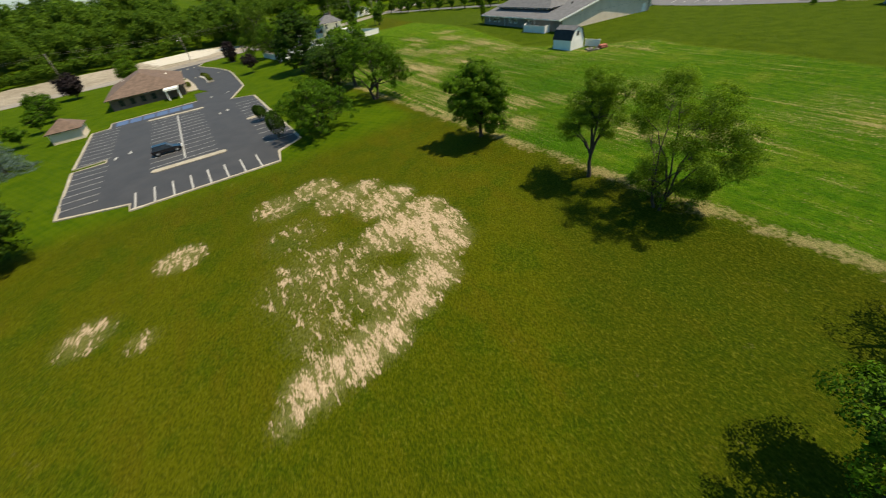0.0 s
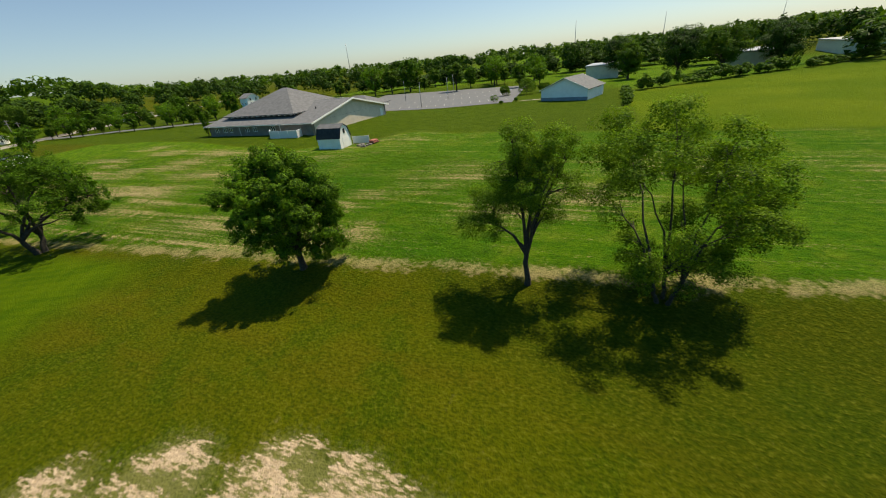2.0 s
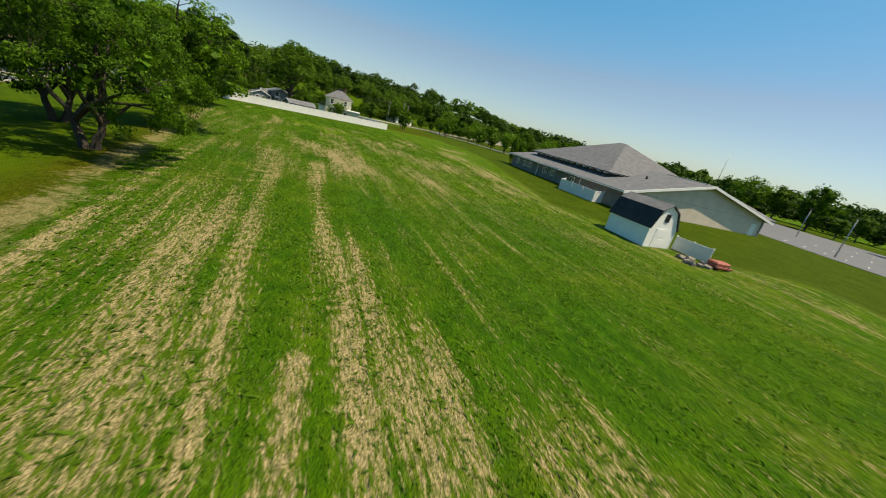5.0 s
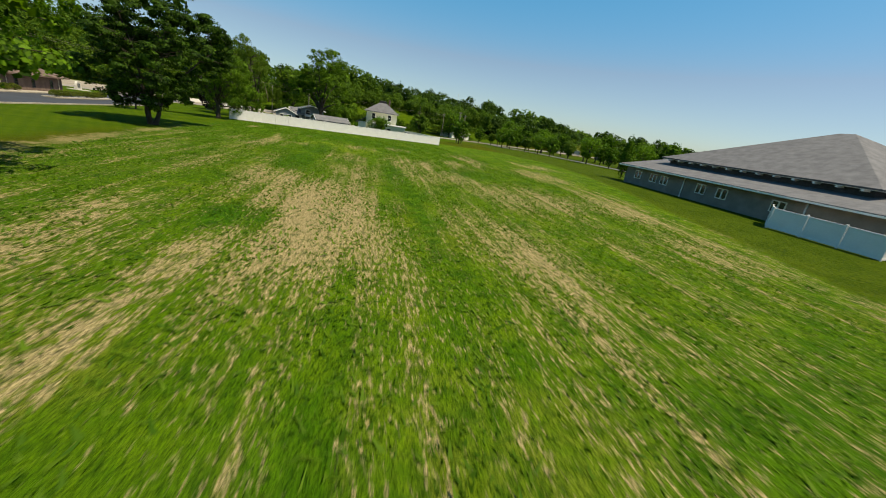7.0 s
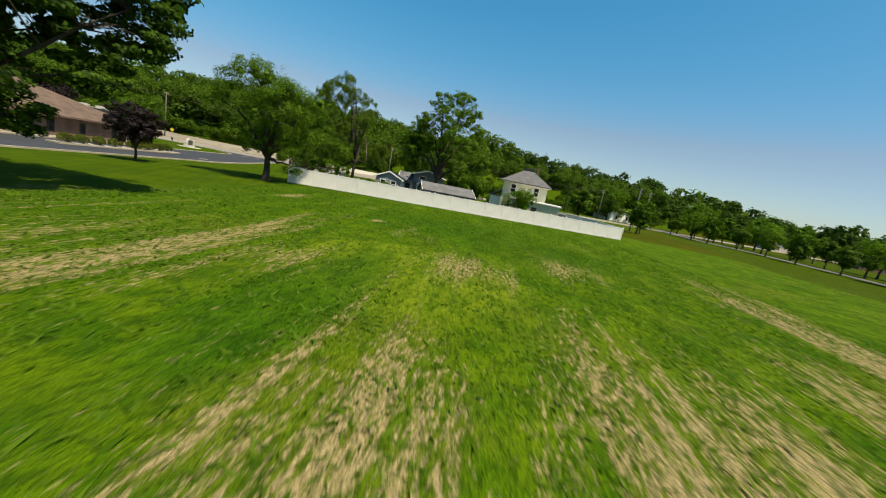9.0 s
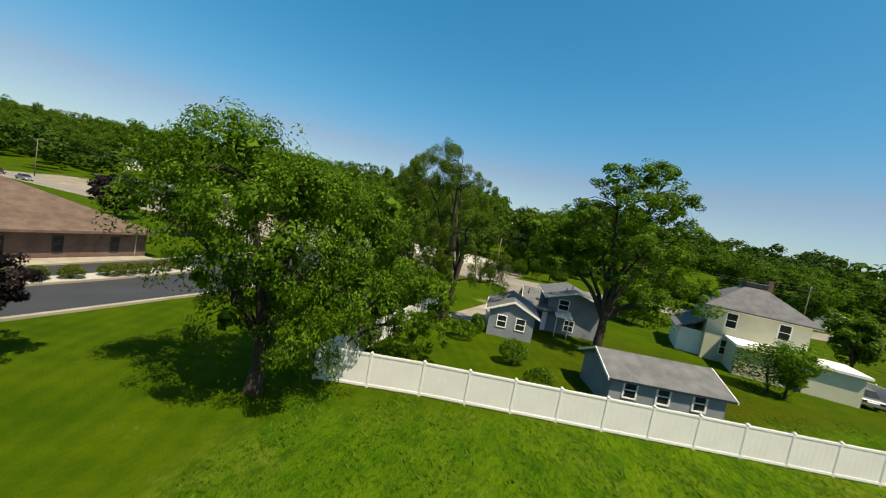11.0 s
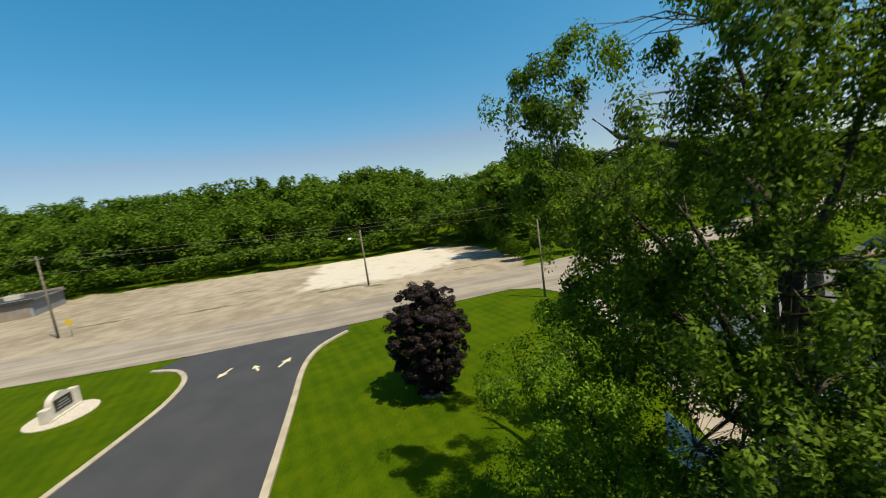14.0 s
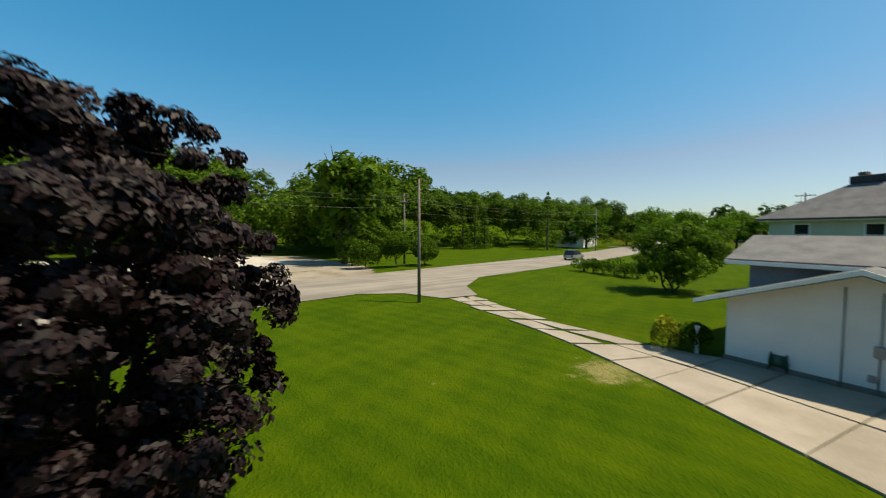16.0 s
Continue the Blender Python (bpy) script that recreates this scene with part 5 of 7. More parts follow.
# brown brick building with a hipped roof
bb = thing("brick_building", *uv(-2.7, 156.2), -0.4, 34, "low brown brick building with brown hipped roof", "building")
part("wall", box_bm(-17.5, 0, -26, 0, -0.5, 2.85), M_BRICK, bb)
hip_roof(bb, -17.5, 0, -26, 0, 2.75, 6.6, M_SHINGLE_B, 0.8)
m = wall_frame(0, -26, 0, 1)
for x in (23.2, 19.0, 15.4):
    window(bb, m, x, 0.75, 0.55, 1.3, M_DARK, 1, "narrow dark window")
for x in (1.0, 12.5):
    part("downspout", tube_bm([(0.06, -x, -0.3), (0.06, -x, 2.6)], [0.05, 0.05]), M_BEIGE, bb)
# dark block flush with the wall, painted in place of the porch's shade
part("porch_recess", box_bm(-3.0, 0.03, -22.5, -14.5, 0.0, 2.5), M_DARK, bb, "flat dark block standing in for a porch's shade")
for y in (-22.4, -19.7, -17.0, -14.6):
    part("porch_column", box_bm(0.4, 0.62, y - 0.11, y + 0.11, -0.2, 2.7), M_BEIGE, bb)
part("fascia", box_bm(0.72, 0.86, -26.8, 0.8, 2.55, 2.72), M_BRICK, bb)
ms = wall_frame(-17.5, -26, 1, 0)
for x in (2.5, 5.0, 7.5, 10.0):
    window(bb, ms, x, 0.8, 1.0, 1.3, M_DARK, 1)
part("entrance_canopy", box_bm(-4.6, -1.2, -30.0, -26.0, 2.3, 2.75), M_WHITE, bb, "flat white entrance canopy")
for x in (-4.3, -1.5):
    part("canopy_column", box_bm(x - 0.15, x + 0.15, -29.8, -29.5, -0.3, 2.3), M_WHITE, bb)
for x, y in ((-3, -12), (-14, -9), (-6, -20)):
    part("roof_vent", tube_bm([(x, y, 3.2), (x, y, 4.6)], [0.15, 0.15]), M_WHITE, bb)
out = thing("outhouse", *uv(-23.8, 113.5), None, 34, "small brown hip-roofed outhouse with pale walls", "outhouse")
part("wall", box_bm(-5.5, 0, -6, 0, -0.4, 2.3), M_BEIGE, out)
hip_roof(out, -5.5, 0, -6, 0, 2.25, 4.2, M_SHINGLE_B, 0.5)

# grey house with garage
gh = thing("grey_house", -70.9, 166.9, -0.4, -46, "white and blue-grey sided house with grey shingle roofs", "house")
# garage wing: gable faces the drive
gable_house(gh, 7.2, 2.0, 2.5, 3.75, 0.85, M_WHITE, M_SHINGLE_L, -0.3, "garage_wall")
m = wall_frame(0, 0, 1, 0)
for x, top in ((3.15, 3.3), (3.95, 3.2)):
    part("conduit", tube_bm([(x, -0.04, 0.0), (x, -0.04, top)], [0.022, 0.022], 6), M_GALV, gh)
part("meter_box", box_bm(3.83, 4.07, -0.16, -0.01, 1.2, 1.55, bevel=0.02), M_GALV, gh)
part("tap_box", box_bm(3.72, 3.9, -0.1, -0.01, 0.4, 0.62, bevel=0.02), M_GALV, gh)
part("plinth", box_bm(-0.03, 7.23, -0.05, 0.02, -0.3, 0.2), M_GREYWALL, gh)
# upper storey behind the garage wing, ridge along the wing's
bm = bmesh.new()
prof = [(1.9, -0.3), (7.3, -0.3), (7.3, 3.9), (4.6, 4.7), (1.9, 3.9)]
va = [bm.verts.new((0.1, y, z)) for y, z in prof]
vb = [bm.verts.new((7.1, y, z)) for y, z in prof]
bm.faces.new(va)
bm.faces.new(vb[::-1])
for k in range(5):
    bm.faces.new((va[k], vb[k], vb[(k + 1) % 5], va[(k + 1) % 5]))
bmesh.ops.recalc_face_normals(bm, faces=bm.faces[:])
part("upper_wall", bm, M_BLUEGREY, gh)
roof_part("upper_roof", [[(-0.6, 1.4, 3.92), (8.05, 1.4, 3.92), (8.05, 4.6, 4.9), (-0.6, 4.6, 4.9)]], M_SHINGLE_L, gh)
roof_part("upper_roof", [[(-0.6, 7.8, 3.92), (8.05, 7.8, 3.92), (8.05, 4.6, 4.9), (-0.6, 4.6, 4.9)]], M_SHINGLE_L, gh)
part("fascia", box_bm(-0.6, 8.05, 1.33, 1.38, 3.70, 3.86), M_WHITE, gh)
for y0, y1 in ((4.6, 1.4), (4.6, 7.8)):
    bm = bmesh.new()
    vs = [[bm.verts.new(p) for p in ((x, y0, 4.92), (x, y1, 3.94), (x, y1, 3.74), (x, y0, 4.72))] for x in (8.06, 8.11)]
    bm.faces.new(vs[0])
    bm.faces.new(vs[1][::-1])
    for k in range(4):
        bm.faces.new((vs[0][k], vs[1][k], vs[1][(k + 1) % 4], vs[0][(k + 1) % 4]))
    bmesh.ops.recalc_face_normals(bm, faces=bm.faces[:])
    part("bargeboard", bm, M_WHITE, gh)
m = wall_frame(7.1, 1.9, 0, 1)
window(gh, m, 1.6, 2.65, 0.95, 1.0)
window(gh, m, 2.5, 0.5, 0.9, 1.1)
# side door and its step under the low wing's eave
m = wall_frame(7.2, 0, 0, 1)
panel_door(gh, m, 1.0, 0.0, 0.95, 2.05, M_DARK)
for k, y in enumerate((0.45, 1.7)):
    part("awning_post", tube_bm([(9.0, y + 2.3, -0.3), (9.0, y + 2.3, 2.2)], [0.05, 0.05]), M_WHITE, gh)
roof_part("porch_awning", [[(7.12, 2.6, 2.55), (7.12, 4.3, 2.55), (9.2, 4.3, 2.2), (9.2, 2.6, 2.2)]], M_WHITE, gh, 0.05)
for k in range(7):
    y = 2.72 + 0.24 * k
    part("awning_rib", tube_bm([(7.14, y, 2.575), (9.2, y, 2.225)], [0.028, 0.028], 5), M_WHITE, gh)
# low wing towards the garden, gable to the garden
part("low_wall", box_bm(7.7, 13.8, -4.0, 0.1, -0.3, 2.6), M_WHITE, gh)
part("end_cladding", box_bm(13.8, 13.84, -4.0, 0.1, -0.3, 2.62), M_BLUEGREY, gh)
m = wall_frame(7.7, -4.0, 1, 0)
panel_door(gh, m, 1.5, 0.0, 0.95, 2.05, M_DARK)
window(gh, m, 4.2, 0.9, 1.4, 1.1, M_WHITE, 0)
roof_part("low_roof", [[(7.4, -4.4, 2.55), (14.1, -4.4, 2.55), (14.1, -1.95, 3.65), (7.4, -1.95, 3.65)]], M_SHINGLE_L, gh)
roof_part("low_roof", [[(7.4, 0.5, 2.55), (14.1, 0.5, 2.55), (14.1, -1.95, 3.65), (7.4, -1.95, 3.65)]], M_SHINGLE_L, gh)
for x in (7.7, 13.74):
    bm = bmesh.new()
    va, vb = [[bm.verts.new(p) for p in ((k, -4.0, 2.6), (k, 0.1, 2.6), (k, -1.95, 3.5))] for k in (x, x + 0.06)]
    bm.faces.new(va)
    bm.faces.new(vb[::-1])
    for i in range(3):
        bm.faces.new((va[i], vb[i], vb[(i + 1) % 3], va[(i + 1) % 3]))
    bmesh.ops.recalc_face_normals(bm, faces=bm.faces[:])
    part("low_gable", bm, M_BLUEGREY, gh)
for y0, y1 in ((-1.95, -4.42), (-1.95, 0.52)):
    bm = bmesh.new()
    vs = [[bm.verts.new(p) for p in ((x, y0, 3.67), (x, y1, 2.57), (x, y1, 2.37), (x, y0, 3.47))] for x in (14.11, 14.16)]
    bm.faces.new(vs[0])
    bm.faces.new(vs[1][::-1])
    for k in range(4):
        bm.faces.new((vs[0][k], vs[1][k], vs[1][(k + 1) % 4], vs[0][(k + 1) % 4]))
    bmesh.ops.recalc_face_normals(bm, faces=bm.faces[:])
    part("bargeboard", bm, M_WHITE, gh)
part("gutter", box_bm(7.4, 14.1, -4.5, -4.4, 2.36, 2.48, bevel=0.02), M_WHITE, gh)
m = wall_frame(13.84, -4.0, 0, 1)
window(gh, m, 1.2, 1.1, 0.75, 1.0)
window(gh, m, 2.9, 1.1, 0.75, 1.0)
for x, y, z in ((5.2, -0.2, 3.5), (6.3, 3.6, 4.5), (5.2, 4.4, 4.75)):
    part("vent_pipe", tube_bm([(x, y, z - 0.3), (x, y, z + 0.5)], [0.06, 0.06]), M_DARK, gh)
part("roof_vent", box_bm(5.9, 6.3, 0.6, 0.95, 2.95, 3.2, bevel=0.03), M_DARK, gh)
pg = thing("picket_gate", -68.3, 157.9, -0.35, -34, "small white picket gate at a side door", "gate")
for k in range(7):
    part("picket", box_bm(0.05 + 0.14 * k, 0.13 + 0.14 * k, -0.02, 0.02, 0.08, 1.0), M_VINYL, pg)
for z in (0.25, 0.8):
    part("rail", box_bm(0, 1.0, -0.03, -0.005, z, z + 0.09), M_VINYL, pg)
for x in (-0.05, 1.05):
    part("gate_post", box_bm(x - 0.05, x + 0.05, -0.05, 0.05, -0.05, 1.1), M_VINYL, pg)

# garden garage behind the fence
g2 = thing("garden_garage", -54.6, 154.7, None, -37.6, "long blue-grey garden garage with grey roof", "garage")
gable_house(g2, 4.5, 7.0, 2.0, 2.9, 0.35, M_BLUEGREY, M_SHINGLE_L, -0.3)
m = wall_frame(4.5, 0, 0, 1)
for y in (1.2, 3.2, 5.4):
    window(g2, m, y, 0.95, 0.7, 0.9)

# cream farmhouse
fh = thing("farmhouse", -52.8, 183.5, None, 27, "cream two-storey farmhouse with grey hipped roof", "house")
part("wall", box_bm(-4.2, 4.2, -4.2, 4.2, -0.4, 6.0), M_CREAM, fh)
hip_roof(fh, -4.2, 4.2, -4.2, 4.2, 6.0, 9.2, M_SHINGLE, 0.7)
for m, xs in ((wall_frame(-4.2, -4.2, 1, 0), (2.0, 6.4)), (wall_frame(4.2, -4.2, 0, 1), (2.2, 6.2)), (wall_frame(-4.2, 4.2, 0, -1), (2.2, 6.2))):
    for x in xs:
        window(fh, m, x, 4.0, 0.9, 1.5)
        window(fh, m, x, 1.0, 0.9, 1.5)
part("ridge_crest", box_bm(-1.0, 1.0, -1.0, 1.0, 8.6, 9.15, bevel=0.04), M_DARK, fh, "dark low crest on the roof's peak")
part("chimney", box_bm(1.5, 2.0, 1.2, 1.7, 7.0, 9.7), M_BRICK, fh)
part("addition_wall", box_bm(-2.2, 6.8, -8.6, -4.2, -0.4, 2.9), M_CREAM, fh)
part("addition_roof", box_bm(-2.5, 7.1, -8.9, -4.25, 2.9, 3.12), M_WHITE, fh, "flat white roof")
panel_door(fh, wall_frame(-2.2, -8.6, 1, 0), 4.6, 0.0, 0.95, 2.05, M_DARK)
part("rear_porch_wall", box_bm(-6.4, -4.2, -3.0, 4.0, -0.4, 2.7), M_WHITE, fh)
roof_part("rear_porch_roof", [[(-6.9, -3.4, 2.7), (-6.9, 4.4, 2.7), (-4.25, 4.4, 4.2), (-4.25, -3.4, 4.2)]], M_SHINGLE_L, fh)

# flat-roofed block across the road
fb = thing("flat_roofed_block", -182.9, 146.2, -0.4, 66, "disused grey flat-roofed commercial block", "building")
part("wall", box_bm(-40, 0, 0, 16, -0.4, 3.3), M_BLUEGREY, fb, "weathered blue-grey metal wall")
part("roof", box_bm(-40.5, 0.5, -0.5, 16.5, 3.3, 3.6), M_TAR, fb)
part("fascia", box_bm(-40.56, 0.56, -0.58, -0.3, 3.1, 3.75), M_DARK, fb, "dark fascia along the roof edge")
part("coping", box_bm(-40.6, 0.6, -0.62, -0.26, 3.75, 3.83, bevel=0.02), M_GALV, fb)
part("rear_wall", box_bm(-40.2, 0.2, 15.9, 16.4, 3.6, 4.1), M_GREYWALL, fb)
part("roof_patch", box_bm(-11, 0.2, 0.4, 15.8, 3.6, 3.66), M_SHINGLE_D, fb, "newer black roofing felt")
drng = np.random.default_rng(404)
for k in range(14):
    x, y, a = drng.uniform(-24, -12), drng.uniform(3, 12), drng.uniform(0, 180)
    p = part("loose_board", box_bm(-drng.uniform(0.5, 1.4), drng.uniform(0.5, 1.4), -0.15, 0.15, 0.0, drng.uniform(0.08, 0.5)), (M_DARK, M_LIMESTONE, M_POLE)[k % 3], fb)
    p.matrix_basis = pose(x, y, 3.62, 0, 0, a)
for x, y in ((-6, 6), (-14, 9), (-17, 5), (-26, 8), (-30, 11)):
    u = part("roof_unit", box_bm(x, x + 2.4, y, y + 1.8, 3.6, 4.6, bevel=0.06), M_LIMESTONE, fb)
    part("vent_cap", box_bm(x + 0.5, x + 1.9, y + 0.3, y + 1.5, 4.6, 4.8, bevel=0.04), M_GALV, u)
part("wall_panel", box_bm(-14, -0.5, -0.06, 0.02, 0, 3.0), M_GREYWALL, fb)
pf = thing("pipe_frame", -168, 122, None, 60, "rusty pipe frame standing beside the road", "frame")
for x in (0, 4, 8):
    part("pipe_post", tube_bm([(x, 0, -0.2), (x, 0, 2.4)], [0.16, 0.16]), M_DARK, pf)
part("pipe_rail", tube_bm([(0, 0, 2.4), (8, 0, 2.4)], [0.18, 0.18]), M_DARK, pf)


def small_house(x, y, turn, w, d, e, r, wall, roof, label, name="house"):
    ob = thing(name, x, y, None, turn, label, "house")
    gable_house(ob, w, d, e, r, 0.5, wall, roof, -0.5)
    m = wall_frame(0, 0, 1, 0)
    for k in range(2):
        window(ob, m, w * (0.28 + 0.44 * k), 1.0, 1.0, 1.3)
        if e > 4:
            window(ob, m, w * (0.28 + 0.44 * k), 3.6, 1.0, 1.3)
    m = wall_frame(0, d, 0, -1)
    for k in range(2):
        window(ob, m, d * (0.28 + 0.44 * k), 1.0, 1.0, 1.3)
    return ob


small_house(-312, 106.5, 110, 7, 7, 4.0, 6.8, M_WHITE, M_SHINGLE_L, "small white house before the woods")
small_house(55, 300, 20, 9, 8, 5.2, 7.6, M_WHITE, M_SHINGLE_L, "white two-storey house beyond the side road")
small_house(18, 318, 30, 16, 9, 2.8, 4.6, M_BRICK, M_SHINGLE_B, "brown ranch house beyond the side road")
small_house(-8, 332, 30, 15, 9, 2.8, 4.6, M_BEIGE, M_SHINGLE_B, "beige ranch house with brown roof")
small_house(76, 318, 15, 14, 9, 2.8, 4.6, M_WHITE, M_SHINGLE_L, "white bungalow beyond the side road")
small_house(-150, 265, 50, 12, 9, 2.9, 4.8, M_WHITE, M_SHINGLE_L, "white bungalow among woodland trees")
small_house(-58, 266, 60, 12, 9, 2.9, 4.8, M_WHITE, M_SHINGLE_L, "white bungalow by the road")
for x, y, w, d, tn in ((215, 70, 46, 18, 20), (262, 38, 50, 20, 20), (175, 118, 30, 14, 25)):
    ob = thing("warehouse", x, y, None, tn, "low beige flat-roofed warehouse behind trees", "warehouse")
    part("wall", box_bm(0, w, 0, d, -0.3, 5.4), M_BEIGE, ob)
    part("roof", box_bm(-0.4, w + 0.4, -0.4, d + 0.4, 5.4, 5.9), M_GALV, ob)
    for k in range(4):
        part("loading_door", box_bm(w * (0.12 + 0.22 * k), w * (0.12 + 0.22 * k) + 3.2, -0.06, 0.02, 0, 3.4), M_DARK, ob)


# ---- trees of the field's edge ----
# each crown is a heap of lobes: x, y, height, radius
MAPLE = [(-2.6, -0.6, 5.4, 1.5), (-2.3, 0.8, 7.5, 1.4), (-2.9, 0.2, 4.6, 1.3), (0.2, -0.4, 5.6, 2.2), (0.0, 0.3, 9.1, 1.2), (-1.4, 1.0, 8.4, 1.2), (1.6, -1.0, 7.8, 1.3), (-3.2, 0.5, 6.7, 1.3), (-4.2, 0.7, 6.7, 0.8), (-1.6, -1.3, 6.9, 1.5), (0.1, -2.0, 7.0, 1.6), (2.3, -1.9, 6.0, 1.5), (2.6, -1.6, 4.6, 1.3), (-1.7, -2.3, 5.2, 1.4), (-0.3, -2.8, 5.0, 1.6),
         (1.8, -2.5, 4.2, 1.7), (2.9, -1.6, 2.3, 1.3), (-2.7, 0.4, 3.5, 1.2), (-1.3, -1.3, 2.6, 1.3), (0.8, -1.8, 2.1, 1.3), (1.6, -0.2, 1.9, 1.1), (-0.4, 1.2, 6.4, 1.5), (0.7, 0.6, 4.0, 1.6), (-1.5, 2.4, 4.6, 1.7), (-0.4, 1.5, 2.2, 1.4),
         (0.9, -0.7, 8.2, 1.3), (1.9, -1.4, 7.2, 1.3), (-0.2, 0.0, 8.0, 1.5), (2.5, -2.0, 6.2, 1.3), (-1.8, -0.1, 6.6, 1.4), (0.4, 0.0, 6.8, 1.7), (-1.0, 0.6, 7.4, 1.5)]
SLENDER = [(-0.6, 1.1, 10.1, 0.6), (0.5, 1.1, 8.9, 0.8), (0.6, -1.1, 9.6, 1.0), (2.5, -1.4, 8.9, 0.8), (-1.7, 0.9, 7.9, 0.9), (-1.3, 2.2, 5.9, 1.1), (-1.8, 3.1, 4.3, 1.0), (-1.8, 1.2, 4.6, 0.8), (1.0, 1.3, 7.7, 0.9), (-1.2, -1.0, 7.1, 0.9), (1.4, -0.4, 8.3, 0.9), (0.9, 1.4, 5.8, 0.9),
           (0.7, -1.1, 5.2, 0.7), (1.1, -1.9, 6.9, 0.9), (1.6, 0.8, 4.6, 0.8), (-0.4, -2.0, 8.2, 0.8), (-0.3, 0.9, 5.9, 1.0), (-0.1, 0.2, 6.9, 1.2), (0.1, -0.3, 8.0, 1.2), (0.1, -1.0, 6.2, 0.9), (-0.3, 0.9, 7.2, 1.0), (-0.1, 0.4, 9.0, 1.1), (-0.2, 0.7, 10.0, 0.8), (-0.6, 1.5, 7.5, 0.9), (0.1, -0.5, 9.2, 0.9), (-1.0, 2.2, 5.4, 0.9)]
SPREADING = [(1.7, 4.9, 9.5, 1.3), (-1.2, 2.8, 9.4, 1.1), (-0.3, 4.9, 8.2, 1.0), (2.3, 3.8, 6.9, 1.4), (-0.2, 4.2, 6.2, 1.0), (0.8, 3.8, 4.3, 1.0), (-2.1, 1.6, 7.9, 0.9), (-0.1, 1.1, 10.4, 1.3), (-2.0, 0.0, 9.3, 1.0), (2.0, 0.2, 8.0, 1.4), (0.1, -1.4, 6.3, 0.9), (2.9, 1.0, 4.6, 1.0),
             (-0.1, 2.1, 3.1, 0.9), (-1.7, 0.6, 3.2, 0.9), (1.2, 2.4, 1.5, 0.9), (-0.4, 1.2, 1.4, 0.9), (1.6, -1.4, 9.4, 1.4), (-0.9, -2.4, 7.9, 1.1), (2.1, -2.6, 4.2, 1.1), (-1.9, -1.4, 5.2, 0.9), (3.4, -1.0, 7.0, 1.5), (4.0, 2.0, 8.4, 1.4), (0.6, -3.4, 5.6, 1.1), (3.6, -3.0, 7.2, 1.2), (2.6, -2.6, 4.6, 1.4), (1.4, -2.0, 2.6, 1.2), (2.8, -0.8, 2.4, 1.2), (4.2, -2.2, 5.6, 1.3), (0.4, -0.6, 2.0, 1.1)]
DARK_MAPLE = [(-1.4, -0.9, 9.8, 2.1), (2.5, 1.0, 10.7, 2.1), (1.6, 4.2, 11.0, 1.9), (1.4, 6.2, 11.9, 1.3), (-0.5, -4.1, 8.4, 1.8), (3.5, -2.2, 6.8, 1.8), (3.5, 0.8, 7.7, 1.9), (2.6, 4.1, 8.6, 1.7), (0.9, -3.2, 5.6, 1.7), (-2.7, -4.4, 4.8, 1.5), (3.3, -1.1, 4.6, 1.8), (-0.7, -1.9, 3.6, 1.2), (1.9, 2.1, 5.1, 1.5), (1.2, 3.3, 3.4, 1.0), (-0.8, 0.8, 12.7, 2.3), (0.3, 3.6, 13.2, 1.8), (-0.9, -2.3, 11.4, 2.0), (-2.9, -2.0, 3.2, 1.0), (-3.4, 2.2, 8.4, 2.6), (-4.6, -0.8, 7.6, 2.0), (-2.5, 4.8, 7.9, 2.0), (-2.7, 1.5, 4.2, 1.5), (0.2, 0.6, 7.6, 2.4), (1.6, -1.2, 2.4, 1.0), (-1.4, -2.5, 2.3, 1.0), (0.2, 1.6, 2.5, 1.1), (2.4, 0.4, 3.2, 1.0),
              (2.2, 8.2, 9.7, 1.3), (1.9, 7.6, 8.0, 1.3), (2.3, 6.4, 10.6, 1.5), (0.9, 6.2, 7.1, 1.4), (0.6, 5.2, 5.6, 1.2), (0.4, 6.6, 9.4, 1.6)]
CORNER = [(0.2, -1.9, 10.4, 1.5), (-0.8, -2.7, 9.5, 1.5), (-0.9, -0.6, 9.7, 1.4), (1.0, 0.4, 9.6, 1.3), (0.3, 2.4, 8.8, 1.4), (-0.6, 1.4, 8.9, 1.4), (1.2, 4.1, 9.0, 1.5), (1.2, -1.0, 10.2, 1.5), (2.1, 0.1, 8.8, 1.8), (-0.8, -3.4, 8.1, 1.5), (-1.9, -4.2, 7.0, 1.2), (1.0, -2.0, 6.7, 1.8), (2.5, -0.3, 6.7, 2.0), (1.6, 2.2, 7.8, 1.8), (0.4, 3.6, 7.4, 1.4), (1.1, 4.2, 6.6, 1.4), (-0.6, -2.3, 5.0, 1.4), (-1.6, -0.1, 4.7, 1.7), (1.4, 1.6, 4.8, 1.6), (0.5, 4.0, 5.0, 1.6), (1.3, 2.9, 3.2, 1.3), (1.1, 2.1, 1.5, 0.9), (-2.0, 0.6, 8.0, 2.0), (-1.7, 2.8, 6.4, 1.8), (2.8, -1.6, 8.2, 1.6), (2.2, 0.8, 3.4, 1.3), (0.6, -1.4, 3.6, 1.2), (2.4, 2.6, 5.4, 1.5), (0.6, 1.0, 9.2, 1.2), (1.8, 1.2, 8.8, 1.3)]
VINES = [(0.5, 1.1, 5.0, 1.2), (1.9, 2.4, 5.4, 1.5), (0.3, 0.8, 3.5, 1.5), (1.7, 4.6, 4.6, 1.6), (1.3, 0.4, 2.0, 1.3), (2.3, 2.6, 2.3, 1.6), (2.2, 4.8, 2.4, 1.4)]
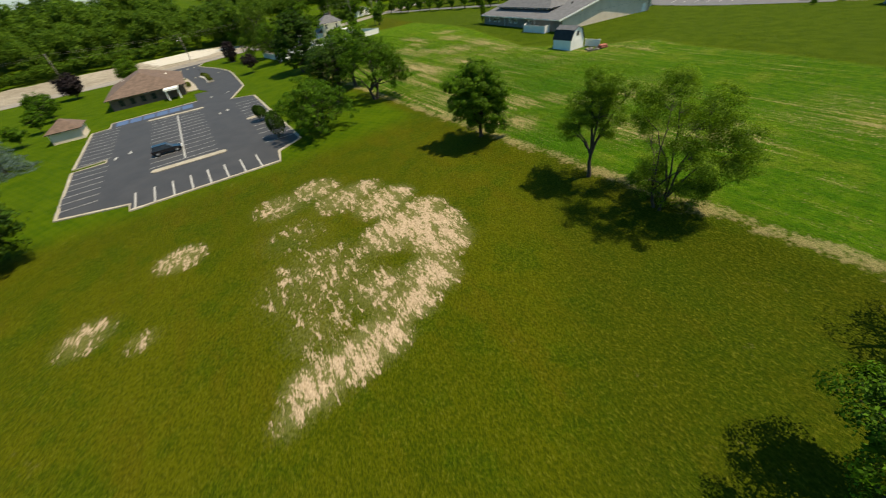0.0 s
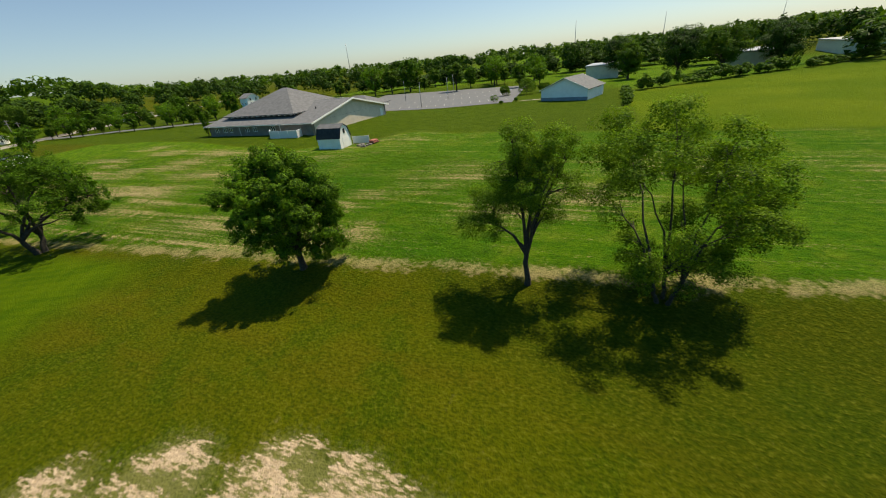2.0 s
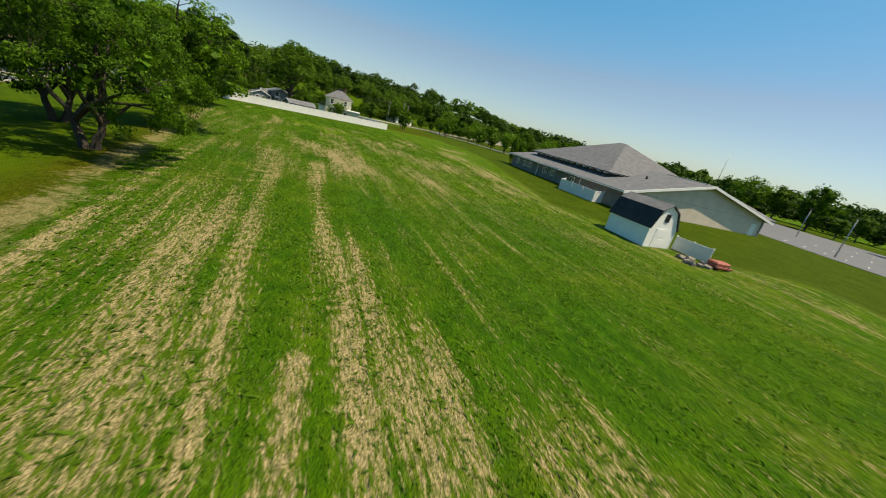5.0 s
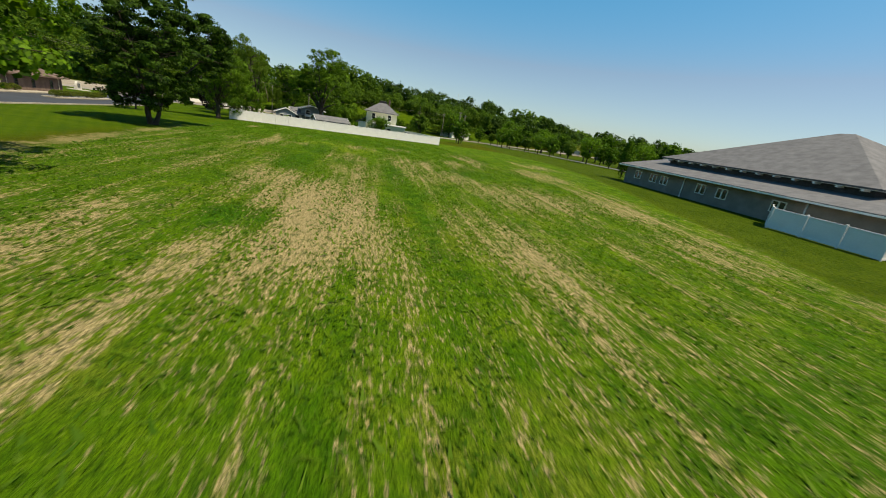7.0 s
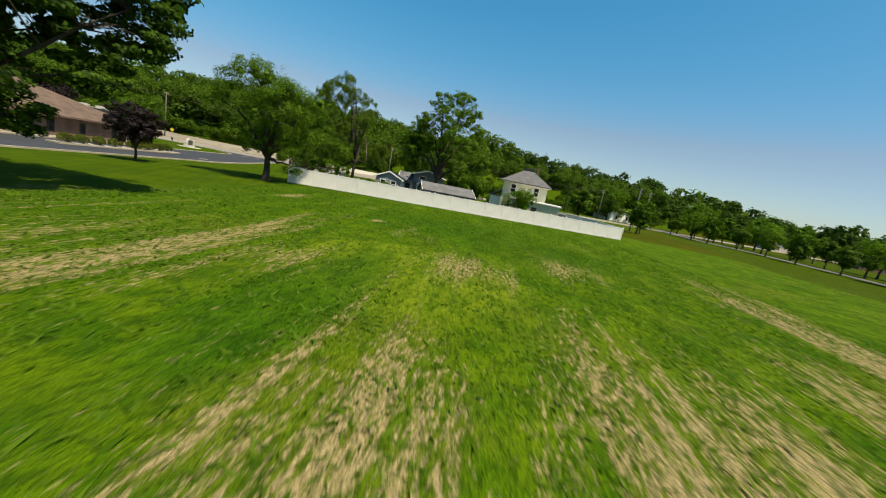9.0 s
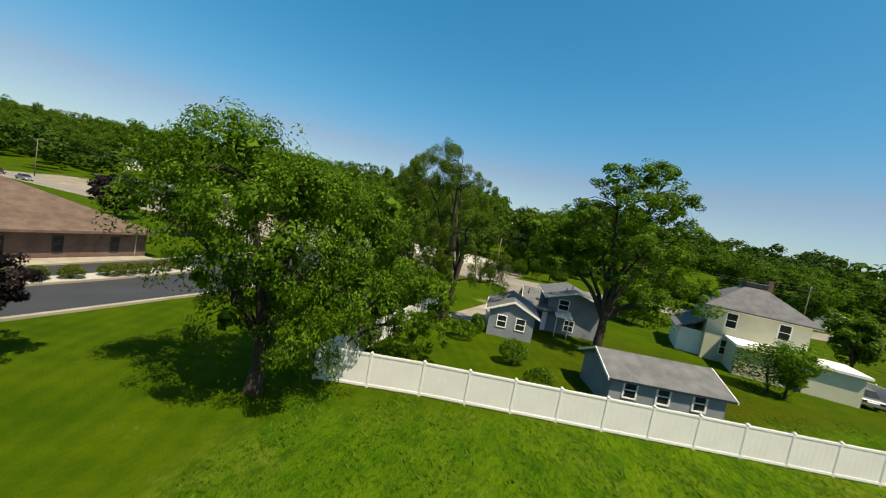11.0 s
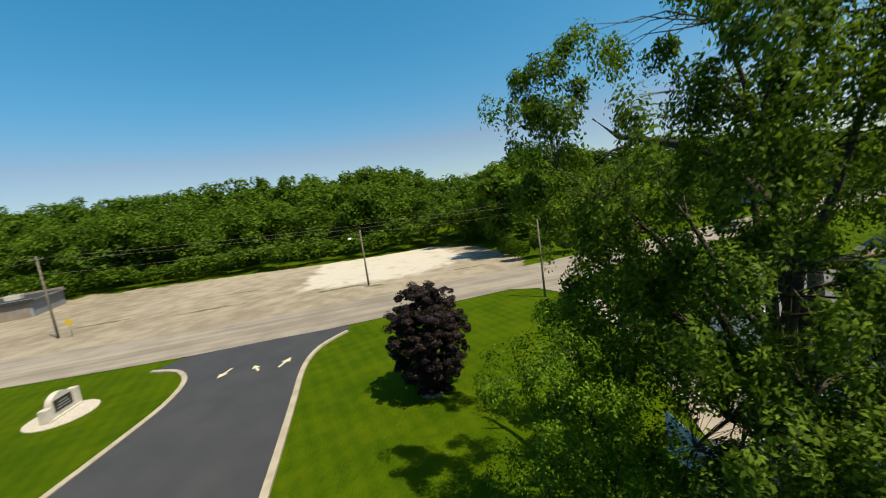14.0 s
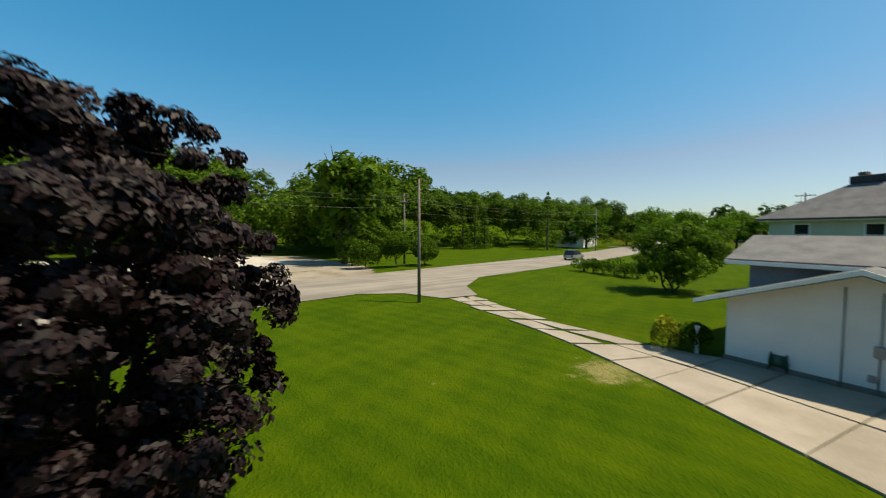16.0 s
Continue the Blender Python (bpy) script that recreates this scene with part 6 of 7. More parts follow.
BROKEN = [(0.7, -3.0, 16.2, 0.9), (-0.8, -3.5, 15.2, 1.3), (1.7, -2.5, 15.4, 0.9), (-1.2, -4.2, 13.5, 1.5), (0.3, -3.2, 14.0, 1.5), (1.7, -2.4, 14.0, 1.1), (-2.5, -4.8, 12.5, 1.4), (-1.4, -4.4, 11.4, 1.4), (0.0, -3.4, 12.0, 1.5), (-3.4, -5.2, 10.4, 1.2), (-2.3, -5.0, 8.9, 1.6), (-0.7, -4.2, 9.3, 1.5)]
BROKEN += [(0.8, -3.4, 8.9, 1.4), (1.7, -3.0, 6.8, 1.4), (-0.8, -4.3, 6.8, 1.7), (-4.5, -3.4, 8.4, 1.4), (-5.6, -3.2, 7.8, 0.9), (-3.8, -3.3, 6.8, 1.1), (-6.0, -2.5, 14.6, 1.2), (-6.8, -2.7, 14.0, 1.0), (-5.3, -2.2, 15.3, 1.0), (-6.3, -2.4, 13.2, 1.0), (-5.2, -2.6, 13.6, 1.1), (-4.1, -0.7, 15.6, 0.5), (-2.9, -0.2, 15.5, 0.8), (-2.0, -0.5, 16.6, 1.0), (-1.2, 0.1, 13.2, 1.4), (-5.5, -2.8, 12.0, 1.3), (-4.6, -3.4, 10.8, 1.4), (-5.2, -3.0, 9.6, 1.2)]
BROKEN += [(-8.6, 2.3, 12.0, 0.9), (-8.3, 2.6, 11.1, 0.7), (-7.0, 3.8, 10.8, 0.8), (-6.0, 2.6, 11.6, 0.9), (-4.7, 2.7, 11.9, 0.9), (2.5, -0.5, 13.0, 1.6), (3.0, -1.0, 10.0, 1.6), (1.0, 1.0, 11.0, 1.5), (2.5, 0.5, 7.5, 1.4), (1.0, -2.0, 5.0, 1.3), (-1.0, 3.8, 12.0, 1.4), (-3.0, 4.4, 11.2, 1.3), (-7.4, 3.0, 10.0, 0.7), (-5.6, 3.2, 9.9, 0.9), (-4.2, 3.4, 10.2, 1.0), (-3.0, 2.6, 12.4, 1.1), (-3.7, 1.0, 7.4, 1.4), (-3.2, 1.7, 5.6, 1.1), (-3.4, 0.8, 9.0, 1.4), (-2.2, 1.8, 7.6, 1.3), (0.5, -4.5, 4.4, 1.5), (-1.6, -5.4, 4.6, 1.5), (1.8, -4.2, 8.4, 1.5), (-0.5, -3.2, 3.0, 1.4)]
BROKEN += [(-2.9, -5.0, 7.6, 1.2), (-1.6, -5.4, 6.6, 1.3), (-0.6, -4.8, 7.4, 1.3), (-2.6, -5.2, 5.4, 1.2), (0.4, -3.8, 6.0, 1.4), (1.9, 3.6, 5.6, 1.3), (2.8, 4.4, 4.4, 1.1), (3.2, 3.2, 6.6, 1.2), (0.6, 2.4, 5.0, 1.3), (-4.2, 1.7, 6.0, 1.1), (-3.7, 1.7, 5.2, 1.1), (-3.1, 1.6, 4.6, 1.1), (-2.9, 1.5, 5.8, 1.2), (-3.4, 1.8, 6.9, 1.1), (-2.6, 1.4, 3.9, 1.0), (-2.2, 1.6, 6.6, 1.2), (-7.9, 2.8, 9.2, 0.7), (-7.4, 2.6, 8.3, 0.6), (-6.2, 2.0, 7.9, 0.6)]
YARD = [(-1.2, -1.0, 14.6, 1.8), (-2.9, -2.2, 12.0, 1.5), (-3.9, -2.6, 9.0, 1.5), (-4.2, -2.8, 7.2, 1.4), (-3.6, -2.4, 10.6, 1.3), (1.0, 0.8, 15.2, 1.7), (1.7, 2.4, 15.8, 1.3), (1.2, -1.2, 12.5, 2.3), (2.9, 2.2, 13.1, 1.9), (-0.9, -1.7, 10.1, 2.2), (3.5, 3.7, 11.3, 1.6), (2.8, -0.6, 9.5, 2.3), (0.8, -0.4, 7.0, 2.2), (3.9, 3.0, 8.1, 2.1), (5.2, 4.2, 6.4, 1.6), (-2.6, -1.0, 8.3, 1.8), (3.3, 1.4, 5.1, 1.9), (-1.0, 2.5, 11.0, 2.4), (-6.6, -1.9, 7.9, 1.0), (-5.4, -1.2, 9.9, 1.4), (-4.3, -0.7, 9.0, 1.6), (-3.8, -0.6, 11.4, 1.5), (-5.5, -1.2, 7.3, 1.2), (-6.8, -2.0, 9.0, 0.9), (-3.2, -0.4, 7.4, 1.5)]
YOUNG = [(0.0, 0.1, 8.3, 1.1), (-0.5, -0.6, 7.2, 1.4), (0.8, 0.5, 6.7, 1.4), (0.0, 0.3, 5.4, 1.6), (-0.9, -0.4, 4.2, 1.4), (0.7, -0.8, 3.5, 1.5), (-0.2, 0.9, 3.0, 1.4), (0.2, -0.2, 2.0, 1.5)]
PURPLE = [(w * math.cos(a + k), w * math.sin(a + k), z, r) for k, (z, w, r, n) in enumerate(((0.75, 0.75, 0.8, 6), (1.6, 1.25, 0.95, 7), (2.6, 1.6, 1.0, 8), (3.8, 1.75, 1.05, 9), (4.9, 1.6, 1.0, 8), (5.9, 1.0, 0.9, 6), (6.5, 0.4, 0.6, 3)))
          for a in [2 * math.pi * i / n for i in range(n)]]
tree("maple_tree", 2.9, 50.2, M_LEAF_MAPLE, "dense spreading green maple at the field edge", seed=11, H=10.2, R=4.5, low=1.0, count=55000, size=0.163, clusters=300, core=3000, limbs=9, fork=0.16, spread=0.12, trunk_r=0.26, lobes=MAPLE)
tree("locust_tree", 13.3, 35.7, M_LEAF_WILLOW, "slender open-crowned tree with dark forked trunk", seed=23, H=10.6, R=3.4, low=3.2, count=36000, size=0.115, clusters=170, limbs=9, fork=0.21, spread=0.18, trunk_r=0.19, lean=(-0.3, 0.2), lobes=SLENDER, droop=0.2)
tree("locust_tree", 17.3, 28.8, M_LEAF_WILLOW, "wide open-crowned tree with several dark stems", seed=31, H=12.0, R=5.0, low=0.9, count=45000, size=0.165, clusters=200, limbs=12, fork=0.12, stems=3, spread=0.15, trunk_r=0.21, lobes=SPREADING, droop=0.35)
WILLOW = [(0.5, 0.5, 10.0, 1.8), (2.8, 0.2, 9.0, 1.9), (-2.0, 0.8, 9.4, 1.8), (4.4, 1.2, 7.0, 1.8), (5.3, 2.2, 4.9, 1.5), (5.4, 0.6, 3.4, 1.1), (3.0, -2.0, 7.2, 1.8), (3.6, -2.8, 5.0, 1.6), (5.6, -2.0, 5.4, 1.4), (6.4, -0.6, 4.2, 1.1), (7.3, -1.4, 4.8, 1.2), (6.6, -2.0, 6.2, 1.3), (5.0, -1.2, 7.2, 1.5), (0.4, -3.0, 7.6, 1.8), (4.6, -0.6, 4.8, 1.5), (2.6, 2.6, 7.6, 1.9), (3.6, 3.4, 5.2, 1.7), (1.6, -3.6, 5.2, 1.4), (-2.8, -1.8, 7.6, 1.9),
          (-4.2, 0.6, 7.0, 1.8), (-1.8, 3.2, 7.8, 2.0), (0.6, 4.4, 6.0, 1.8), (4.2, 2.0, 2.9, 1.1), (2.2, 4.2, 3.6, 1.4), (4.0, -1.6, 3.0, 1.0), (0.8, 0.6, 7.4, 2.2), (-3.8, -2.2, 5.6, 1.4), (-0.8, -1.2, 9.2, 1.7)]
tree("willow_tree", -16.0, 75.2, M_LEAF, "spreading willow over the field edge", seed=41, H=11.8, R=6.0, low=1.0, count=34000, size=0.19, clusters=170, limbs=10, fork=0.14, stems=2, spread=0.11, trunk_r=0.38, droop=0.4, core=900, lobes=WILLOW)
tree("willow_tree", -23.0, 88.6, M_LEAF_MAPLE, "broad green tree over the field edge", seed=43, H=13.0, R=7.0, low=1.4, count=17000, size=0.3, clusters=130, limbs=8, fork=0.18, spread=0.13, trunk_r=0.4, core=1200)
tree("willow_tree", -24.5, 79.5, M_LEAF_DARK, "broad dark tree with a leaning trunk beside the lawn", seed=44, H=12.0, R=6.0, low=1.6, count=16000, size=0.255, clusters=130, limbs=9, fork=0.15, stems=2, spread=0.13, trunk_r=0.36, core=900)
tree("crab_apple", -23.2, 60.9, M_LEAF, "low bushy green tree with branches to the lawn", seed=46, H=8.4, R=6.3, low=0.2, count=24000, size=0.2, clusters=170, limbs=10, fork=0.07, stems=3, spread=0.11, trunk_r=0.2, core=600)
# this maple's shaded near side is put into its dark leaf colour
tree("maple_tree", -42.7, 112.4, M_LEAF_DARK, "big dark maple at the field edge", seed=51, H=14.6, R=6.9, low=2.0, count=39000, size=0.262, clusters=200, core=2200, limbs=12, fork=0.12, stems=3, spread=0.12, trunk_r=0.42, flat=0.6, lobes=DARK_MAPLE)
tree("locust_tree", -57.9, 133.7, M_LEAF_ROAD, "tall light green tree by the fence corner", seed=61, H=12.3, R=5.2, low=1.2, count=37000, size=0.183, clusters=190, core=1200, limbs=10, fork=0.2, spread=0.14, trunk_r=0.34, lobes=[(x * 1.14, y * 1.14, z * (1.1 if y < -2.5 else 1.04), r * 1.1) for x, y, z, r in CORNER], droop=0.35)
tree("locust_tree", -61.5, 139.6, M_LEAF_ROAD, "small light green tree grown with vines by the fence", seed=62, H=6.0, R=3.2, low=0.6, count=9000, size=0.22, clusters=60, limbs=8, fork=0.15, spread=0.14, trunk_r=0.25, droop=0.4, lobes=VINES)
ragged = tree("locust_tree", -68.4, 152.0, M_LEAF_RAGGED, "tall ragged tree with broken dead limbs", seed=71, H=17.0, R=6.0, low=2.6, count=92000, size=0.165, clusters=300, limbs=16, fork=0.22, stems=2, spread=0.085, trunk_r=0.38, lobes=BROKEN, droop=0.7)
part("dead_limb", tube_bm([(-0.6, -0.6, 10.4), (-2.2, 0.3, 12.2), (-3.6, 1.2, 12.8), (-4.8, 1.7, 13.2), (-5.7, 1.9, 14.1)], [0.17, 0.14, 0.12, 0.08, 0.03], 7), M_BARK, ragged, "bare dark dead limb")
part("dead_limb", tube_bm([(-4.0, 1.4, 12.9), (-4.9, 1.0, 12.7), (-5.6, 0.8, 12.2)], [0.07, 0.05, 0.02], 6), M_BARK, ragged, "bare dark dead limb")
part("torn_stub", tube_bm([(0.15, -0.3, 6.8), (0.1, -0.35, 8.4), (0.0, -0.4, 9.1), (0.05, -0.5, 9.5)], [0.2, 0.17, 0.1, 0.02], 7), M_DEAD, ragged, "pale torn wood of a broken limb")
part("broken_limb", tube_bm([(0.05, -0.4, 8.7), (1.4, 0.2, 8.9), (2.8, 0.2, 7.8), (3.6, 0.0, 5.9), (3.9, 0.1, 4.2)], [0.13, 0.12, 0.09, 0.06, 0.02], 7), M_DEAD, ragged, "pale broken limb hanging down")
tree("young_tree", -73.2, 146.3, M_LEAF_ROAD, "bushy light green young tree on the lawn", seed=73, H=9.4, R=2.6, low=0.5, count=22000, size=0.12, clusters=100, limbs=7, fork=0.1, stems=3, spread=0.17, trunk_r=0.12, droop=0.4, lobes=YOUNG)
tree("locust_tree", -57.3, 161.2, M_LEAF_ROAD, "tall light green tree behind the garden garage", seed=81, H=17.0, R=5.6, low=3.0, count=28000, size=0.22, clusters=150, core=900, limbs=10, fork=0.2, spread=0.13, trunk_r=0.4, lobes=[(x, y, z * 1.06, r) for x, y, z, r in YARD])
tree("garden_tree", -66.0, 184.2, M_LEAF_ROAD, "low bushy green tree on the lawn beyond the garage", seed=83, H=6.8, R=4.2, low=0.2, count=15000, size=0.2, clusters=110, limbs=8, fork=0.08, stems=3, spread=0.14, trunk_r=0.16, core=500, droop=0.2)
tree("purple_maple", -62.7, 123.4, M_LEAF_RED, "small dark maroon maple on the lawn", seed=91, H=5.9, R=2.5, low=1.2, count=14000, size=0.17, clusters=110, limbs=7, fork=0.2, spread=0.16, trunk_r=0.12)
tree("purple_maple", -85.1, 154.8, M_LEAF_RED, "dark maroon maple with a stone-ringed base", seed=92, H=7.1, R=2.65, low=0.35, count=58000, size=0.145, clusters=230, lobes=PURPLE, limbs=8, fork=0.12, spread=0.13, trunk_r=0.16)
tree("purple_maple", -122.1, 122.1, M_LEAF_RED, "round dark maroon maple beside the road", seed=93, H=7.9, R=4.3, low=0.3, count=24000, size=0.235, clusters=160, core=2600, lobes=30, limbs=7, fork=0.15, spread=0.15, trunk_r=0.2)
tree("ash_tree", -109.6, 132.6, M_LEAF_ROAD, "rounded light green tree in a stone ring", seed=95, H=9.6, R=4.3, low=0.1, count=25000, size=0.195, clusters=180, core=1600, lobes=26, limbs=8, fork=0.15, spread=0.15, trunk_r=0.22)
shrub("conical_shrub", -30.6, 60.6, 1.9, 5.2, 6500, 0.17, M_LEAF_DARK, "tall rounded evergreen beside the car park", 3)
shrub("round_shrub", -38.6, 71.6, 2.2, 3.6, 5500, 0.18, M_LEAF_DARK, "rounded green shrub beside the car park", 8)
tree("lawn_tree", -51.5, 29.6, M_LEAF_DARK, "dark green tree on the lawn", seed=101, H=8.2, R=5.6, low=0.6, count=6500, size=0.34, clusters=100, core=500, limbs=7, fork=0.15, spread=0.16)
conifer("spruce_tree", -80.5, 58.6, 10.0, 4.6, M_LEAF_SPRUCE, "blue spruce beside the car park", 5, 8000, 0.28)
tree("lawn_tree", -63.0, 39.0, M_LEAF_DARK, "dark green tree beside the car park lawn", seed=102, H=7.4, R=4.4, low=0.5, count=4500, size=0.34, clusters=80, core=400, limbs=7, fork=0.15, spread=0.16)
conifer("spruce_tree", -88.0, 62.5, 10.0, 4.2, M_LEAF_SPRUCE, "blue spruce beside the car park", 6, 4500, 0.28)
for k, (x, y, h, r) in enumerate(((-104, 94, 6.5, 3.2), (-98, 84, 5.2, 2.6), (-93, 74, 5, 2.6), (-110, 100, 7, 3.5), (-118, 104, 6, 3))):
    tree("lawn_tree", x, y, M_LEAF, "small green tree behind the brown building", seed=110 + k, H=h, R=r, low=0.8, count=2200, size=0.3, clusters=40, core=150, limbs=6, fork=0.16, spread=0.18)
tree("bare_tree", 26.3, 13.4, M_LEAF_WILLOW, "half-bare small tree at the lawn edge", seed=121, H=7.2, R=3.6, low=1.8, count=2600, size=0.18, clusters=60, limbs=8, fork=0.2, spread=0.2, trunk_r=0.2)
tree("lawn_tree", 17.0, 6.0, M_LEAF, "dark green small tree at the lawn edge", seed=122, H=7.6, R=4.4, low=1.4, count=14000, size=0.19, clusters=80, core=400, limbs=7, fork=0.2, spread=0.18)
shrub("columnar_shrub", 10.9, 151.0, 1.1, 6.6, 3500, 0.24, M_LEAF, "tall dark columnar evergreen at the church corner", 12)


def ring(x, y, r, label, mat=M_GREYWALL):
    ob = thing("stone_ring", x, y, None, 0, label, "edging")
    for k in range(14):
        a = 2 * math.pi * k / 14
        bm = box_bm(-r * 0.2, r * 0.2, -0.12, 0.12, -0.05, 0.16, bevel=0.03)
        p = part("stone", bm, mat, ob)
        p.matrix_basis = pose(math.cos(a) * r, math.sin(a) * r, 0, 0, 0, math.degrees(a) + 90)
    return ob


ring(-85.1, 154.6, 0.75, "low grey stone ring round a tree base")
ring(-109.6, 132.4, 1.5, "low grey stone ring round a tree base")

# trees that stand in rows or alone farther off: three kinds, copied
kinds = []
for k, (h, r, mt) in enumerate(((8.6, 3.3, M_LEAF_WOOD), (9.6, 3.6, M_LEAF), (10.8, 4.6, M_LEAF_MAPLE))):
    kinds.append(tree("row_tree", 18.5, 213.5 + 0.01 * k, mt, "rounded green street tree beside the side road", seed=130 + k, H=h, R=r, low=0.5, count=2400, size=0.42, clusters=64, core=160, limbs=6, fork=0.18, spread=0.17, coarse=True, group="trees along the side road"))
rng = np.random.default_rng(77)
spots = [(18.5 - 6.0 * k + rng.normal() * 0.5, 210 + 5.2 * k + rng.normal() * 0.5) for k in range(11)]
spots += [(30 - 6.0 * k, 218 + 5.2 * k) for k in range(1, 12)] + [(34 - 6.5 * k + rng.normal() * 2, 236 + 5.2 * k + rng.normal() * 2) for k in range(12)]
first = True
for k, (x, y) in enumerate(spots):
    s = rng.uniform(0.72, 0.95) if k < 22 else rng.uniform(1.0, 1.35)
    m = pose(x, y, gz(x, y), 0, 0, rng.uniform(0, 360)) @ Matrix.Scale(s, 4)
    if k < 3:
        kinds[k].matrix_basis = m
    else:
        c = copy_thing(kinds[k % 3], m)
        c.scale = (s, s, s)
park_spots = [(118, 224, 1.9), (127, 218, 2.0), (108, 226, 1.6), (127.8, 177, 1.75), (144, 184, 1.2), (150.7, 172.6, 1.5), (158, 172, 1.1), (141, 147, 1.15), (148, 141, 1.0), (128, 205, 1.0), 
               (225, 46, 1.6), (245, 40, 1.5), (-104, 202.5, 2.25), (-110, 212, 1.5),
              (-58, 262, 1.3), (95, 245, 1.3), (70, 255, 1.2), (-46.5, 172.0, 0.5), (-138, 90, 0.9), (166, 190, 1.3), (180, 170, 1.4), (-45, 195, 1.0), (-35, 205, 0.9), (160, 180, 1.5), (154, 229, 1.5)]
for k, (x, y, s) in enumerate(park_spots):
    c = copy_thing(kinds[k % 3], Matrix.Identity(4))
    c.matrix_basis = pose(x, y, gz(x, y), 0, 0, rng.uniform(0, 360)) @ Matrix.Scale(s, 4)
    tagged(c, "full green tree in the grounds beyond", "tree", "trees of the grounds")
for k, (x, y, h, r) in enumerate(((-92, 248.5, 13, 2.6), (-89, 250.5, 15, 2.8), (-86.5, 252.5, 12, 2.4), (-70, 250, 15.5, 5.0))):
    conifer("fir_tree", x, y, h, r, M_LEAF_WOOD, "dark green fir across the road", 20 + k, 2600, 0.4)

for k, (x, y, h, r) in enumerate(((179, 121, 17.5, 8.5), (165, 108, 15, 6.5), (173, 92, 19.8, 9.5), (190, 82, 18, 9.0), (208, 68, 17, 9.0))):
    tree("shade_tree", x, y, (M_LEAF_DARK, M_LEAF_WOOD)[k % 2], "broad dark green shade tree behind the bright field", seed=170 + k, H=h, R=r, low=0.8, count=12000, size=0.5, clusters=150, core=400, limbs=7, fork=0.14, spread=0.16, trunk_r=0.45, coarse=True, group="shade trees behind the bright field")
for k, (x, y, r, h) in enumerate(((115.2, 121.3, 3.6, 6.6), (121, 118, 2.8, 4.6), (125, 129, 3.4, 6.0), (110, 127, 2.4, 4.0))):
    shrub("large_shrub", x, y, r, h, 2600, 0.34, M_LEAF_WOOD, "large green shrub beside the car park's outbuilding", 180 + k, "shrub", "shrubs beside the outbuilding")

# ---- woods ----
def woods(name, spots, seed, mat, quads, size, label):
    """Many crowns joined into one piece of woodland."""
    rng = np.random.default_rng(seed)
    kinds_ = []
    for _ in range(6):
        f = lumpy(rng, 10, 0.4)
        d = rng.normal(size=(quads, 3))
        d[:, 2] = np.where(rng.uniform(size=quads) < 0.7, np.abs(d[:, 2]), d[:, 2])
        d /= np.linalg.norm(d, axis=1)[:, None]
        k = 11
        ld = rng.normal(size=(k, 3))
        ld[:, 2] = ld[:, 2] * 0.7 + 0.1
        ld /= np.linalg.norm(ld, axis=1)[:, None]
        w = rng.integers(0, k, quads)
        c = (ld * rng.uniform(0.44, 0.66, k)[:, None])[w] + d * (rng.uniform(0.28, 0.44, k)[w] * rng.uniform(0.72, 1.12, quads))[:, None]
        v, fc = leaves(rng, c, size, 0.45, 0.9, 0.0, d, 3, 0.45)
        kinds_.append(v)
    V, n = [], 0
    for x, y, h, r in spots:
        v = kinds_[rng.integers(6)]
        a = rng.uniform(0, 6.28)
        ca, sa = math.cos(a), math.sin(a)
        V.append(np.stack([(v[:, 0] * ca - v[:, 1] * sa) * r + x, (v[:, 0] * sa + v[:, 1] * ca) * r + y, np.maximum(h + (v[:, 2] - 0.98) * min(0.5 * h, 1.1 * r), 0.02) + gz(x, y)], 1))
    V = np.concatenate(V)
    me = mesh_data(name, V, np.arange(len(V)).reshape(-1, 3), mat)
    return tagged(new(name, me), label, "woodland", "", "stuff")


road_np = np.array(ROAD)


def clear(x, y, keep=14.0):
    if np.min(np.hypot(road_np[:, 0] - x, road_np[:, 1] - y)) < keep:
        return False
    X, Y = np.array([x]), np.array([y])
    for poly in (GRAVEL, BRIGHT_FIELD, CHURCH_LAWN, far_lot):
        if inside(poly, X, Y)[0]:
            return False
    return True


rng = np.random.default_rng(9)
# wood across the road, seen near
near_wood, depth_row = [], []
line = [(-420, -10), (-330, 66), (-264, 116), (-222, 144), (-205, 157), (-171, 184), (-144, 204), (-130, 219), (-112, 218), (-98, 226)]
lp = [np.array(p, float) for p in line]
for a, b in zip(lp, lp[1:]):
    L = np.linalg.norm(b - a)
    nrm = np.array([-(b - a)[1], (b - a)[0]]) / L
    for row in range(7):
        k = rng.uniform(0, 3)
        while k < L:
            p = a + (b - a) * k / L + nrm * (2.5 + row * 7.5 + rng.normal() * 1.2)
            if clear(p[0], p[1], 16):
                h = (rng.uniform(14, 21) + row * 1.0) if row else rng.uniform(5, 9)
                depth_row.append(row)
                near_wood.append((p[0], p[1], h, rng.uniform(5.4, 8.2) if row else rng.uniform(3.0, 4.8)))
            k += rng.uniform(6.0, 9.5) if row else rng.uniform(2.2, 4)
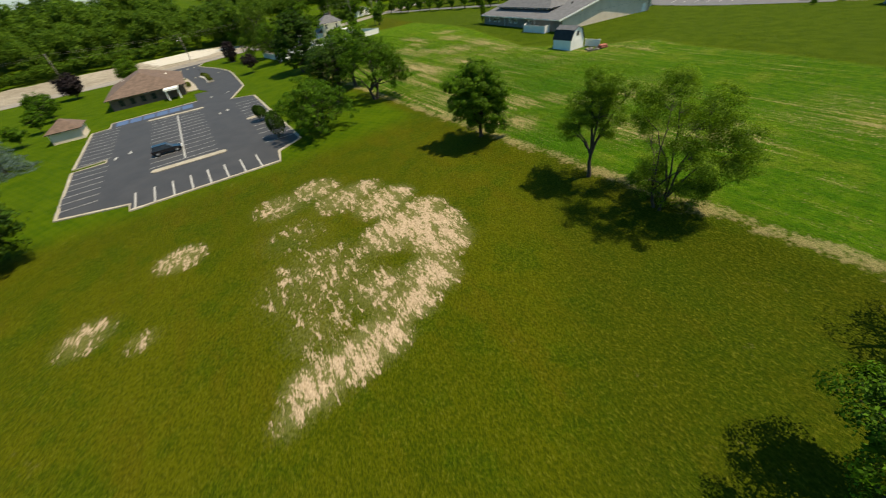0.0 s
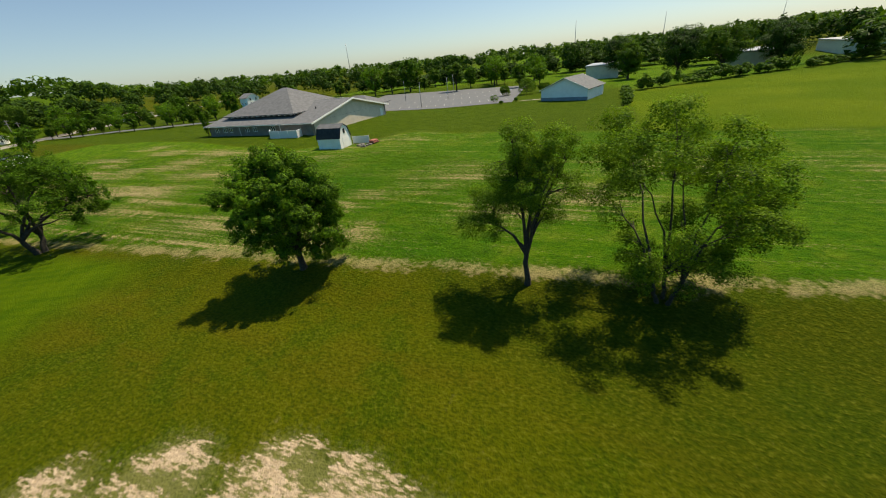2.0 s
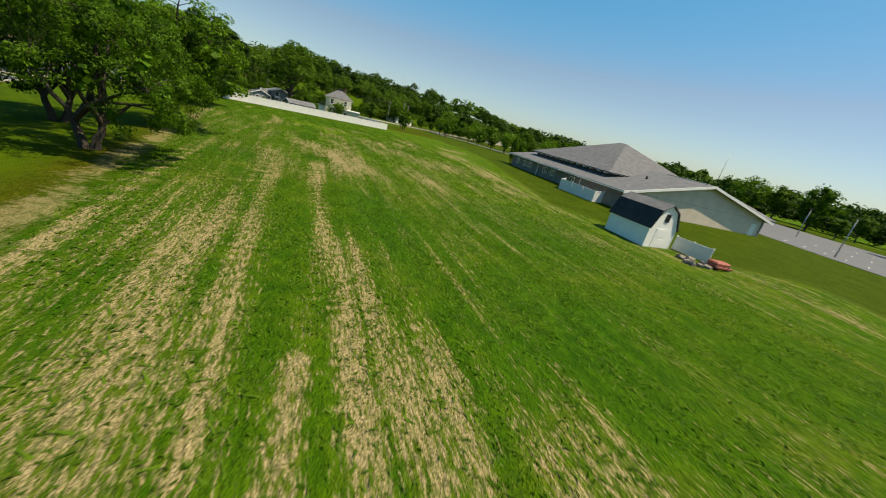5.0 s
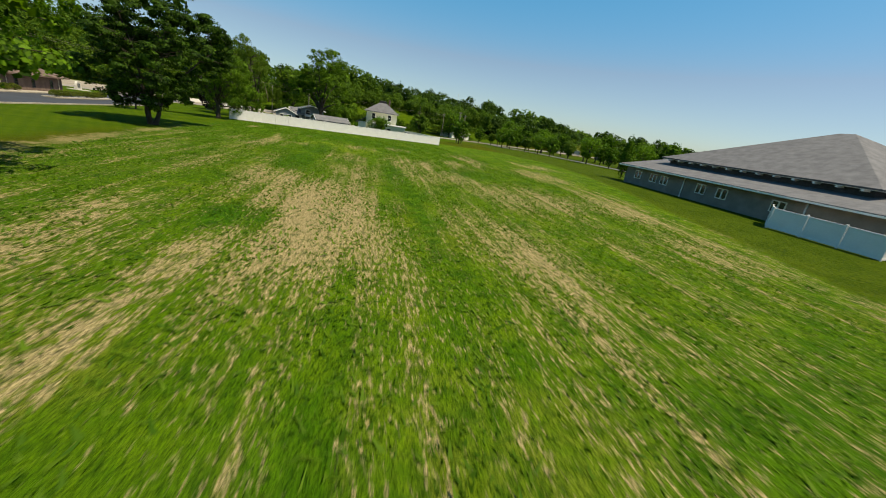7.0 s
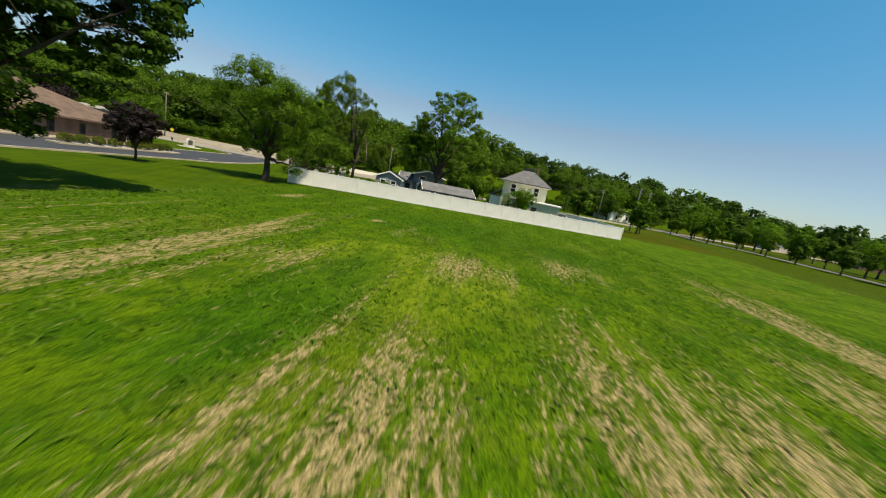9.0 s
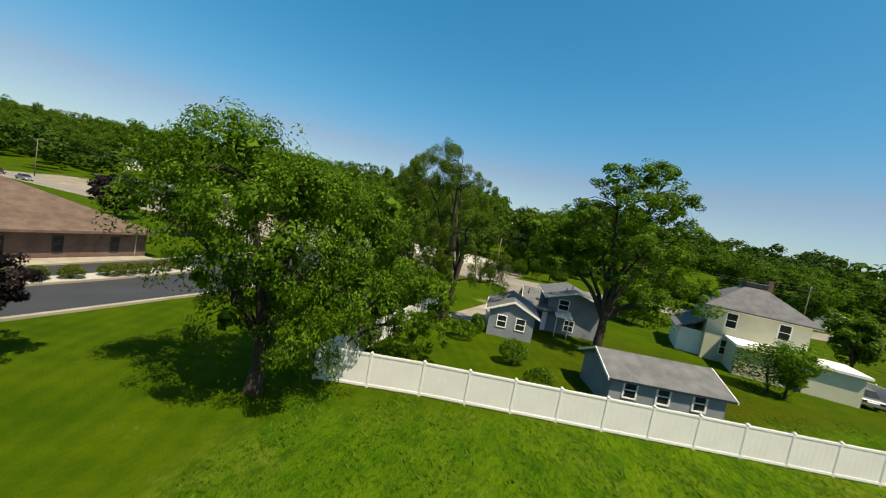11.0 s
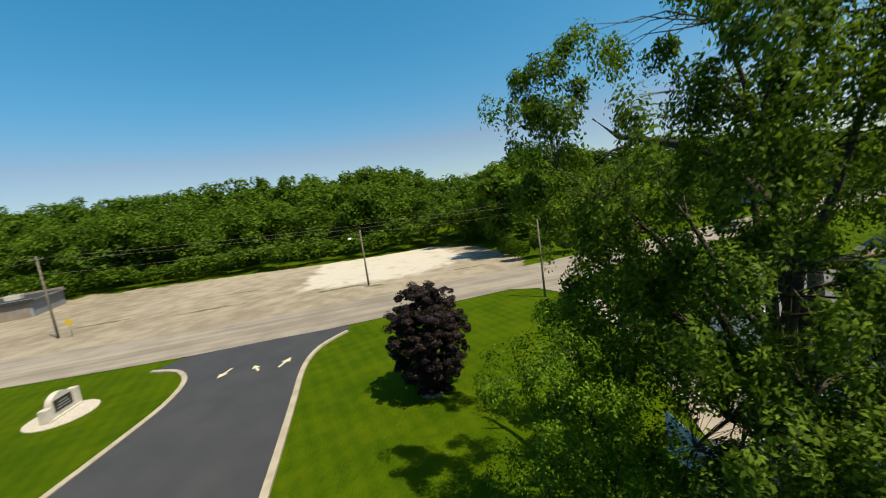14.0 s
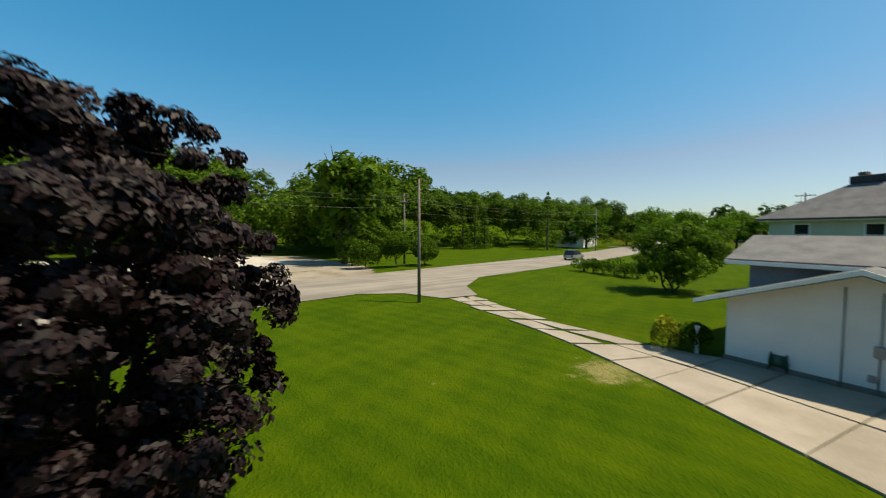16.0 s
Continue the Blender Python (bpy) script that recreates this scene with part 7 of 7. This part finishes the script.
# the wood goes on behind the green strip along the road
line = [(-106, 216), (-107, 238), (-95, 251), (-82, 260), (-60, 266), (-38, 278)]
lp = [np.array(p, float) for p in line]
for a, b in zip(lp, lp[1:]):
    L = np.linalg.norm(b - a)
    nrm = np.array([-(b - a)[1], (b - a)[0]]) / L
    for row in range(5):
        k = rng.uniform(0, 3)
        while k < L:
            p = a + (b - a) * k / L + nrm * (row * 7.0 + rng.normal() * 1.2)
            depth_row.append(row)
            near_wood.append((p[0], p[1], rng.uniform(13, 19) if row else rng.uniform(4, 8), rng.uniform(4, 6.5) if row else rng.uniform(2, 3.4)))
            k += rng.uniform(5, 8) if row else rng.uniform(2.5, 4)


def sight(q):
    """True outside the grassy gap that leads up to the white house."""
    s = min(max((q[0] + 312) / 112.0, 0.0), 1.0)
    return math.hypot(q[0] + 312 - 112 * s, q[1] - 105.5 - 14.5 * s) > 11.0


depth_row = [r for r, q in zip(depth_row, near_wood) if sight(q)]
near_wood = [q for q in near_wood if sight(q)]
front = [q for k, q in enumerate(near_wood) if depth_row[k] in (1, 2)]
behind = [q for k, q in enumerate(near_wood) if depth_row[k] > 2]
scrub = [q for k, q in enumerate(near_wood) if depth_row[k] == 0]
woods("woodland_edge", front, 1, M_LEAF_WOOD, 2200, 0.09, "dense green woodland edge across the road")
woods("woodland", behind, 5, M_LEAF_WOOD, 1000, 0.125, "dense green woodland across the road")
woods("woodland_scrub", scrub, 6, M_LEAF_WOOD, 460, 0.16, "green scrub along the wood's edge")
far_wood = []
for _ in range(1400):
    a, r = rng.uniform(0, 2 * math.pi), 170 + 700 * rng.uniform(0, 1) ** 0.8
    x, y = -30 + r * math.cos(a), 120 + r * math.sin(a)
    A, D = along(x, y)
    west = D > 60 or (D > 20 and A > 150)
    if not clear(x, y, 16):
        continue
    ang = math.degrees(math.atan2(y - 60, x - 30))
    if not west and r < 300 and rng.uniform() < 0.3:
        continue
    if -40 < ang < 62 and r < 235:
        continue
    if 62 <= ang < 118 and r < 215 and rng.uniform() < 0.75:
        continue
    if y < 20 and -60 < x < 120 and r < 220:
        continue
    far_wood.append((x, y, rng.uniform(12, 18) * (1 + 0.0006 * r), rng.uniform(6, 9) * (1 + r / 1400)))
nearer = [q for q in far_wood if math.hypot(q[0] + 30, q[1] - 120) < 420]
farther = [q for q in far_wood if math.hypot(q[0] + 30, q[1] - 120) >= 420]
woods("far_woodland", nearer, 2, M_LEAF_BELT, 430, 0.18, "green woodland round the fields")
woods("far_woodland", farther, 3, M_LEAF_WOOD, 120, 0.33, "green woodland stretching to the horizon")
# belts of trees beyond the side road and beyond the far car park
belt = []
brng = np.random.default_rng(15)
for line, depth, tall in (([(-165, 300), (-110, 318), (-50, 338), (20, 352)], 4, 12.5), ([(84, 275), (150, 246), (205, 205), (252, 150), (285, 95)], 2, 11.5)):
    lp = [np.array(p, float) for p in line]
    for p0, p1 in zip(lp, lp[1:]):
        L = np.linalg.norm(p1 - p0)
        for row in range(depth):
            k = brng.uniform(0, 4)
            while k < L:
                p = p0 + (p1 - p0) * k / L + np.array([0.4, 1.0]) * row * 9 + brng.normal(size=2) * 2
                if clear(p[0], p[1], 13):
                    h, r = tall * brng.uniform(0.75, 1.2), brng.uniform(5.5, 8.5)
                    belt.append((p[0], p[1], h, r))
                    if row < 2:
                        belt.append((p[0] + brng.normal(), p[1] - 2, h * 0.55, r * 0.8))
                k += brng.uniform(7, 12)
woods("woodland_belt", belt, 8, M_LEAF_BELT, 540, 0.17, "belt of full green trees beyond the side road")
hedge = []
for k in range(60):
    t = k / 59
    hedge.append((124 + 150 * t + rng.normal(), 84 - 62 * t + rng.normal(), rng.uniform(2, 5), rng.uniform(2, 3.4)))
for k in range(16):
    t = k / 15
    hedge.append((92 + 30 * t + rng.normal() * 0.5, 70 + 16 * t + rng.normal() * 0.5, rng.uniform(1.3, 2.6), rng.uniform(1.1, 1.9)))
woods("hedgerow", hedge, 3, M_LEAF_WOOD, 380, 0.25, "scrubby green hedgerow behind the bright field")

# ---- small planting ----
box0 = None
bushes = [(-83.8, 130.9), (-82.6, 129.7), (-81.2, 128.2), (-80.4, 127.2), (-79.6, 126.2), (-78.2, 124.3), (-77.2, 122.8), (-76.2, 121.3), (-75.2, 119.9)]
for k, (x, y) in enumerate(bushes):
    if box0 is None:
        box0 = shrub("clipped_shrub", x, y, 0.78, 1.2, 3000, 0.1, M_BOX, "clipped round olive-green shrub in pebbles", 31, "shrub", "clipped shrubs")
        box0.matrix_basis = pose(x, y, gz(x, y) + 0.24)
    else:
        c = copy_thing(box0, pose(x, y, gz(x, y) + 0.24, 0, 0, 47 * k))
for k, (x, y) in enumerate(((-81.5, 118.0), (-79.2, 114.6), (-80.4, 116.4), (-90.6, 127.0))):
    copy_thing(box0, pose(x, y, gz(x, y) + 0.2, 0, 0, 31 * k))
shrub("yellow_shrub", -72.6, 167.9, 0.85, 1.7, 1800, 0.13, M_LEAF_YELLOW, "yellow-green golden shrub beside the garage", 41)
shrub("green_shrub", -71.6, 167.6, 0.8, 1.5, 1600, 0.13, M_LEAF, "dark green shrub beside the garage", 42)
for k in range(6):
    shrub("green_shrub", -70.3 + 0.85 * k, 198.8 - 1.25 * k, 1.3, 1.9, 900, 0.2, M_LEAF, "low green shrub at the lawn's end", 50 + k, "shrub", "shrubs at the lawn's end")
for k, (x, y, r) in enumerate(((-94.4, 198.2, 3.0), (-98.2, 196.2, 2.4), (-91.4, 201.8, 2.2), (-101.5, 199.5, 2.6))):
    shrub("wild_shrub", x, y, r, r * 1.8, 3000, 0.3, M_LEAF_WOOD, "dense wild green shrub at the road's edge", 90 + k, "shrub", "wild shrubs at the road's edge")
gp = thing("gate_post", -71.7, 167.4, None, 0, "short white post beside the garage", "post")
part("shaft", box_bm(-0.06, 0.06, -0.06, 0.06, -0.1, 1.1, bevel=0.01), M_VINYL, gp)
part("cap", box_bm(-0.08, 0.08, -0.08, 0.08, 1.1, 1.16, bevel=0.015), M_VINYL, gp)
hr = thing("hose_reel", -69.6, 165.9, None, -46, "green garden hose reel by the garage wall", "hose reel")
part("drum", tube_bm([(-0.2, -0.25, 0.4), (0.2, -0.25, 0.4)], [0.22, 0.22], 14), M_HOSE, hr)
part("flange", tube_bm([(-0.23, -0.25, 0.4), (-0.2, -0.25, 0.4)], [0.3, 0.3], 14), M_HOSE, hr)
part("flange", tube_bm([(0.2, -0.25, 0.4), (0.23, -0.25, 0.4)], [0.3, 0.3], 14), M_HOSE, hr)
for x in (-0.26, 0.26):
    part("stand", tube_bm([(x, -0.45, -0.05), (x, -0.25, 0.4), (x, -0.05, -0.05)], [0.025, 0.025, 0.025], 6), M_DARK, hr)
shrub("fence_shrub", -47.5, 171.5, 2.2, 4.6, 3500, 0.2, M_LEAF_ROAD, "loose green shrub behind the white fence", 61)
for k, (x, y, r) in enumerate(((89.3, 109.9, 0.9), (96.2, 109.5, 0.9), (93, 117, 1.5))):
    shrub("round_shrub", x, y, r, r * 1.5, 900, 0.2, M_LEAF, "dark rounded shrub at the car park's edge", 70 + k)
for k, (x, y, r) in enumerate(((-63.4, 150.5, 1.4), (-64.6, 153.4, 1.2), (-57.5, 150.5, 1.3), (-54, 149, 1.0), (-66.4, 148.2, 1.0))):
    shrub("green_shrub", x, y, r, r * 1.6, 1800, 0.15, M_LEAF_ROAD, "loose green shrub in the fenced garden", 80 + k)


# ---- poles, wires, sign, lamps ----
def pole(x, y, h, label, arms=1, lean=(0, 0), lamp=False, r=0.13):
    ob = thing("utility_pole", x, y, None, 48, label, "pole")
    part("shaft", tube_bm([(0, 0, -0.5), (lean[0] * 0.5, lean[1] * 0.5, h * 0.5), (lean[0], lean[1], h)], [r * 1.25, r, r * 0.75], 10), M_POLE, ob)
    for k in range(arms):
        z = h - 0.5 - 0.9 * k
        part("crossarm", box_bm(lean[0] - 0.06, lean[0] + 0.06, -1.1, 1.1, z, z + 0.11), M_POLE, ob)
        for y_ in (-0.95, -0.4, 0.4, 0.95):
            part("insulator", tube_bm([(lean[0], y_, z + 0.1), (lean[0], y_, z + 0.28)], [0.045, 0.03], 6), M_GALV, ob)
    if lamp:
        part("lamp_arm", tube_bm([(0, 0, h * 0.82), (-0.9, -0.3, h * 0.87), (-1.6, -0.5, h * 0.87)], [0.035, 0.035, 0.03], 6), M_GALV, ob)
        part("lamp_head", box_bm(-2.0, -1.5, -0.62, -0.4, h * 0.855, h * 0.885, bevel=0.02), M_WHITE, ob)
    return ob


pole(-146.5, 145.2, 12.0, "tall weathered wooden utility pole by the road", 1)
pole(-115.9, 177.2, 9.2, "weathered wooden pole with a street lamp", 0, lamp=True)
pole(-85.6, 175.5, 8.6, "thin weathered wooden pole at the drive's end", 0, r=0.1)
pole(-95.0, 203.5, 10.5, "wooden utility pole with crossarms among trees", 2)
pole(-57.9, 250.4, 10.5, "wooden utility pole with crossarms along the road", 2)
pole(-38.0, 212, 10.5, "wooden utility pole with crossarms behind the house", 2)
pole(-35.0, 208, 9.5, "wooden utility pole behind the house", 1)
pole(-205, 95, 11.5, "wooden utility pole by the road", 1)


def wire(pts, sag, label):
    out = []
    for (x0, y0, z0), (x1, y1, z1) in zip(pts, pts[1:]):
        for k in range(12):
            t = k / 12
            out.append((x0 + (x1 - x0) * t, y0 + (y1 - y0) * t, z0 + (z1 - z0) * t - sag * 4 * t * (1 - t)))
    out.append(pts[-1])
    return tagged(part("overhead_wire", tube_bm(out, [0.02] * len(out), 4), M_POLE), label, "wire", "overhead wires")


for dz in (0.0, -0.55):
    wire([(-205, 95, 11.0 + dz), (-146.5, 145.2, 11.4 + dz), (-95.0, 203.5, 9.6 + dz), (-57.9, 250.4, 9.5 + dz)], 0.9, "thin grey overhead wire along the road")
wire([(-146.5, 145.2, 9.0), (-115.9, 177.2, 8.4), (-95, 203.5, 8.0)], 0.6, "thin grey overhead wire along the road")
wire([(-95, 203.5, 7.4), (-57.9, 250.4, 7.2)], 0.6, "thin grey overhead wire along the road")
ws = thing("warning_sign", -144.6, 146.4, None, 48, "yellow warning sign on a post", "sign")
part("sign_post", tube_bm([(0, 0, -0.2), (0, 0, 2.2)], [0.04, 0.04], 6), M_GALV, ws)
bm = box_bm(-0.42, 0.42, -0.015, 0.015, -0.42, 0.42)
bm.transform(Matrix.Translation((0, -0.05, 2.2)) @ Matrix.Rotation(radians(45), 4, "Y"))
part("sign_plate", bm, M_YELLOW, ws)

# monument sign on its pebble bed
pad = []
for k in range(20):
    a = 2 * math.pi * k / 20
    pad.append((-109.7 + 2.2 * math.cos(a), 140.95 + 2.1 * math.sin(a)))
island("pebble_bed", pad, "round bed of pale pebbles under a sign", M_PEBBLE, 0.0, 0.06)
sg = thing("monument_sign", -110.1, 141.0, None, -42, "white arched monument sign with dark panel", "sign")
bm = bmesh.new()
prof = [(-1.15, -0.1), (1.15, -0.1), (1.15, 0.95)] + [(1.0 * math.cos(t), 1.05 + 0.75 * math.sin(t)) for t in [math.pi * k / 10 for k in range(11)]] + [(-1.15, 0.95)]
a = [bm.verts.new((x, -0.22, z)) for x, z in prof]
b = [bm.verts.new((x, 0.22, z)) for x, z in prof]
bm.faces.new(a)
bm.faces.new(b[::-1])
for i in range(len(prof)):
    bm.faces.new((a[i], b[i], b[(i + 1) % len(prof)], a[(i + 1) % len(prof)]))
bmesh.ops.recalc_face_normals(bm, faces=bm.faces[:])
part("body", bm, M_LIMESTONE, sg)
part("base", box_bm(-1.5, 1.5, -0.4, 0.4, -0.1, 0.18, bevel=0.02), M_LIMESTONE, sg)
for sgn in (-1, 1):
    part("pier", box_bm(sgn * 1.35 - 0.24, sgn * 1.35 + 0.24, -0.3, 0.3, 0, 1.05 if sgn > 0 else 1.45, bevel=0.03), M_LIMESTONE, sg)
    part("panel", box_bm(-0.8, 0.8, sgn * 0.235 - 0.02, sgn * 0.235 + 0.02, 0.5, 1.35), M_DARK, sg, "dark inscription panel")
    for k in range(3):
        part("inscription_bar", box_bm(-0.6 + 0.1 * k, 0.6 - 0.1 * k, sgn * 0.26 - 0.012, sgn * 0.26 + 0.012, 0.65 + 0.2 * k, 0.75 + 0.2 * k), M_GALV, sg)

lp_ = thing("lamp_post", -84.7, 131.7, gz(-84.7, 131.7) + 0.25, 0, "short black lamp post at the island's tip", "lamp")
part("shaft", tube_bm([(0, 0, 0), (0, 0, 0.12), (0, 0, 0.14), (0, 0, 1.75)], [0.1, 0.1, 0.045, 0.04], 10), M_DARK, lp_)
part("lantern", tube_bm([(0, 0, 1.75), (0, 0, 1.8), (0, 0, 2.02), (0, 0, 2.12)], [0.06, 0.12, 0.14, 0.02], 8), M_DARK, lp_)
for x, y, h in ((77, 137, 8), (100, 150, 8), (120, 170, 8), (92, 170, 8)):
    ob = thing("car_park_lamp", x, y, None, 20, "tall grey car park lamp", "lamp")
    part("shaft", tube_bm([(0, 0, 0), (0, 0, h)], [0.12, 0.07], 8), M_GALV, ob)
    part("lamp_head", box_bm(-0.7, 0.7, -0.15, 0.15, h, h + 0.14, bevel=0.02), M_DARK, ob)
for x, y, h in ((900, 420, 60), (420, 900, 70), (800, 560, 65), (1200, 300, 70), (-300, 1000, 60)):
    ob = thing("radio_mast", x, y, None, 0, "thin lattice mast on the horizon", "mast")
    part("mast", tube_bm([(0, 0, 0), (0, 0, h)], [0.9, 0.35], 4), M_GALV, ob)

# scrap beside the barn shed
rs = thing("scrap_heap", 31.2, 92.6, None, 20, "heap of grey rubble with a red machine", "scrap heap")
rng = np.random.default_rng(4)
for k in range(16):
    bm = box_bm(-0.3, 0.3, -0.22, 0.22, -0.1, 0.25, bevel=0.05)
    p = part("lump", bm, M_GREYWALL if k % 3 else M_POLE, rs)
    p.matrix_basis = pose(rng.uniform(-2.2, 1.2), rng.uniform(-0.9, 1.6), 0.05, rng.uniform(-20, 20), rng.uniform(-20, 20), rng.uniform(0, 360))
red = part("red_machine", box_bm(1.0, 2.8, -0.9, 0.2, 0.15, 0.8, bevel=0.12), M_RUST, rs, "red machine hood")
part("red_bar", box_bm(0.8, 2.6, -1.3, -1.1, 0.3, 0.45), M_RUST, rs)
for x in (1.2, 2.5):
    part("wheel", tube_bm([(x, -1.0, 0.25), (x, -0.8, 0.25)], [0.27, 0.27], 12), M_TYRE, rs)


# ---- cars ----
def car(x, y, turn, paint, label, L=4.6, H=1.5, suv=False):
    ob = thing("car", x, y, gz(x, y) + 0.07, turn, label, "car")
    bm = bmesh.new()
    W = 0.9
    prof = [(-L / 2, 0.35), (-L / 2, 0.75), (-L / 2 + 0.15, 0.92), (L / 2 - 1.2, 0.95), (L / 2 - 0.1, 0.75), (L / 2, 0.5), (L / 2, 0.3)]
    a = [bm.verts.new((px, -W, pz)) for px, pz in prof]
    b = [bm.verts.new((px, W, pz)) for px, pz in prof]
    bm.faces.new(a)
    bm.faces.new(b[::-1])
    for i in range(len(prof)):
        bm.faces.new((a[i], b[i], b[(i + 1) % len(prof)], a[(i + 1) % len(prof)]))
    bmesh.ops.recalc_face_normals(bm, faces=bm.faces[:])
    bmesh.ops.bevel(bm, geom=bm.edges[:], offset=0.07, segments=2, affect="EDGES")
    part("body", bm, paint, ob)
    rear = -L / 2 + (0.1 if suv else 0.75)
    prof = [(rear, 0.9), (rear + 0.4, H - 0.06), (0.35, H - 0.06), (1.15, 0.9)]
    for nm, inset, mt, dz in (("glasshouse", 0.0, M_GLASS, 0.0), ("car_roof", 0.03, paint, 0.0)):
        bm = bmesh.new()
        if nm == "glasshouse":
            a = [bm.verts.new((px, -W + 0.05 + (0.14 if pz > 1 else 0), pz)) for px, pz in prof]
            b = [bm.verts.new((px, W - 0.05 - (0.14 if pz > 1 else 0), pz)) for px, pz in prof]
            bm.faces.new(a)
            bm.faces.new(b[::-1])
            for i in range(4):
                bm.faces.new((a[i], b[i], b[(i + 1) % 4], a[(i + 1) % 4]))
            bmesh.ops.recalc_face_normals(bm, faces=bm.faces[:])
        else:
            box(bm, rear + 0.35, 0.4, -W + 0.17, W - 0.17, H - 0.07, H)
            bmesh.ops.bevel(bm, geom=bm.edges[:], offset=0.03, segments=2, affect="EDGES")
        part(nm, bm, mt, ob)
    for px in (-L / 2 + 0.85, L / 2 - 0.9):
        for py in (-W + 0.05, W - 0.05):
            wh = part("wheel", tube_bm([(px, py - 0.11, 0.32), (px, py + 0.11, 0.32)], [0.32, 0.32], 14), M_TYRE, ob)
            s = 1 if py > 0 else -1
            part("rim", tube_bm([(px, py + s * 0.1, 0.32), (px, py + s * 0.125, 0.32)], [0.2, 0.18], 10), M_GALV, wh)
    for py in (-0.62, 0.62):
        part("headlight", box_bm(L / 2 - 0.1, L / 2 + 0.015, py - 0.2, py + 0.2, 0.55, 0.68), M_WHITE, ob)
        part("tail_light", box_bm(-L / 2 - 0.015, -L / 2 + 0.1, py - 0.18, py + 0.18, 0.62, 0.8), M_CARRED, ob)
    return ob


car(*uv(-8.3, 77.6), 34, M_CARDARK, "black estate car parked in a painted stall", 4.7, 1.6, True)
car(-180.7, 98.5, 35, M_CARSILVER, "silver saloon car on the road")
car(-193.5, 90.5, 35, M_CARRED, "dark maroon car on the road")
car(-68.5, 217.5, 58, M_CARSILVER, "silver sport utility car on the road", 4.7, 1.7, True)
car(-43.5, 181.5, 125, M_CARSILVER, "silver-blue car parked by the farmhouse")

# ---- grass of the field: tufts near the flight ----
def tufts(name, n, seed, lo, hi, height, mat, label, where):
    rng = np.random.default_rng(seed)
    x, y = rng.uniform(lo[0], hi[0], n), rng.uniform(lo[1], hi[1], n)
    keep = where(x, y, rng)
    x, y = x[keep], y[keep]
    k = len(x)
    z = ground_z(x, y)
    a = rng.uniform(0, 6.28, k)
    h = height * rng.uniform(0.5, 1.4, k)
    w = h * rng.uniform(0.3, 0.6, k)
    lx, ly = rng.normal(size=k) * h * 1.5, rng.normal(size=k) * h * 1.5
    dx, dy = np.cos(a) * w, np.sin(a) * w
    V = np.stack([np.stack([x - dx, y - dy, z - 0.01], 1), np.stack([x + dx, y + dy, z - 0.01], 1), np.stack([x + lx, y + ly, z + h], 1)], 1).reshape(-1, 3)
    me = mesh_data(name, V, np.arange(len(V)).reshape(-1, 3), mat)
    return tagged(new(name, me), label, "grass", "", "stuff")


def in_field(x, y, rng):
    a, d = along(x, y)
    thin = np.exp(-((x + 27.5) ** 2 + (y - 126.5) ** 2) / 45.0)
    return (thin < rng.uniform(0.0, 1.6, len(x))) & (d < -1.5) & (a + 0.62 * d < 106) & (d > -42) & (noise_keep(x, y) > rng.uniform(0.1, 0.75, len(x)))


def noise_keep(x, y):
    u, v = x * -0.51 + y * 0.86, x * 0.86 + y * 0.51
    return 0.5 + 0.25 * np.sin(v * 1.9 + np.sin(u * 0.3) * 1.5) + 0.2 * np.sin(u * 0.41 + v * 0.9) + 0.15 * np.sin(u * 1.3 - v * 2.7)


tufts("field_grass", 420000, 3, (-58, 40), (34, 172), 0.1, M_GRASS, "fresh green tufts of field grass", in_field)
